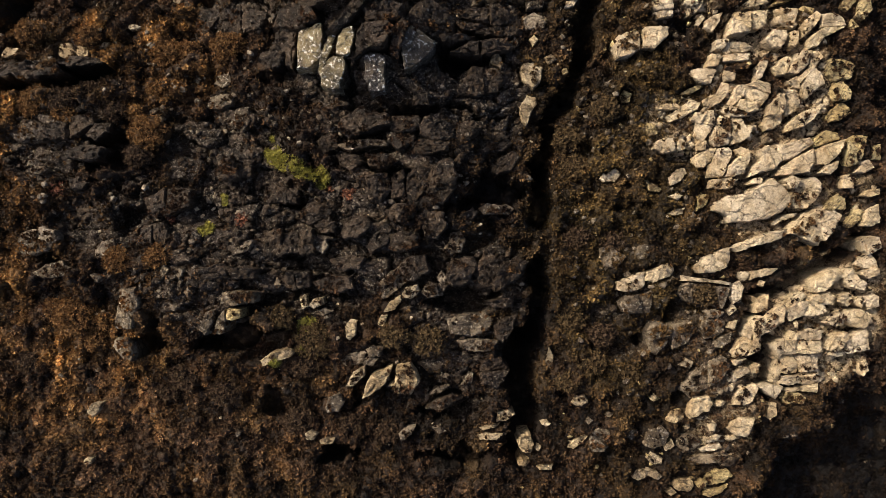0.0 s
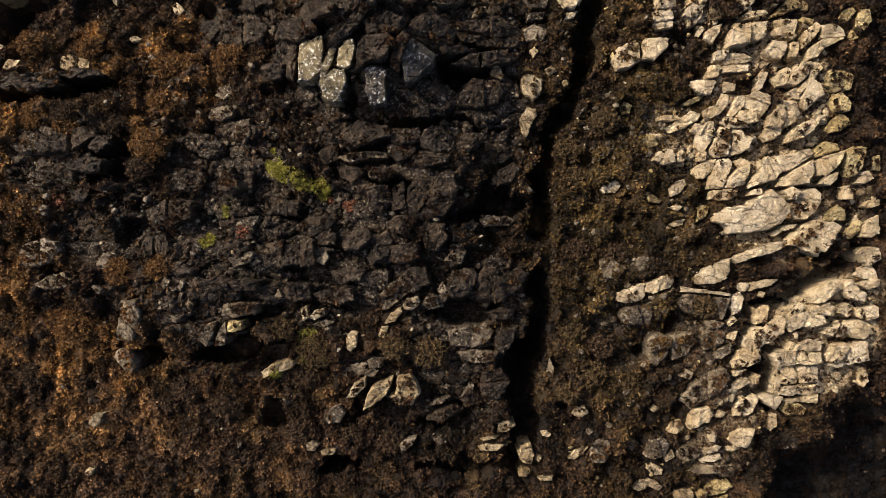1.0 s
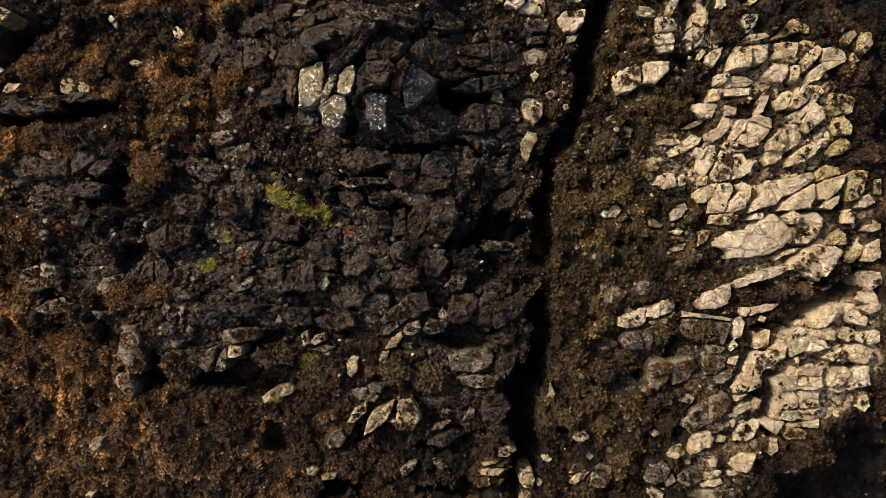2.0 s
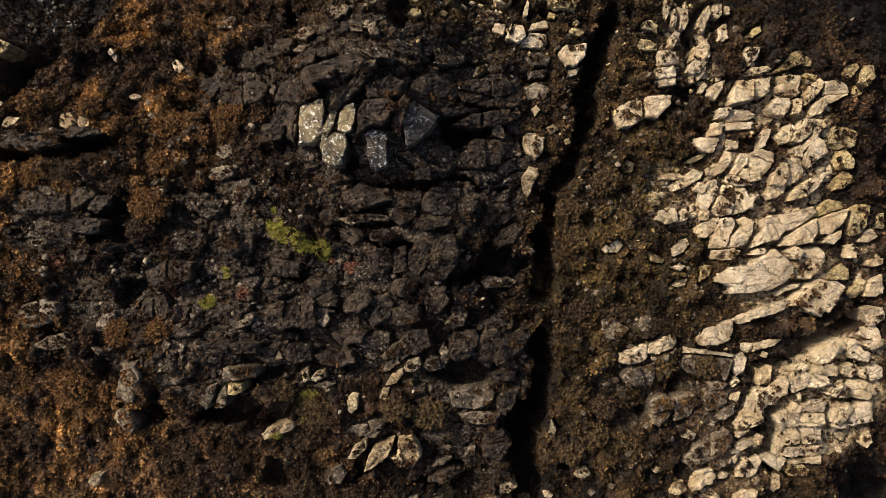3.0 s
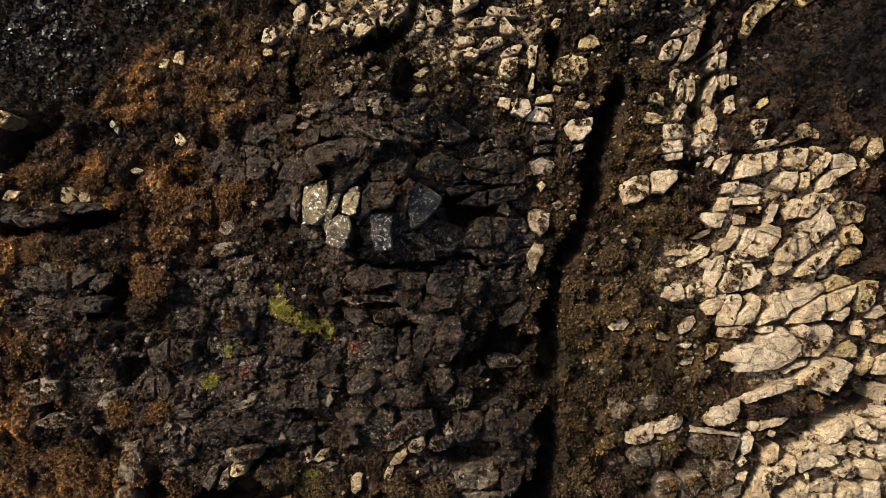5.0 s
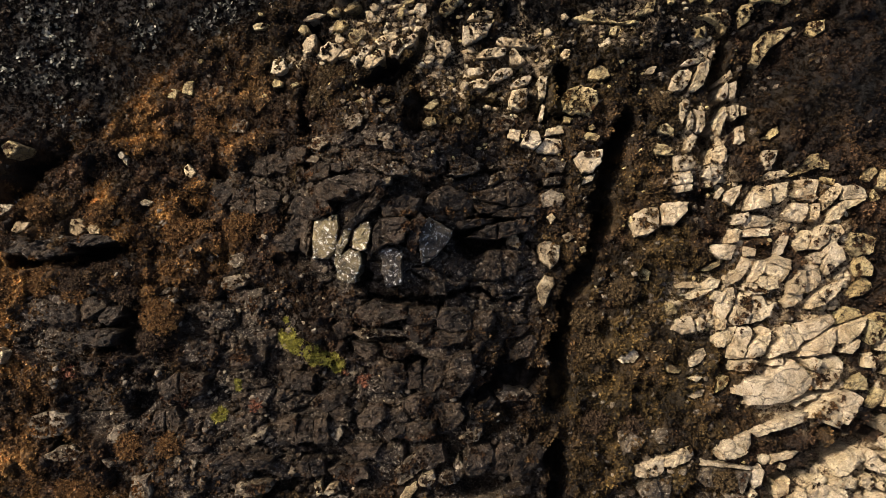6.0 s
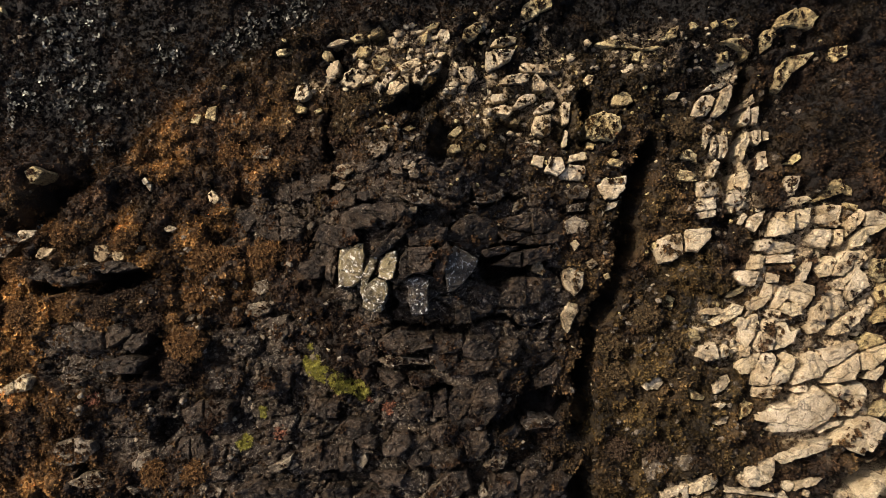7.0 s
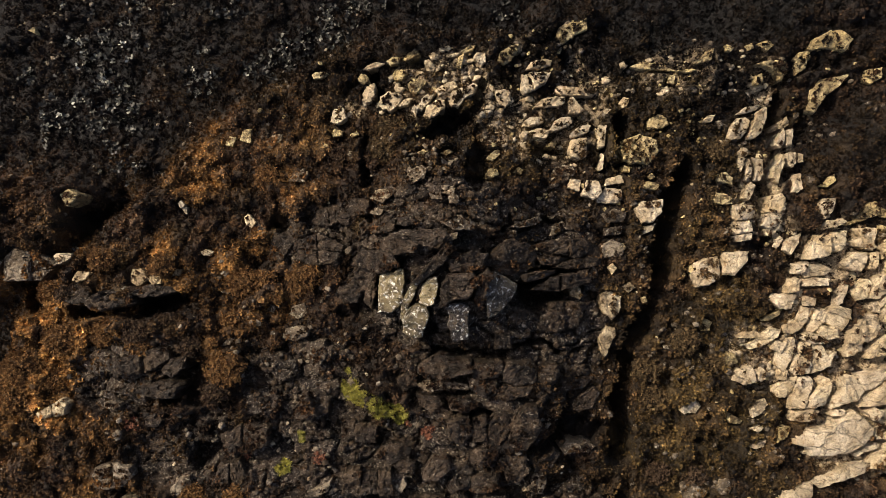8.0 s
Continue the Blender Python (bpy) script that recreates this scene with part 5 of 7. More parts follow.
ledge("spotted", 0.96, [(-3.9, 9.18), (-3.5, 9.45), (-2.98, 9.32), (-2.71, 9.05), (-2.84, 8.39), (-2.76, 7.59), (-3.5, 7.54), (-3.77, 8.26), (-3.72, 8.79)], tilt=(-0.1, -0.22))
ledge("spotted", 1.05, [(-2.06, 9.74), (-1.88, 10.54), (-1.53, 10.81), (-0.86, 10.52), (-0.46, 10.14), (-0.59, 9.61), (-0.99, 9.21), (-1.53, 8.72), (-1.8, 8.67)], tilt=(-0.1, -0.22))
ledge("dark", 0.80, [(-9.61, 9.39), (-9.19, 9.89), (-8.49, 10.12), (-8.07, 9.75), (-8.21, 9.27), (-8.91, 9.19)], [(-8.59, 10.18), (-8.09, 10.95), (-7.39, 11.09), (-7.25, 10.73), (-7.67, 9.98), (-8.09, 9.79)], [(-7.88, 9.3), (-7.77, 9.8), (-7.38, 10.35), (-7.35, 9.71), (-7.49, 9.07)])
ledge("dark", 0.86, [(-4.13, 9.16), (-4, 10.21), (-3.61, 10.74), (-2.69, 10.74), (-2.43, 10.35), (-2.69, 9.82), (-3.08, 9.56), (-3.48, 9.56), (-3.87, 9.29)], [(-2.47, 9.47), (-2.33, 10.46), (-1.93, 10.81), (-1.72, 10.6), (-1.98, 9.74), (-2.15, 9.21)], [(-5.3, 10.47), (-4.91, 10.86), (-4.39, 11.52), (-3.86, 12.04), (-3.6, 11.78), (-3.99, 11.25), (-4.52, 10.73), (-4.91, 10.47)], [(-3.74, 11.4), (-2.69, 11.74), (-2.03, 11.61), (-2.17, 11.01), (-2.69, 10.85), (-3.48, 10.85)])
ledge("dark", 0.83, [(-1.83, 11.15), (-1.55, 11.7), (-1.15, 12.16), (-0.47, 12.3), (0.21, 12.03), (0.62, 11.56), (0.49, 11.02), (-0.19, 10.96), (-1.28, 11.02)], [(-1.56, 10.94), (-0.33, 10.91), (0.22, 10.69), (-0.19, 10.5), (-0.88, 10.67), (-1.29, 10.75)], [(-0.05, 10.59), (0.79, 10.76), (1.63, 10.79), (1.35, 10.59), (0.65, 10.4), (0.09, 10.31)])
ledge("dark", 0.83, [(0.67, 12.08), (1.66, 12.28), (3.09, 12.37), (3.8, 12.08), (3.8, 11.71), (2.95, 11.51), (1.66, 11.65), (0.95, 11.8)], [(1.68, 10.97), (2.25, 11.26), (3.26, 11.43), (3.84, 11.35), (3.69, 11.06), (2.83, 10.89)], [(0.81, 11.5), (2.23, 11.41), (1.8, 11.13), (1.09, 11.13)])
ledge("dark", 0.88, [(-7.17, 12.16), (-6.63, 12.43), (-5.88, 12.46), (-5.21, 12.08), (-5.42, 11.76), (-6.23, 11.68), (-7.03, 11.84)], [(-5.71, 12.52), (-5.05, 12.78), (-4.13, 12.71), (-3.74, 12.44), (-4.26, 11.92), (-5.05, 12)])
ledge("dark", 0.70, [(-6.27, 13.41), (-5.46, 13.49), (-5.19, 13.14), (-5.73, 12.95), (-6.18, 13.06)])
ledge("dark", 0.65, [(-8.2, 13.12), (-7.78, 13.4), (-7.64, 12.84), (-8.06, 12.56)])
ledge("dark", 0.74, [(-9.41, 13.36), (-8.89, 13.79), (-8.32, 13.7), (-8.32, 13.3), (-8.89, 13.02)])
ledge("dark", 1.09, [(0.65, 8.06), (0.93, 8.76), (1.63, 9.18), (2.75, 9.09), (3.02, 8.62), (2.75, 8.06), (1.63, 7.78), (0.93, 7.86)])
ledge("dark", 0.75, [(-1.48, 7.75), (-0.74, 7.81), (-0.66, 7.07), (-1.48, 7.07)])
ledge("dark", 1.03, [(-5.21, 5.99), (-4.94, 6.39), (-4.13, 6.8), (-2.77, 6.47), (-2.63, 6.04), (-3.58, 5.77), (-4.67, 5.58)])
ledge("dark", 0.82, [(-2.5, 5.85), (-2.37, 6.39), (-1.28, 6.39), (-1.2, 5.99), (-1.55, 5.77), (-2.23, 5.71)], [(-1.09, 5.93), (-0.87, 6.34), (0.22, 6.31), (0.62, 5.98), (0.49, 5.44), (-0.33, 5.3), (-1.01, 5.58)], [(0.78, 6.11), (1.47, 6.19), (1.61, 5.75), (1.05, 5.28), (0.64, 5.47)], [(-2.64, 5.66), (-1.41, 5.63), (-1.55, 5.17), (-2.09, 4.9), (-2.58, 5.17)], [(-1.63, 4.68), (-1.47, 5.14), (-0.87, 5.31), (0.21, 5.2), (0.08, 4.85), (-0.87, 4.63)])
ledge("dark", 0.64, [(0.55, 4.82), (0.77, 5.01), (1.19, 4.82), (0.99, 4.4), (0.64, 4.46)])
ledge("dark", 0.70, [(1.34, 4.71), (2.17, 4.83), (1.9, 4.35), (1.34, 4.3)], [(1.78, 4.97), (2.48, 5.39), (3.46, 5.4), (3.04, 5), (2.2, 4.86)])
ledge("dark", 0.85, [(2.49, 3.84), (2.77, 4.55), (3.61, 5.05), (3.89, 4.69), (3.47, 3.98), (2.77, 3.76)])
ledge("dark", 0.80, [(-5.3, 4.73), (-4.19, 4.65), (-3.92, 4.32), (-4.47, 3.9), (-5.16, 4.18)])
ledge("dark", 0.80, [(-3.74, 4.62), (-2.79, 4.67), (-2.24, 4.4), (-2.78, 3.93), (-3.6, 4.07)])
ledge("dark", 0.89, [(-0.73, 2.47), (-0.65, 3.15), (-0.33, 3.96), (0.08, 4.29), (0.43, 4.23), (0.62, 3.56), (0.54, 2.88), (0.08, 2.34), (-0.46, 2.2)], [(-1.81, 2.74), (-1.73, 3.55), (-1.27, 3.96), (-0.46, 3.96), (-0.65, 3.23), (-1, 2.74), (-1.41, 2.47)], [(-2.51, 2.57), (-2.46, 3.53), (-1.97, 3.74), (-1.91, 2.71)], [(-3.75, 3.52), (-2.79, 3.65), (-2.57, 2.97), (-3.06, 2.42), (-3.61, 2.7)])
ledge("dark", 0.85, [(-2.79, 1.88), (-2.24, 2.23), (-1.28, 2.15), (-1.42, 1.6), (-2.1, 1.33), (-2.65, 1.47)])
ledge("dark", 0.91, [(-1.01, 1.06), (-0.74, 1.88), (0.08, 1.82), (0.22, 1.06), (-0.33, 0.51), (-0.87, 0.65)])
ledge("dark", 0.81, [(0.36, 1.01), (0.64, 1.56), (1.46, 2.06), (1.74, 1.84), (1.33, 1.15), (0.78, 0.93)])
ledge("dark", 0.66, [(-9.04, 2.73), (-8.9, 3.15), (-8.47, 3.12), (-8.42, 2.39), (-8.9, 2.36)], [(-8.31, 3.06), (-7.92, 2.98), (-7.87, 2.39), (-8.29, 2.41)], [(-7.78, 2.95), (-7.36, 2.92), (-7.36, 2.36), (-7.75, 2.39)])
ledge("dark", 0.77, [(-7.99, -0.16), (-7.91, 0.67), (-7.29, 0.81), (-7.24, -0.16)], [(-7.16, 0.11), (-7.13, 0.8), (-6.6, 0.89), (-6.46, -0.17), (-7.11, -0.23)])
ledge("dark", 0.90, [(-5.03, 0.99), (-4.48, 1.68), (-3.79, 1.68), (-3.51, 1.13), (-4.2, 0.58), (-4.89, 0.49)])
ledge("dark", 0.83, [(-3.78, 0.17), (-3.37, 0.86), (-2.81, 1.36), (-2.54, 1), (-2.81, 0.31), (-3.5, -0.11)], [(-2.53, 0.74), (-1.43, 0.88), (-1.29, 0.19), (-1.98, -0.09), (-2.53, 0.05)])
ledge("dark", 0.76, [(-6.47, 1.22), (-5.91, 1.5), (-5.35, 1.36), (-5.41, 0.8), (-6.19, 0.8)])
ledge("dark", 0.93, [(0.23, -1.39), (0.5, -0.56), (1.48, -0.42), (1.7, -0.83), (1.2, -1.67), (0.51, -1.81)], [(1.68, -1), (2.04, -0.31), (2.6, -0.45), (2.88, -0.95), (2.46, -1.9), (1.68, -1.98)], [(2.58, -1.61), (2.98, -0.88), (3.73, -0.48), (4.16, -0.71), (3.73, -1.47), (3.17, -1.75), (2.67, -2.03)])
ledge("dark", 0.76, [(2.06, -2.63), (3.05, -2.48), (3.61, -2.43), (3.55, -2.99), (2.48, -2.96)])
ledge("dark", 0.83, [(2.63, -3.76), (3.75, -3.33), (3.47, -4.18), (3.05, -4.74), (2.57, -4.4)])
ledge("dark", 0.92, [(-6.46, -1.7), (-5.62, -1.28), (-4.65, -1.42), (-4.51, -1.98), (-5.34, -2.25), (-6.18, -2.11)])
ledge("dark", 0.85, [(-5.76, -0.58), (-4.78, -0.3), (-3.95, -0.44), (-4.09, -0.99), (-5.06, -1.13)])
ledge("grey", 0.65, [(-5.28, 5.2), (-4.6, 5.42), (-2.81, 5.37), (-2.75, 5.07), (-3.63, 5.09), (-4.73, 4.87)])
ledge("grey", 0.53, [(-3.91, 12.24), (-3.78, 12.53), (-3.3, 12.69), (-3.38, 12.37)], [(-4.06, 13.2), (-3, 13.34), (-2.46, 13.07), (-2.6, 12.8), (-3.53, 12.8)])
ledge("grey", 0.56, [(-0.67, 12.98), (-0.05, 13.26), (0.8, 13.52), (1.03, 13.37), (0.66, 13.09), (-0.19, 12.92)])
ledge("grey", 0.50, [(1.46, 12.58), (1.63, 13.02), (1.98, 13.22), (2.03, 12.73), (1.69, 12.58)])
ledge("grey", 0.48, [(-3.74, 14.44), (-3.55, 14.58), (-3.19, 14.44), (-3.28, 14.11), (-3.66, 14.11)])
ledge("grey", 0.48, [(-4.65, 14.6), (-4.11, 14.68), (-4.02, 14.32), (-4.57, 14.29)])
ledge("grey", 0.65, [(0.23, 0.27), (0.36, 0.77), (0.92, 0.86), (1.11, 0.5), (0.92, -0.14), (0.37, -0.28), (-0.05, -0.14)])
ledge("grey", 0.59, [(1.77, 2.03), (2.19, 2.31), (3.04, 2.17), (2.9, 1.75), (2.05, 1.7)])
ledge("grey", 0.50, [(-6.51, -0.03), (-5.95, 0.48), (-5.78, 0.2), (-6.06, -0.23)])
ledge("grey", 0.80, [(0.23, -3.6), (1.08, -3.35), (2.2, -3.29), (2.48, -3.6), (2.2, -4.16), (1.36, -4.39), (0.37, -4.3)])
ledge("grey", 0.68, [(0.66, -4.66), (1.65, -4.54), (2.78, -4.66), (2.5, -5.14), (1.65, -5.22), (0.94, -5.02)])
ledge("grey", 0.59, [(-3.27, -1.74), (-2.71, -1.18), (-2.15, -0.82), (-2.01, -1.18), (-2.43, -1.66), (-2.99, -1.88)])
ledge("grey", 0.58, [(-1.12, -2.19), (-0.75, -1.62), (-0.33, -1.76), (-0.19, -2.33), (-0.75, -2.47)])
ledge("grey", 0.52, [(-3.88, -5.13), (-3.6, -4.91), (-3.03, -4.99), (-3.23, -5.48), (-3.74, -5.48)], [(-4.15, -5.84), (-3.72, -5.55), (-3.34, -5.61), (-3.58, -5.99)])
ledge("grey", 0.44, [(-1.52, -4.71), (-1.33, -4.52), (-1.18, -4.86), (-1.41, -5)])
ledge("grey", 0.48, [(-0.33, -1.49), (-0.05, -1.07), (0.18, -1.49), (-0.05, -1.77)])
ledge("grey", 0.58, [(-7.67, 14.42), (-7.39, 14.84), (-6.82, 14.93), (-6.54, 14.56), (-6.96, 14.19)])
ledge("grey", 0.49, [(-7.78, 13.68), (-7.36, 13.96), (-6.93, 13.82), (-7.08, 13.54)])
ledge("mossy", 0.73, [(-2.06, -2.29), (-1.87, -1.93), (-1.31, -1.81), (-1.17, -2.09), (-1.45, -2.43), (-1.87, -2.48)])
ledge("mossy", 0.64, [(-3.29, -3.77), (-3.15, -3.35), (-2.81, -3.35), (-3.01, -3.97)])
ledge("mossy", 0.76, [(-4.98, -3.9), (-4.69, -3.56), (-4.33, -3.62), (-4.41, -4.32), (-4.69, -4.61), (-4.89, -4.41)])
ledge("mossy", 0.66, [(-6.79, -2.89), (-6.5, -2.52), (-6.08, -2.46), (-6, -2.75), (-6.5, -2.97)], [(-7.2, -2.46), (-6.92, -2.32), (-6.84, -2.88), (-7.12, -3.02)])
ledge("mossy", 0.60, [(-3, -3.19), (-2.72, -2.71), (-2.16, -2.35), (-2.08, -2.57), (-2.44, -3.05)])
ledge("mossy", 0.61, [(2.45, 9.53), (2.51, 10.05), (2.83, 10.11), (3.11, 9.59), (2.97, 9.33)])
ledge("mossy", 0.91, [(-4.12, -7.66), (-3.89, -6.8), (-3.55, -6.37), (-2.6, -5.97), (-2.98, -6.89), (-3.69, -7.46)])
ledge("mossy", 1.01, [(-2.48, -6.77), (-2.36, -5.94), (-1.68, -5.83), (-1.39, -6.2), (-1.2, -6.77), (-1.68, -7.34), (-2.25, -7.37), (-2.73, -6.91)])
ledge("mossy", 0.76, [(-4.94, -6.97), (-4.57, -6.25), (-3.99, -5.96), (-3.99, -6.45), (-4.57, -6.97)])
ledge("mossy", 0.65, [(-6.41, -9.97), (-6.12, -9.79), (-5.62, -9.82), (-5.74, -10.09), (-6.35, -10.12)])
ledge("mossy", 0.66, [(-7.14, -9.58), (-6.84, -9.38), (-6.49, -9.58), (-6.7, -9.91), (-7.08, -9.88)])
ledge("mossy", 0.82, [(-9.24, -5.63), (-8.67, -5.26), (-7.96, -5.06), (-7.53, -5.2), (-7.81, -5.49), (-8.67, -5.77), (-9.1, -5.92)])
ledge("mossy", 0.73, [(-18.85, -8.58), (-18.61, -8.19), (-17.96, -8.07), (-18.17, -8.58), (-18.55, -8.88)])
ledge("mossy", 0.62, [(2.79, -8.34), (3.37, -8.28), (3.71, -8.49), (3.22, -8.83), (2.79, -8.86)])
ledge("mossy", 0.52, [(1.93, -9.25), (2.51, -9.05), (2.94, -8.99), (2.65, -9.2), (2.07, -9.34)])
ledge("mossy", 0.59, [(1.78, -9.63), (2.22, -9.54), (3.09, -9.54), (2.8, -9.84), (1.93, -9.84)])
ledge("yellow", 0.61, [(-10.77, -3.48), (-10.71, -2.98), (-10.07, -2.98), (-10.07, -3.43), (-10.49, -3.57)])
ledge("mossy", 0.52, [(-19.29, -11.36), (-19.08, -11.15), (-18.83, -11.24), (-18.92, -11.55), (-19.23, -11.55)])
ledge("dark", 0.79, [(-0.83, -8.14), (-0.4, -7.73), (0.46, -7.47), (0.9, -7.7), (0.46, -7.99), (-0.26, -8.28)])
ledge("dark", 0.80, [(-18.1, 5.79), (-17.67, 6.36), (-16.96, 6.5), (-16.96, 5.93), (-17.53, 5.42)])
ledge("dark", 0.91, [(-19.1, 5.04), (-17.97, 5.27), (-16.98, 5.1), (-17.26, 4.47), (-18.25, 4.47), (-18.96, 4.61)])
ledge("dark", 0.71, [(-18.92, 3.41), (-18.35, 3.7), (-17.93, 3.35), (-18.21, 3.01), (-18.78, 3.01)])
ledge("dark", 0.63, [(-15.85, 5.71), (-15.41, 6.28), (-15.18, 6.05), (-15.47, 5.56)])
ledge("dark", 0.96, [(-11.33, 3.91), (-10.91, 4.62), (-10.05, 4.76), (-9.63, 4.48), (-9.77, 3.77), (-10.62, 3.49), (-11.19, 3.57)])
ledge("dark", 0.74, [(-11.88, -1.03), (-11.33, -0.83), (-10.64, -0.95), (-10.64, -1.39), (-11.47, -1.5)], [(-10.55, -1.04), (-9.86, -0.9), (-9.3, -1.04), (-9.36, -1.4), (-10.28, -1.45)])
ledge("grey", 0.50, [(0.9, -7.01), (1.33, -6.29), (1.56, -6.37), (1.48, -6.87)])
ledge("grey", 0.47, [(-0.69, -7.46), (-0.4, -7.17), (0.32, -7.03), (-0.11, -7.38)])
ledge("grey", 0.54, [(-2.3, -9.56), (-2.01, -9.27), (-1.43, -9.18), (-1.63, -9.56), (-2.16, -10)])
ledge("grey", 0.48, [(-0.55, -9.27), (-0.12, -9.13), (0.18, -9.42), (-0.26, -9.56)])
ledge("grey", 0.61, [(-6.07, -8.21), (-5.92, -7.68), (-5.34, -7.48), (-5.05, -7.86), (-5.34, -8.35), (-5.92, -8.44)])
ledge("grey", 0.68, [(-10.99, -2.71), (-10.85, -2.15), (-10.15, -2.01), (-9.26, -2.15), (-9.37, -2.63), (-10.29, -2.82)])
ledge("grey", 0.57, [(-11.51, -4.23), (-11.23, -3.5), (-10.87, -3.05), (-10.81, -3.58), (-10.95, -4.15), (-11.23, -4.29)])
ledge("grey", 0.58, [(-12.19, -4), (-11.77, -3.15), (-11.35, -3.01), (-11.49, -3.66), (-11.91, -4.28)])
ledge("grey", 0.64, [(-17.01, -5.02), (-16.87, -4.59), (-16.28, -4.59), (-15.99, -5.32), (-16.08, -5.75), (-16.58, -5.61)])
ledge("grey", 0.82, [(-16.64, -4), (-16.5, -3.2), (-16.22, -2.06), (-15.36, -1.92), (-15.22, -2.77), (-15.65, -3.49), (-15.79, -4), (-16.36, -4.06)])
ledge("grey", 0.84, [(-21.84, 0.22), (-21.56, 0.8), (-20.41, 1.08), (-19.68, 0.94), (-19.54, 0.51), (-20.12, -0.07), (-21.12, -0.3), (-21.64, -0.21)])
ledge("grey", 0.70, [(-21.17, -1.23), (-20.36, -0.79), (-19.43, -0.59), (-19.05, -0.94), (-19.34, -1.37), (-20.5, -1.51)])
ledge("grey", 0.50, [(-17.16, -1.36), (-16.73, -0.87), (-16.39, -0.78), (-16.59, -1.21), (-17.02, -1.5)])
ledge("grey", 0.61, [(-17.68, -0.21), (-17.26, 0.36), (-16.68, 0.51), (-16.54, 0.08), (-17.11, -0.35), (-17.54, -0.49)])
ledge("grey", 0.53, [(-10.65, -0.06), (-9.94, 0.22), (-9.52, 0.44), (-9.66, -0.06), (-10.37, -0.29)])
ledge("grey", 0.51, [(-21.14, 4.11), (-20.57, 4.25), (-20.14, 4.02), (-20.57, 3.82), (-21.09, 3.88)])
ledge("grey", 0.56, [(-17.59, 7.01), (-16.87, 7.3), (-16.52, 7.01), (-17.01, 6.63), (-17.5, 6.72)])
ledge("grey", 0.46, [(-15.3, 6.94), (-15.01, 7.29), (-14.57, 7.38), (-14.86, 7)])
ledge("grey", 0.58, [(-11.86, 8.55), (-11.65, 8.98), (-11.07, 9.13), (-10.86, 8.55), (-11.36, 8.34)])
ledge("grey", 0.64, [(-12.18, 7.34), (-12.03, 7.84), (-11.16, 8.01), (-10.72, 7.84), (-10.87, 7.43), (-11.6, 7.2)])
ledge("grey", 0.65, [(-10.8, 6.28), (-10.65, 7.15), (-9.93, 7.29), (-9.87, 6.43), (-10.22, 6)])
ledge("grey", 0.45, [(-13.07, 8.76), (-12.83, 9.05), (-12.57, 8.9), (-12.71, 8.61)])
ledge("grey", 0.45, [(-12.84, -2.16), (-12.62, -1.88), (-12.42, -2.16), (-12.62, -2.38)])
ledge("grey", 0.42, [(-14.21, -1.9), (-13.99, -1.7), (-13.85, -1.87), (-14.07, -2.04)])
ledge("grey", 0.43, [(-13.22, -1.8), (-13, -1.41), (-12.86, -1.52), (-13.05, -1.88)])
ledge("grey", 0.44, [(-8.47, -1.76), (-8.32, -1.4), (-8.1, -1.71), (-8.27, -1.94)])
ledge("mossy", 0.68, [(4.04, 9.3), (4.19, 9.57), (4.67, 9.7), (5.17, 9.41), (5.1, 8.73), (4.65, 8.29), (4.18, 8.63)])
ledge("yellow", 0.68, [(6.21, 9.34), (6.42, 9.43), (6.53, 9.19), (6.29, 9.1)])
ledge("mossy", 0.68, [(-24.78, 11.5), (-24.53, 11.65), (-23.72, 11.6), (-23.85, 11.3), (-24.48, 11.06)])
ledge("mossy", 0.68, [(3.96, 7.34), (4.35, 7.93), (4.77, 7.85), (4.85, 7.5), (4.55, 7), (4.28, 6.42), (4.04, 6.76)])
ledge("mossy", 0.68, [(4.51, 10.94), (4.75, 11.13), (4.95, 10.89), (4.71, 10.59)])
ledge("mossy", 0.68, [(5.27, 9.95), (5.63, 10.16), (5.92, 9.89), (5.56, 9.65)])
ledge("mossy", 0.68, [(5.06, 11.95), (5.31, 12.16), (5.51, 11.96), (5.3, 11.74)])
ledge("mossy", 0.68, [(-23.47, 10.23), (-23.2, 10.71), (-22.46, 10.65), (-22.68, 10.3), (-23.12, 10.12)])
ledge("mossy", 0.68, [(-16.64, 11.72), (-16.35, 11.87), (-15.95, 11.72), (-16.11, 11.51), (-16.47, 11.54)])
ledge("mossy", 0.68, [(-17.98, 10.49), (-17.82, 10.84), (-17.52, 10.84), (-17.6, 10.49)])
ledge("tan", 0.68, [(-18.08, 14.3), (-17.88, 14.45), (-17.68, 14.21), (-17.9, 14.05)])
ledge("tan", 0.68, [(-14.45, 13.5), (-14.22, 13.74), (-13.73, 13.29), (-14.02, 12.99), (-14.3, 13.14)])
ledge("grey", 0.68, [(4.2, 13.66), (4.95, 13.99), (5.55, 13.78), (5.39, 13.32), (4.49, 13.24)])
ledge("grey", 0.68, [(4.33, 12.96), (5.33, 13.07), (5.23, 12.65), (4.42, 12.6)])
ledge("grey", 0.68, [(4.17, 12.07), (4.77, 12.39), (5.36, 12.1), (5.29, 11.56), (4.31, 11.42)])
ledge("grey", 0.68, [(2.44, 2.06), (3.17, 2.27), (3.61, 2.03), (3.32, 1.75), (2.59, 1.78)])
ledge("grey", 0.68, [(3.4, 10.55), (3.71, 11.01), (3.91, 10.72), (3.7, 10.33)])
ledge("grey", 0.68, [(-17.05, -0.93), (-16.66, -0.49), (-16.29, -0.39), (-16.49, -0.85), (-16.84, -1.06)])
ledge("grey", 0.68, [(-17.95, -1.3), (-17.63, -1.23), (-17.27, -1.45), (-17.6, -1.7)])
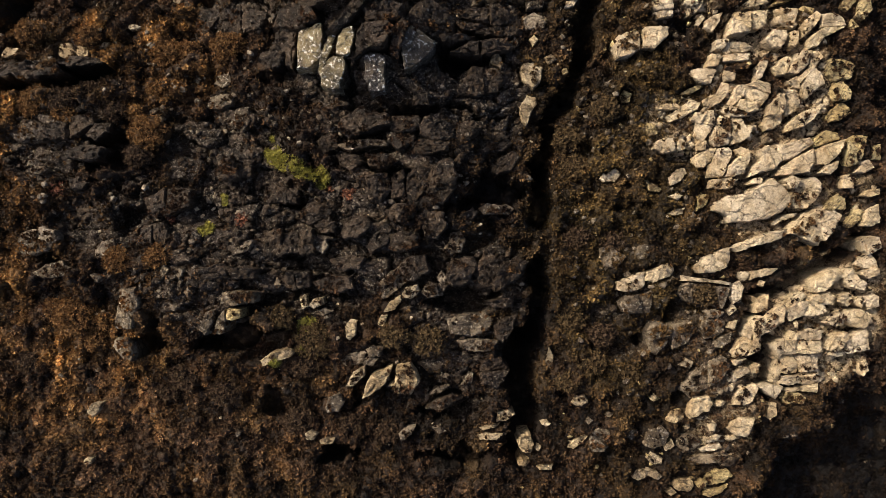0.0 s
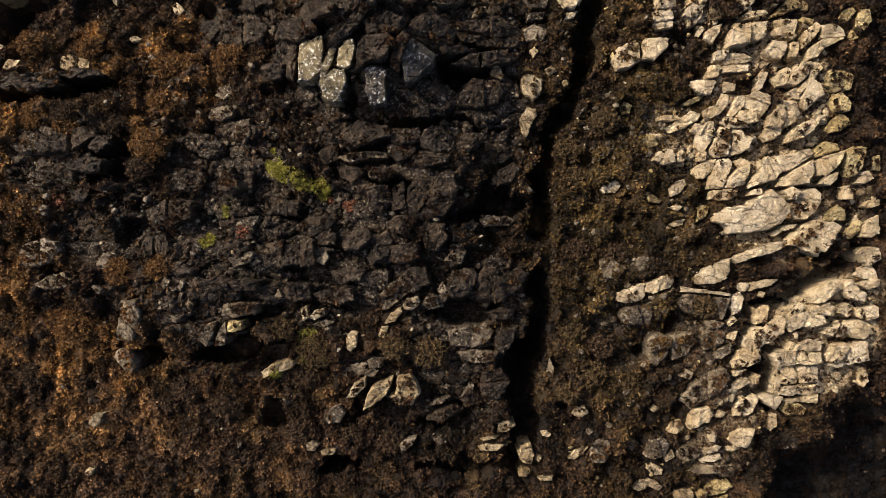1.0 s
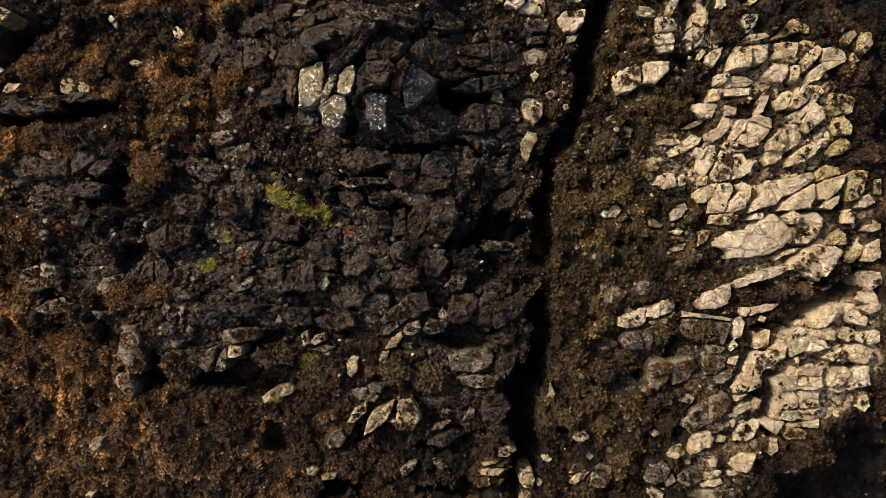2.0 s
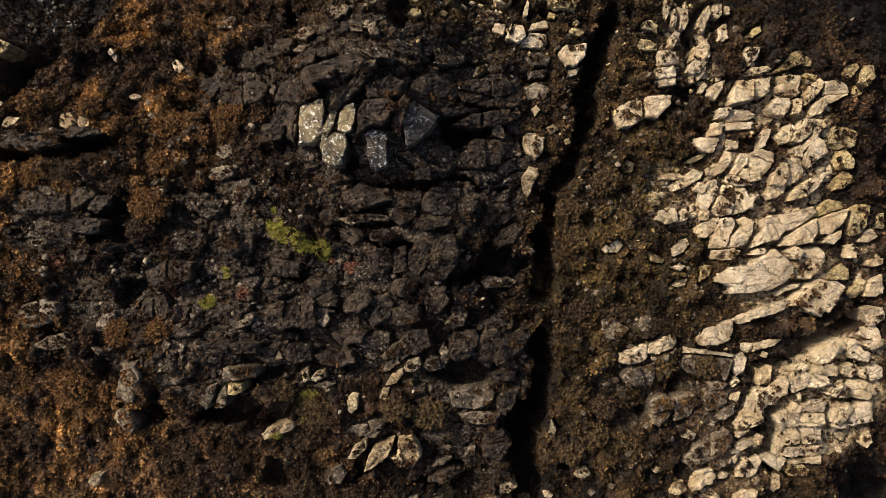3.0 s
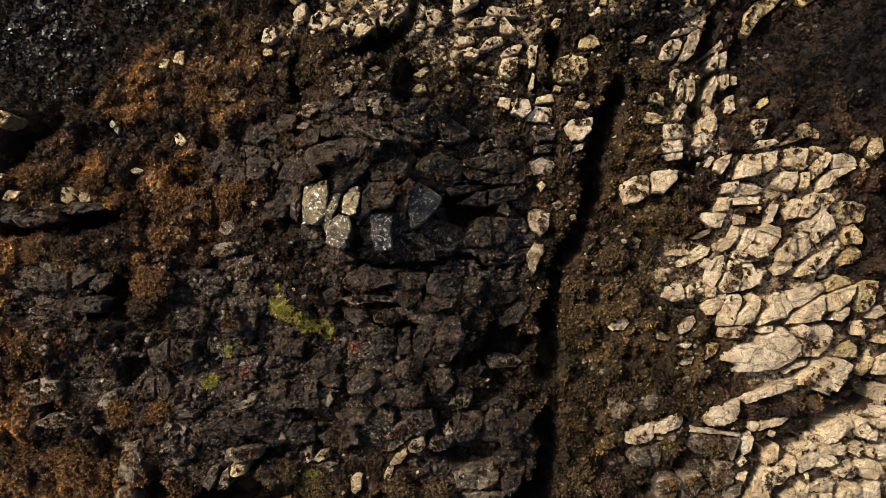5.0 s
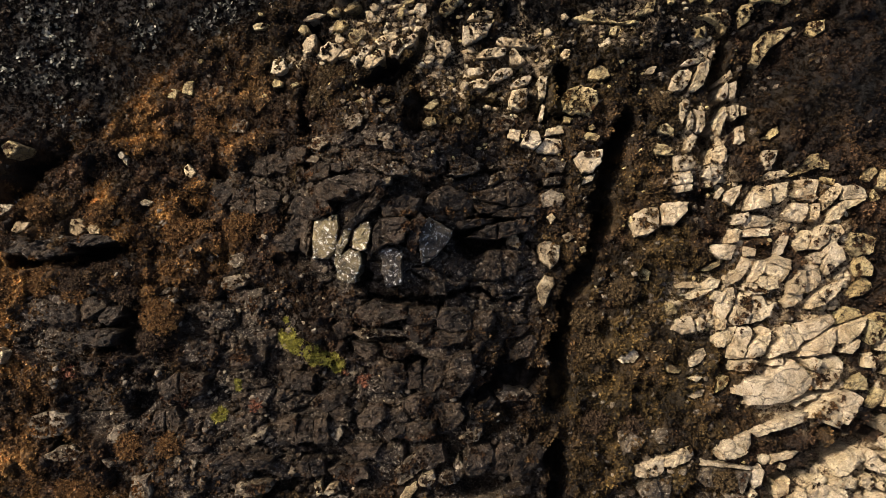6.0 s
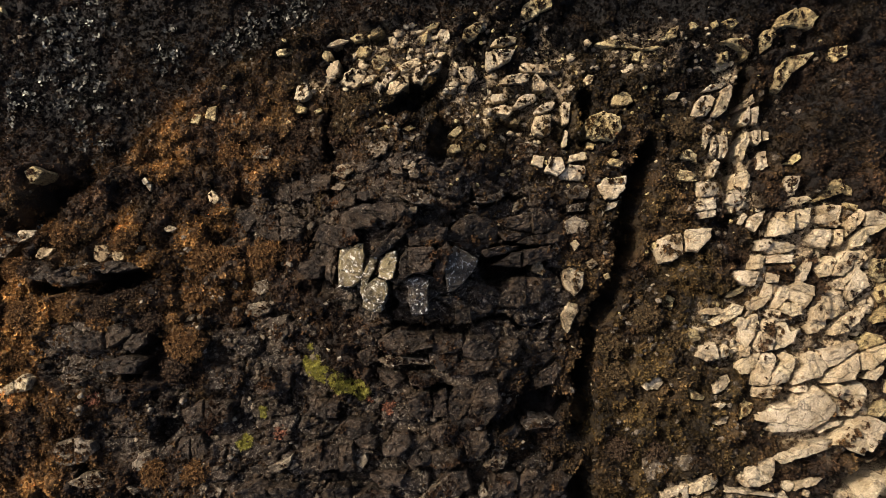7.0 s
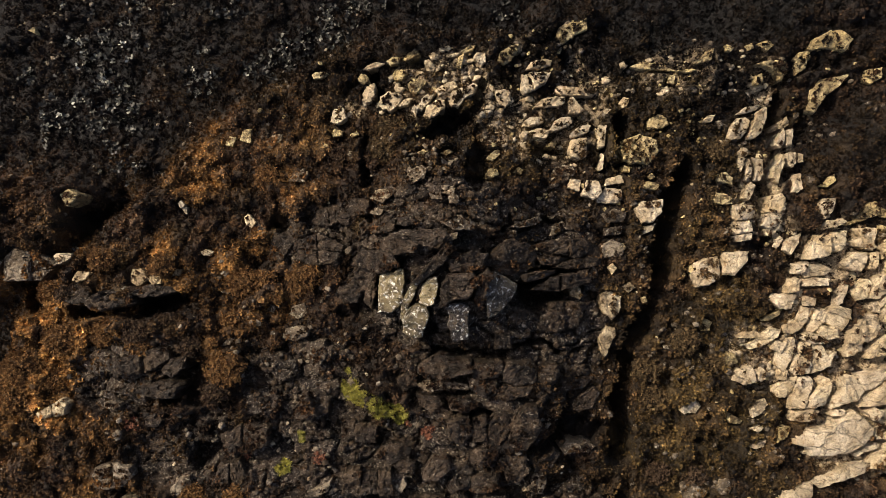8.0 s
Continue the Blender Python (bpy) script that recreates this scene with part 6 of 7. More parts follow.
ledge("grey", 0.68, [(-14.02, -1.09), (-13.81, -0.81), (-13.56, -1.02), (-13.86, -1.42)])
ledge("grey", 0.68, [(-13.17, -1.21), (-13.03, -0.93), (-12.79, -1.06), (-13.02, -1.53)])
ledge("grey", 0.68, [(8.03, -0), (8.53, 0.2), (8.95, -0.14), (9.38, -0.43), (8.79, -1), (8.13, -0.85)])
ledge("grey", 0.68, [(9.82, -0.29), (10.06, 0.14), (10.46, 0.25), (10.63, -0.15), (10.39, -0.49), (10.04, -0.55)])
outcrop("grey", 0.39, [(5.24, -5.76), (5.44, -5.03), (5.67, -5.47), (5.57, -6.35)])
outcrop("mossy", 0.54, [(-20.24, 10.15), (-20.25, 10.81), (-19.69, 10.86), (-19.23, 10.32), (-19.7, 9.94)])
outcrop("mossy", 0.54, [(-19.21, 10.22), (-19.24, 10.72), (-18.61, 10.58), (-18.53, 10.09), (-18.99, 10.03)])
outcrop("dark", 0.96, [(-24.05, 9.25), (-23.25, 9.76), (-22.48, 9.77), (-22.08, 9.17), (-23.11, 8.99)])
outcrop("dark", 1.08, [(-22.28, 9.15), (-21.45, 9.76), (-19.91, 9.72), (-19.72, 9.08), (-20.91, 8.78), (-21.93, 8.81)], rough=0.16)
outcrop("dark", 0.84, [(-20.02, 9.6), (-19.2, 10.04), (-17.96, 9.97), (-17.63, 9.72), (-18.45, 9.46), (-19.46, 9.4)])
outcrop("grey", 0.33, [(-6.71, -3.27), (-5.99, -2.98), (-5.57, -3.13), (-6.14, -3.42)])
outcrop("grey", 0.33, [(-18.1, -1.71), (-17.43, -1.27), (-16.78, -0.83), (-16.95, -1.18), (-17.62, -1.71)])
outcrop("dark", 1.2, [(-8.54, 11.12), (-7.9, 11.84), (-6.45, 11.76), (-5.99, 11.12), (-6.92, 10.71)])
outcrop("dark", -0.84, [(-10.22, -5.56), (-9.41, -4.45), (-8.04, -4.23), (-8.21, -5.2), (-9.35, -5.75)])
outcrop("dark", 1.2, [(0.31, 9.86), (1.3, 10.47), (3.4, 10.86), (3.57, 10.22), (1.87, 9.75)], [((1.88, 10.66), (1.87, 9.66))])
outcrop("dark", 0.72, [(-9.02, -0.39), (-8.84, 0.82), (-8.1, 1.04), (-7.99, -0.42)])
outcrop("dark", 0.6, [(-8.28, -1.66), (-7.74, -1.04), (-6.69, -1.16), (-6.64, -1.9), (-7.61, -2.12)], [((-7.46, -1.05), (-7.33, -2.09))])
outcrop("dark", 0.72, [(-7.46, 1.58), (-6.76, 2.29), (-5.47, 2.14), (-5.61, 1.44), (-6.75, 1.21)])
outcrop("dark", 0.6, [(-2.37, -1.1), (-1.8, -0.39), (-0.82, -0.25), (-0.68, -1.1), (-1.53, -1.67)])
outcrop("dark", 0.84, [(-11.59, 11.39), (-11.42, 12.36), (-10.33, 12.75), (-8.92, 12.04), (-9.23, 11.2), (-10.57, 11.01)], [((-10.49, 12.83), (-10.25, 10.98)), ((-11.56, 11.91), (-8.98, 11.69))])
outcrop("dark", 0.6, [(-13, 11.28), (-12.86, 12.53), (-12.01, 12.96), (-11.71, 12.15), (-12.22, 11.25)])
outcrop("dark", 0.6, [(-15.41, 0.31), (-15.15, 1.16), (-14.13, 1.44), (-13.61, 0.59), (-14.46, -0.25)], [((-14.63, 1.45), (-14.46, -0.25))])
outcrop("dark", 0.6, [(-20.81, 6.06), (-19.32, 6.76), (-17.93, 6.93), (-17.62, 6.34), (-18.96, 5.6), (-20.46, 5.47)], [((-19.33, 6.91), (-19.1, 5.45))])
outcrop("dark", 0.72, [(-15.18, 2.59), (-14.07, 3.16), (-12.63, 3.01), (-12.69, 2.15), (-13.94, 1.58), (-14.98, 1.73)], [((-14.07, 3.16), (-13.88, 1.58))])
outcrop("grey", 0.44, [(-5.31, -5.75), (-4.73, -5.3), (-3.86, -5.21), (-4.16, -5.89), (-4.97, -6.04)])
outcrop("dark", 0.6, [(1.9, -5.72), (2.9, -5.43), (3.48, -6.16), (2.77, -7.18), (1.9, -6.89)], [((1.9, -6.3), (3.48, -6.16))])
outcrop("grey", 0.33, [(-3.12, -2.26), (-2.4, -1.54), (-1.68, -1.05), (-1.48, -1.4), (-2.26, -2.03), (-2.83, -2.49)])
outcrop("dark", 0.48, [(-6.36, 5.42), (-5.46, 5.94), (-5.25, 5.11), (-6.07, 4.71)])
outcrop("grey", 0.33, [(-4.1, 14.65), (-3.39, 14.89), (-3.5, 14.45)])
outcrop("dark", 0.84, [(-7.87, 12.93), (-6.85, 13.61), (-6.21, 13.31), (-6.34, 12.71), (-7.41, 12.62)], [((-7, 13.61), (-7.06, 12.61))])
outcrop("dark", 0.72, [(-10.95, 13.27), (-10.52, 14), (-9.3, 14.27), (-8.81, 13.53), (-9.87, 12.97)], [((-9.92, 14.22), (-9.81, 12.96))])
outcrop("dark", 0.72, [(-8.98, 13.96), (-8.55, 14.54), (-7.63, 14.35), (-7.75, 13.64), (-8.66, 13.44)])
outcrop("grey", 0.55, [(-12.16, 15.48), (-11.72, 15.89), (-11.1, 15.97), (-11.23, 15.37)])
outcrop("grey", 0.55, [(-14.19, 13.14), (-14.3, 13.8), (-13.84, 13.38), (-13.27, 12.9), (-13.87, 12.79)])
outcrop("grey", 0.44, [(-13.59, 17.76), (-13.11, 18.06), (-12.63, 18.1), (-12.68, 17.73), (-13.3, 17.19)])
outcrop("yellow", 0.54, [(-15.02, 17.8), (-14.89, 18.36), (-14.41, 18.41), (-14.46, 17.62)])
outcrop("yellow", 0.41, [(-15.9, 17.58), (-15.72, 18.08), (-15.29, 17.95), (-15.45, 17.44)])
outcrop("yellow", 0.81, [(-24.63, 14.82), (-24.21, 15.12), (-23.64, 14.81), (-23.87, 14.42), (-24.3, 14.18)])
outcrop("mossy", 0.9, [(-23.9, 4.01), (-23.54, 4.24), (-23.08, 3.99), (-23.3, 3.4), (-24.77, 3.08), (-25.12, 3.35)], [((-24.15, 4.08), (-24.07, 3.22))])
outcrop("yellow", 0.41, [(-28.01, 24.52), (-27.7, 24.76), (-27.58, 24.33)])
outcrop("tan", 0.45, [(-17.96, 14.07), (-17.6, 14.13), (-17.62, 13.7)])
outcrop("grey", 0.66, [(-28, 11.35), (-27.38, 11.96), (-25.78, 11.6), (-24.78, 11.06), (-25.69, 10.16), (-27.64, 10.15)])

# ---- the ground sheet, worn away close round the stones ----
SKIRT = np.zeros(MX.shape)
for p, top, lean, (cx, cy), kind in OUTLINES:
    xs, ys = [q[0] for q in p], [q[1] for q in p]
    ix0, ix1 = np.searchsorted(GX, (min(xs) - 0.5, max(xs) + 0.5))
    iy0, iy1 = np.searchsorted(GY, (min(ys) - 0.5, max(ys) + 0.5))
    sub = (slice(iy0, iy1), slice(ix0, ix1))
    if MX[sub].size:
        m = smooth(-0.32, -0.06, inside_distance(MX[sub], MY[sub], p))
        bed = top + lean[0] * (MX[sub] - cx) + lean[1] * (MY[sub] - cy) - (0.12 if kind in ("dark", "grey") else 0.34)
        MZ[sub] = np.minimum(MZ[sub], MZ[sub] * (1 - m) + bed * m)
        SKIRT[sub] = np.maximum(SKIRT[sub], m)

ny, nx = MX.shape
ids = np.arange(nx * ny).reshape(ny, nx)
quads = np.stack([ids[:-1, :-1], ids[:-1, 1:], ids[1:, 1:], ids[1:, :-1]], -1).reshape(-1, 4)
ground_mesh = mesh_from("ground", np.stack([MX, MY, MZ], -1).reshape(-1, 3), quads, GROUND)
paint(ground_mesh, "cover", np.stack([M_DARK, M_PALE, M_LOW], -1).reshape(-1, 3))
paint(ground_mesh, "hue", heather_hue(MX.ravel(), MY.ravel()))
ground = tagged(new("ground", ground_mesh), "peaty hillside with dark jointed rock showing through", "ground", kind="structure")

# ---- loose stones, heather, grass, leaves ----
pick = np.random.RandomState(11)
COVERED = np.zeros(MX.shape, bool)
TOP_Z = MZ.copy()
EDGING = np.zeros(MX.shape)
CREEP = {"mossy": -0.12, "sound": -0.6, "tan": -0.29, "yellow": -0.17, "grey": 0.04, "dark": -0.26, "wet": -0.7, "spotted": -0.6}
for p, top, lean, (cx, cy), kind in OUTLINES:
    xs, ys = [q[0] for q in p], [q[1] for q in p]
    ix0, ix1 = np.searchsorted(GX, (min(xs), max(xs)))
    iy0, iy1 = np.searchsorted(GY, (min(ys), max(ys)))
    sub = (slice(iy0, iy1), slice(ix0, ix1))
    if MX[sub].size:
        d = inside_distance(MX[sub], MY[sub], p)
        COVERED[sub] |= d > 0.03
        plane = top + lean[0] * (MX[sub] - cx) + lean[1] * (MY[sub] - cy) + 0.03
        TOP_Z[sub] = np.where(d > 0.0, np.maximum(TOP_Z[sub], plane - 0.25 * np.clip(0.15 - d, 0, 0.15) / 0.15), TOP_Z[sub])
        EDGING[sub] = np.where(d > 0.0, np.clip(1 - d / 0.3, 0, 1) * 0.2 + CREEP[kind], EDGING[sub])


def scattered(n, x0, x1, y0, y1):
    return pick.uniform(x0, x1, n), pick.uniform(y0, y1, n)


def sprigs(name, x, y, z, hue, radius, blades, length, width, rise, material, leaf=False):
    """Tufts of short sprigs that stand out from a root on all sides, all in one mesh."""
    n = len(x)
    a = pick.uniform(0, 2 * np.pi, (n, blades))
    up = pick.uniform(rise[0], rise[1], (n, blades))
    out = radius[:, None] * pick.uniform(0.0, 1.0, (n, blades)) ** 0.6
    bx, by = x[:, None] + out * np.cos(a), y[:, None] + out * np.sin(a)
    bz = z[:, None] + radius[:, None] * 0.9 * np.sqrt(np.clip(1 - (out / radius[:, None]) ** 2 * 0.9, 0, 1)) - 0.06
    ln = length * pick.uniform(0.5, 1.3, (n, blades))
    a2 = a + pick.uniform(-0.9, 0.9, (n, blades))
    dx, dy, dz = np.cos(a2) * np.cos(up) * ln, np.sin(a2) * np.cos(up) * ln, np.sin(up) * ln
    w = width * pick.uniform(0.6, 1.4, (n, blades)) * 0.5
    t = a2 + np.pi / 2 + pick.uniform(-0.5, 0.5, (n, blades))
    tx, ty, tz = np.cos(t) * w, np.sin(t) * w, pick.uniform(-0.7, 0.7, (n, blades)) * w
    mid = 0.55 if leaf else 0.4
    v = np.stack([
        np.stack([bx - dx * 0.5, by - dy * 0.5, bz - dz * 0.5 - 0.05], -1),
        np.stack([bx + dx * (mid - 0.5) + tx, by + dy * (mid - 0.5) + ty, bz + dz * (mid - 0.5) + tz], -1),
        np.stack([bx + dx * 0.5, by + dy * 0.5, bz + dz * 0.5], -1),
        np.stack([bx + dx * (mid - 0.5) - tx, by + dy * (mid - 0.5) - ty, bz + dz * (mid - 0.5) - tz], -1)], 2)
    verts = v.reshape(-1, 3)
    me = mesh_from(name, verts, np.arange(len(verts)).reshape(-1, 4), material)
    paint(me, "hue", np.repeat(hue, blades * 4, 0))
    return new(name, me)


hx, hy = scattered(134000, -29.8, 26.8, -14.4, 28.2)
chance = pick.uniform(0, 1, len(hx))
keep = chance < (1 - 0.96 * at_grid(M_DARK, hx, hy)) * (1 - 0.88 * at_grid(M_PALE, hx, hy)) * (at_grid(M_HOLE, hx, hy) < 0.95) * (1 - 0.4 * at_grid(M_LOW, hx, hy)) * 0.95
over = at_grid(COVERED, hx, hy)
creep = fbm(hx, hy, 0.9, 161, 4) + at_grid(EDGING, hx, hy) + 0.27 * smooth(12.5, 16.5, hy) > 0
keep = np.where(over, creep & (chance < 0.9), keep & (chance < 1 - 0.6 * at_grid(SKIRT, hx, hy)))
hx, hy, over = hx[keep], hy[keep], over[keep]
hz = np.where(over, at_grid(TOP_Z, hx, hy), at_grid(MZ, hx, hy))
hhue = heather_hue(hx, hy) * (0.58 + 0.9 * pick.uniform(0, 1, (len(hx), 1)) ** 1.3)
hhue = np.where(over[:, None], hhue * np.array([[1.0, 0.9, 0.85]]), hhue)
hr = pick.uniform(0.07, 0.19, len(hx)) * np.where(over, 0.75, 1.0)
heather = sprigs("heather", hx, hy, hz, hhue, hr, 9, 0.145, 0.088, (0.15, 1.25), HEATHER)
tagged(heather, "brown and rusty autumn heather over the rocky ground", "heather", kind="stuff")

RUSTY, OLIVE, BROWN, RED = (0.165, 0.088, 0.033), (0.090, 0.060, 0.028), (0.066, 0.042, 0.024), (0.19, 0.082, 0.048)


def bush(x, y, r, hue):
    """A rounded clump of heather: a dark heart under a dome of sprigs."""
    z = float(at_grid(MZ, np.array([x]), np.array([y]))[0])
    n = int(90 * (r / 0.7) ** 2)
    a, d = pick.uniform(0, 6.283, n), np.sqrt(pick.uniform(0, 1, n)) * r * (0.85 + 0.3 * pick.uniform(0, 1, n))
    px, py = d * np.cos(a), d * np.sin(a) * 0.85
    pz = 1.0 * r * np.sqrt(np.clip(1 - (d / (1.2 * r)) ** 2, 0, 1)) - 0.15 + 0.12 * pick.uniform(-1, 1, n)
    tint = np.array([hue]) * (0.7 + 0.5 * pick.uniform(0, 1, (n, 1)))
    name = {RUSTY: "rusty orange-brown", OLIVE: "olive-brown", BROWN: "dark brown", RED: "reddish pink"}[hue]
    whole = tagged(new("heather_bush"), name + " rounded heather bush growing on rocky ground", "heather bush", "heather bushes")
    whole.location = (x, y, z - 0.1)
    top = sprigs("foliage", px, py, pz, tint, pick.uniform(0.08, 0.16, n), 11, 0.13, 0.055, (0.1, 1.2), HEATHER)
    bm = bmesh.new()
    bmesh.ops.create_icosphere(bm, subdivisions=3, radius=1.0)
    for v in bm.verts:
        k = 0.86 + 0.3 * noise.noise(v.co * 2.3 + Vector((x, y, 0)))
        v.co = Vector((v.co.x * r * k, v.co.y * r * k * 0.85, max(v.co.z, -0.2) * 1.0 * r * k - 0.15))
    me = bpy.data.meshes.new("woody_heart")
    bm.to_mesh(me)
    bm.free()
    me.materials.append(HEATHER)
    # heart at a quarter of the foliage hue: shade between sprigs put into colour
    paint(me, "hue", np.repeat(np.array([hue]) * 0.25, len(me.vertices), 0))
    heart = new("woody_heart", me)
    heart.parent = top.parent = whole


bush(-14.2, 10.04, 1, RUSTY)
bush(-11.06, 10.38, 0.88, RUSTY)
bush(-13.15, 10.37, 0.59, RUSTY)
bush(-14.81, 8.19, 0.59, RUSTY)
bush(-6.51, -4.62, 1.12, OLIVE)
bush(-13.4, -6.61, 0.88, BROWN)
bush(-11.35, -7.36, 0.88, BROWN)
bush(-14.43, -7.43, 0.71, BROWN)
bush(-22.39, -3.58, 0.76, RUSTY)
bush(-19.09, -3.53, 1.12, RUSTY)
bush(-20.18, -3.09, 0.71, RUSTY)
bush(-18.11, -4.73, 0.71, RUSTY)
bush(-16.46, -0.55, 0.82, RUSTY)
bush(-14.24, -0.4, 0.71, RUSTY)
bush(-21.99, -6.04, 0.76, BROWN)
bush(-25.81, 5.63, 1.18, RUSTY)
bush(-23.37, 7.22, 1.06, RUSTY)
bush(-26.45, 3.96, 1.06, RUSTY)
bush(-24.33, 5.12, 0.88, RUSTY)
bush(-24.87, 9.54, 0.82, RUSTY)
bush(-23.66, 9.55, 0.59, BROWN)
bush(-21.3, 7.59, 0.88, RUSTY)
bush(-19.43, 7.62, 0.82, BROWN)
bush(-18.04, 8.04, 0.76, BROWN)
bush(-14.84, 5.87, 1, RUSTY)
bush(-15.36, 4.75, 0.76, BROWN)
bush(-13.25, 15.61, 0.76, RUSTY)
bush(-21.57, 11.36, 0.71, RUSTY)
bush(-18.42, 11.06, 0.71, RUSTY)
bush(-16.84, 7.07, 0.71, BROWN)
bush(-19.37, 7.03, 0.76, RUSTY)
bush(-21.34, 7.4, 0.65, RUSTY)
bush(-8.18, -3.43, 0.71, OLIVE)
bush(-7.13, -5.82, 0.82, BROWN)
bush(-2.44, -4.33, 0.76, OLIVE)
bush(-0.7, -4.62, 0.88, OLIVE)
bush(-2.78, -9.43, 0.76, BROWN)
bush(-7.53, -8.87, 0.88, BROWN)
bush(-4.85, -9.14, 0.71, BROWN)
bush(1.9, 0.03, 0.76, BROWN)
bush(6.43, 5.69, 0.76, OLIVE)
bush(6.71, 4.19, 0.82, OLIVE)
bush(8.25, 7.2, 0.76, OLIVE)
bush(9.72, 5.99, 0.65, OLIVE)
bush(6.93, 0.62, 0.76, BROWN)
bush(8.69, 0.32, 0.71, BROWN)
bush(6.6, -3.47, 0.76, OLIVE)
bush(7.5, -5.83, 0.82, OLIVE)
bush(6.33, -6.72, 0.65, OLIVE)
bush(9.27, -6.43, 0.76, OLIVE)
bush(8.07, -4.36, 0.76, BROWN)
bush(13.39, -2.32, 0.71, OLIVE)
bush(10.12, 14.69, 0.71, OLIVE)
bush(10.59, 17.17, 0.65, OLIVE)
bush(-7.07, 16.98, 0.71, OLIVE)
bush(-9.51, 16.76, 0.76, BROWN)
bush(-6.8, 18.24, 0.65, OLIVE)
bush(-8.12, 13.1, 0.47, OLIVE)
bush(-13.93, 1.61, 0.35, RED)
bush(-10.16, 1.52, 0.38, RED)
bush(-5.72, 3.05, 0.29, RED)
bush(-4.69, 2.72, 0.41, RED)
bush(-19.6, 3.08, 0.47, RED)


def rubble(name, x, y, size, material, label):
    """Loose angular stones half sunk in the ground, too many to count."""
    n = len(x)
    z = at_grid(MZ, x, y)
    turn = pick.normal(0.3, 0.6, n)
    flat = pick.uniform(0.45, 0.95, n)
    verts, faces = [], []
    for up, wide in ((-0.5, 1.0), (0.35, 1.0), (0.55, 0.72)):
        for k in range(5):
            a = k * 1.2566 + pick.uniform(-0.35, 0.35, n)
            r = size * wide * pick.uniform(0.65, 1.3, n)
            u, v = r * np.cos(a), flat * r * np.sin(a)
            verts.append(np.stack([x + u * np.cos(turn) - v * np.sin(turn), y + u * np.sin(turn) + v * np.cos(turn),
                                   z + size * (up + pick.uniform(-0.15, 0.15, n))], -1))
    verts.append(np.stack([x, y, z + size * pick.uniform(0.5, 0.7, n)], -1))
    for ring in (0, 5):
        for k in range(5):
            a, b = ring + k, ring + (k + 1) % 5
            faces += [(a, b, b + 5), (a, b + 5, a + 5)]
    faces += [(10 + k, 10 + (k + 1) % 5, 15) for k in range(5)]
    v = np.stack(verts, 1)
    f = np.array(faces)[None] + (np.arange(n) * 16)[:, None, None]
    return tagged(new(name, mesh_from(name, v.reshape(-1, 3), f.reshape(-1, 3), material)), label, "loose stones", kind="stuff")


def strewn(n, weight, limit):
    x, y = scattered(n, -29.6, 26.4, -14.2, 27.8)
    keep = (pick.uniform(0, 1, n) < weight(x, y)) & (at_grid(M_HOLE, x, y) < 0.4) & ~at_grid(COVERED, x, y)
    return x[keep][:limit], y[keep][:limit]


def shale(x, y):
    return at_grid(M_DARK, x, y) * (fbm(x, y, 1.2, 171, 3) > -0.1)


def chippings(x, y):
    return at_grid(M_PALE, x, y) * (fbm(x, y, 1.0, 181, 3) > -0.12)


def brow(x, y):
    """Yellowed stones along the brow and down the edge of the pale rocks."""
    near = 1.0 * zone(x, y, 3, 19.5, 10, 4) + 0.6 * zone(x, y, 12, 8, 3, 9) + 0.4 * zone(x, y, 12, -8, 6, 4)
    return near * (fbm(x, y, 1.1, 195, 3) > 0.12) * (at_grid(M_LOW, x, y) < 0.2)


def outliers(x, y):
    """Stones in the heather near the pale rocks and along the brow."""
    near = 0.8 * zone(x, y, 15, 2, 5, 10) + 1.0 * zone(x, y, 2, 19.5, 11, 4) + 0.5 * zone(x, y, 10, 6, 4, 12) + 0.6 * zone(x, y, -8, 3, 12, 9)
    return near * (fbm(x, y, 1.4, 191, 3) > 0.05) * (1 - at_grid(M_LOW, x, y))


sx, sy = strewn(30000, shale, 1300)
rubble("dark_rubble", sx, sy, pick.uniform(0.06, 0.24, len(sx)), DARK, "small near-black broken stones on the rocky hump")
sx, sy = strewn(26000, chippings, 2200)
rubble("pale_rubble", sx, sy, pick.uniform(0.05, 0.30, len(sx)), TAN, "small pale sandstone fragments between larger blocks")
sx, sy = strewn(22000, outliers, 1500)
rubble("grey_rubble", sx, sy, pick.uniform(0.04, 0.20, len(sx)), GREY, "small grey stones poking through the heather")
sx, sy = strewn(26000, brow, 330)
rubble("yellow_rubble", sx, sy, pick.uniform(0.04, 0.15, len(sx)), YELLOW, "small yellowish stones poking through the heather")


def crumbs(x, y):
    """Pale chips lodged on the ledges of the hump and beside the cleft."""
    near = 0.5 * zone(x, y, -3, 1, 11, 8) + 0.6 * zone(x, y, 6, 5, 5, 10) + 0.5 * zone(x, y, 0, 16, 10, 3)
    return near * (fbm(x, y, 0.9, 197, 3) > 0.16)


sx, sy = strewn(9000, crumbs, 420)
rubble("stone_chips", sx, sy, pick.uniform(0.03, 0.13, len(sx)) * pick.uniform(0.6, 1.2, len(sx)), TAN, "pale stone chips lodged on dark rock ledges")


def scree(x, y):
    left = smooth(-6, -12, x) * smooth(9, 16, y)
    return at_grid(M_LOW, x, y) * (0.12 + left * (fbm(x, y, 2.2, 201, 3) > 0.02))


sx, sy = strewn(16000, scree, 170)
rubble("scree", sx, sy, pick.uniform(0.05, 0.16, len(sx)), GREY, "grey stones strewn over the low dark ground")

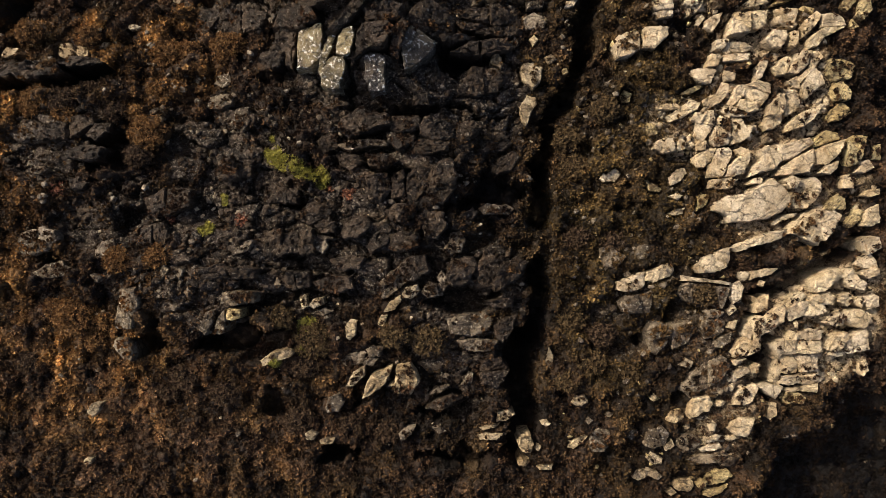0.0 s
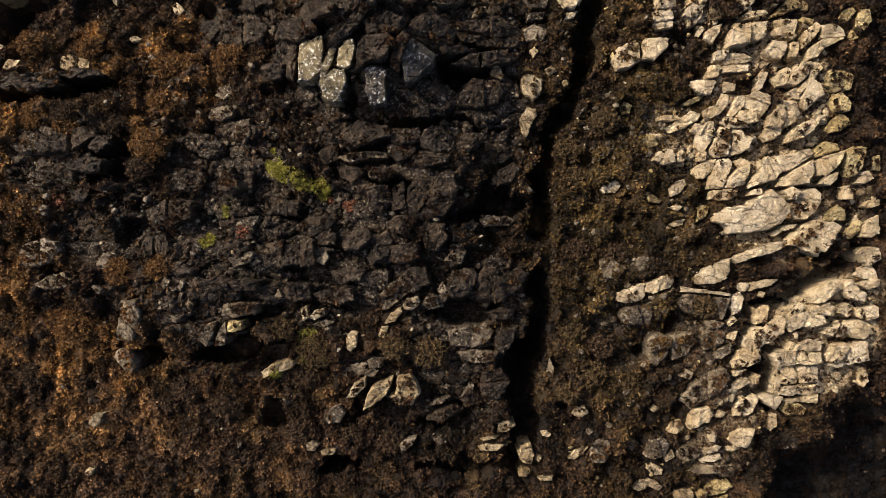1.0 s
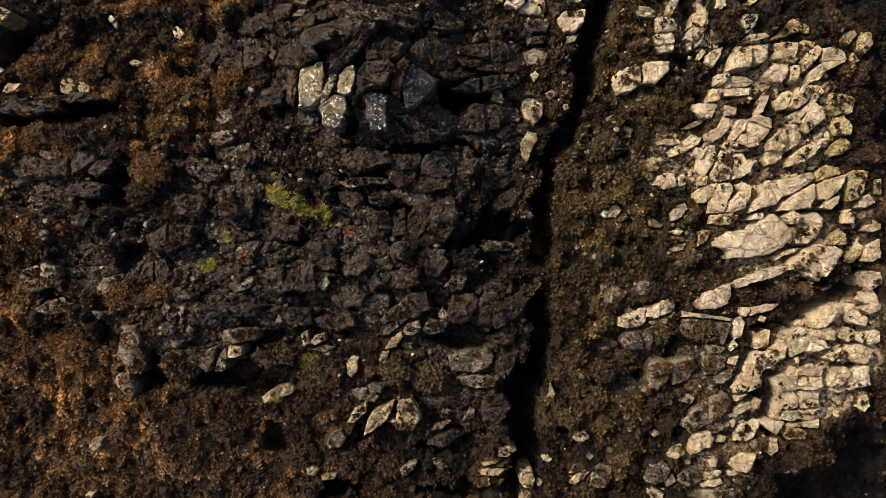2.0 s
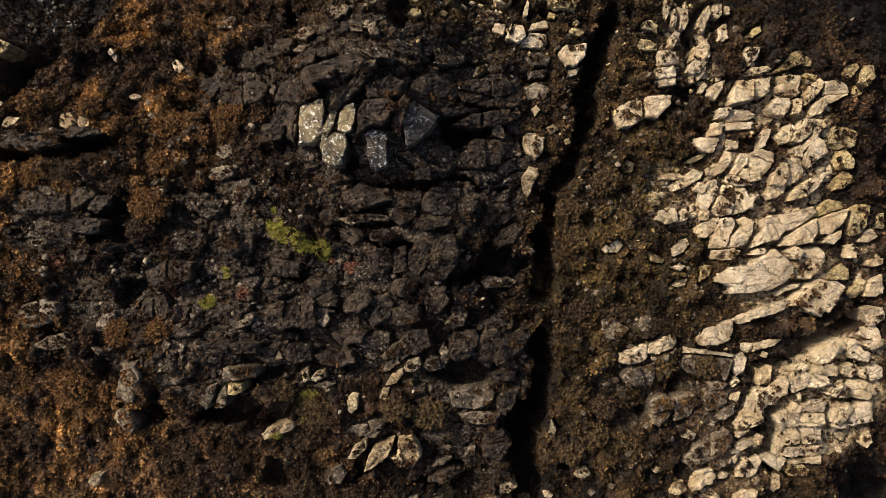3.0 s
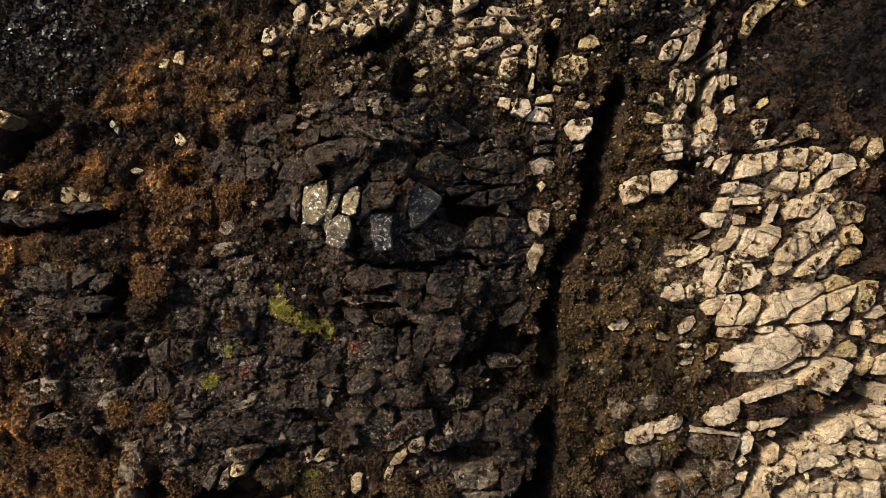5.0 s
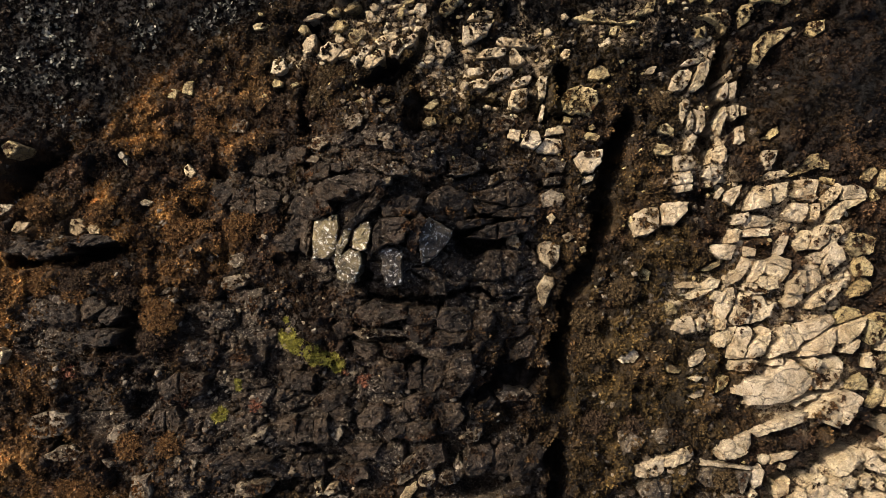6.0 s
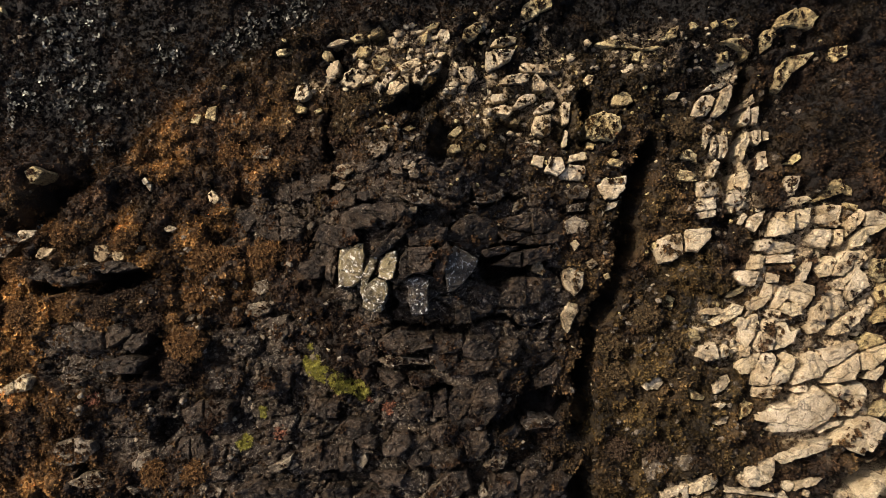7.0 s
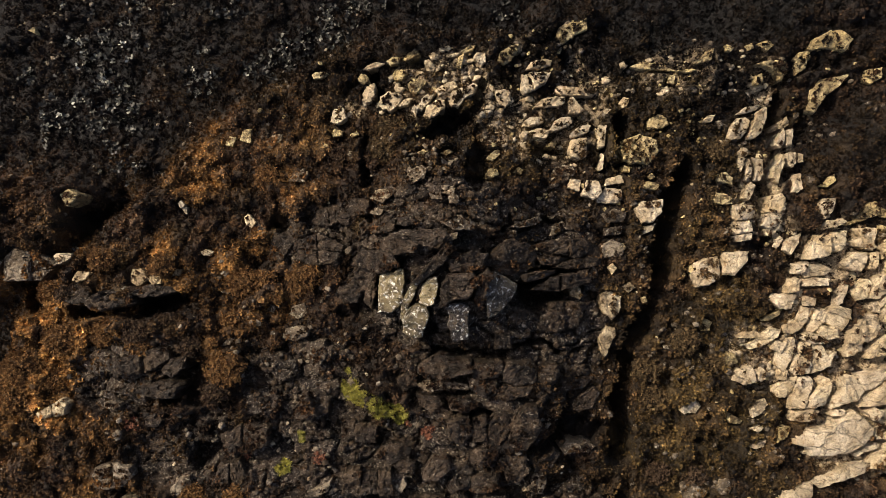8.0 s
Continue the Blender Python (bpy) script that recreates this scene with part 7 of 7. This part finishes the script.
# bright grass in a damp pocket of the hump
GRASS_AT = [(-8.7, 4.97, 0.45, 0.7, -0.8), (-7.5, 4.14, 1.1, 0.5, -0.35), (-6.16, 3.63, 0.4, 0.55, 0), (-11.97, 1.03, 0.35, 0.3, 0), (-11.23, 2.48, 0.3, 0.3, 0), (-6.93, -3.97, 0.5, 0.5, 0.2), (-7.11, -5.22, 0.3, 0.4, 0), (-8.58, -5.81, 0.3, 0.2, 0.3)]
spots = []
for gcx, gcy, rx, ry, slope in GRASS_AT:
    n = int(1100 * rx * ry) + 40
    ga, gd = pick.uniform(0, 6.283, n), np.sqrt(pick.uniform(0, 1, n))
    u = gd * np.cos(ga) * rx
    spots.append(np.stack([gcx + u, gcy + slope * u + gd * np.sin(ga) * ry], -1))
gx, gy = np.concatenate(spots).T
gkeep = fbm(gx, gy, 0.6, 211, 3) > -0.22
gx, gy = gx[gkeep], gy[gkeep]
ghue = np.array([[0.27, 0.245, 0.045]]) * (0.4 + 0.9 * pick.uniform(0, 1, (len(gx), 1)))
gz = np.where(at_grid(COVERED, gx, gy), at_grid(TOP_Z, gx, gy), at_grid(MZ, gx, gy))
grass = sprigs("grass", gx, gy, gz + 0.06, ghue, pick.uniform(0.06, 0.13, len(gx)), 12, 0.20, 0.03, (0.2, 1.3), GRASS)
tagged(grass, "bright yellow-green grass tufts in a damp pocket", "grass", kind="stuff")

# leafy scrub on the low ground
lx, ly = scattered(8500, -28.4, 26.4, 8, 27.8)
lkeep = pick.uniform(0, 1, len(lx)) < at_grid(M_LOW, lx, ly) * (0.03 + 0.9 * (fbm(lx, ly, 2.0, 221, 3) > 0.13)) * smooth(2, -10, lx + 0.4 * (20 - ly))
lx, ly = lx[lkeep], ly[lkeep]
# a few much paler leaves: glints put into the hue, strongest top left
lhue = np.array([[0.060, 0.057, 0.045]]) * (0.12 + 2.6 * pick.uniform(0, 1, (len(lx), 1)) ** 4) * (1 + 1.2 * zone(lx, ly, -25, 24, 7, 4))[:, None]
scrub = sprigs("scrub", lx, ly, at_grid(MZ, lx, ly) + 0.1, lhue, pick.uniform(0.10, 0.26, len(lx)), 6, 0.24, 0.15, (-0.2, 1.0), SHRUB, True)
tagged(scrub, "dark glossy-leaved scrub on the low ground, leaf glints painted pale", "scrub", kind="stuff")
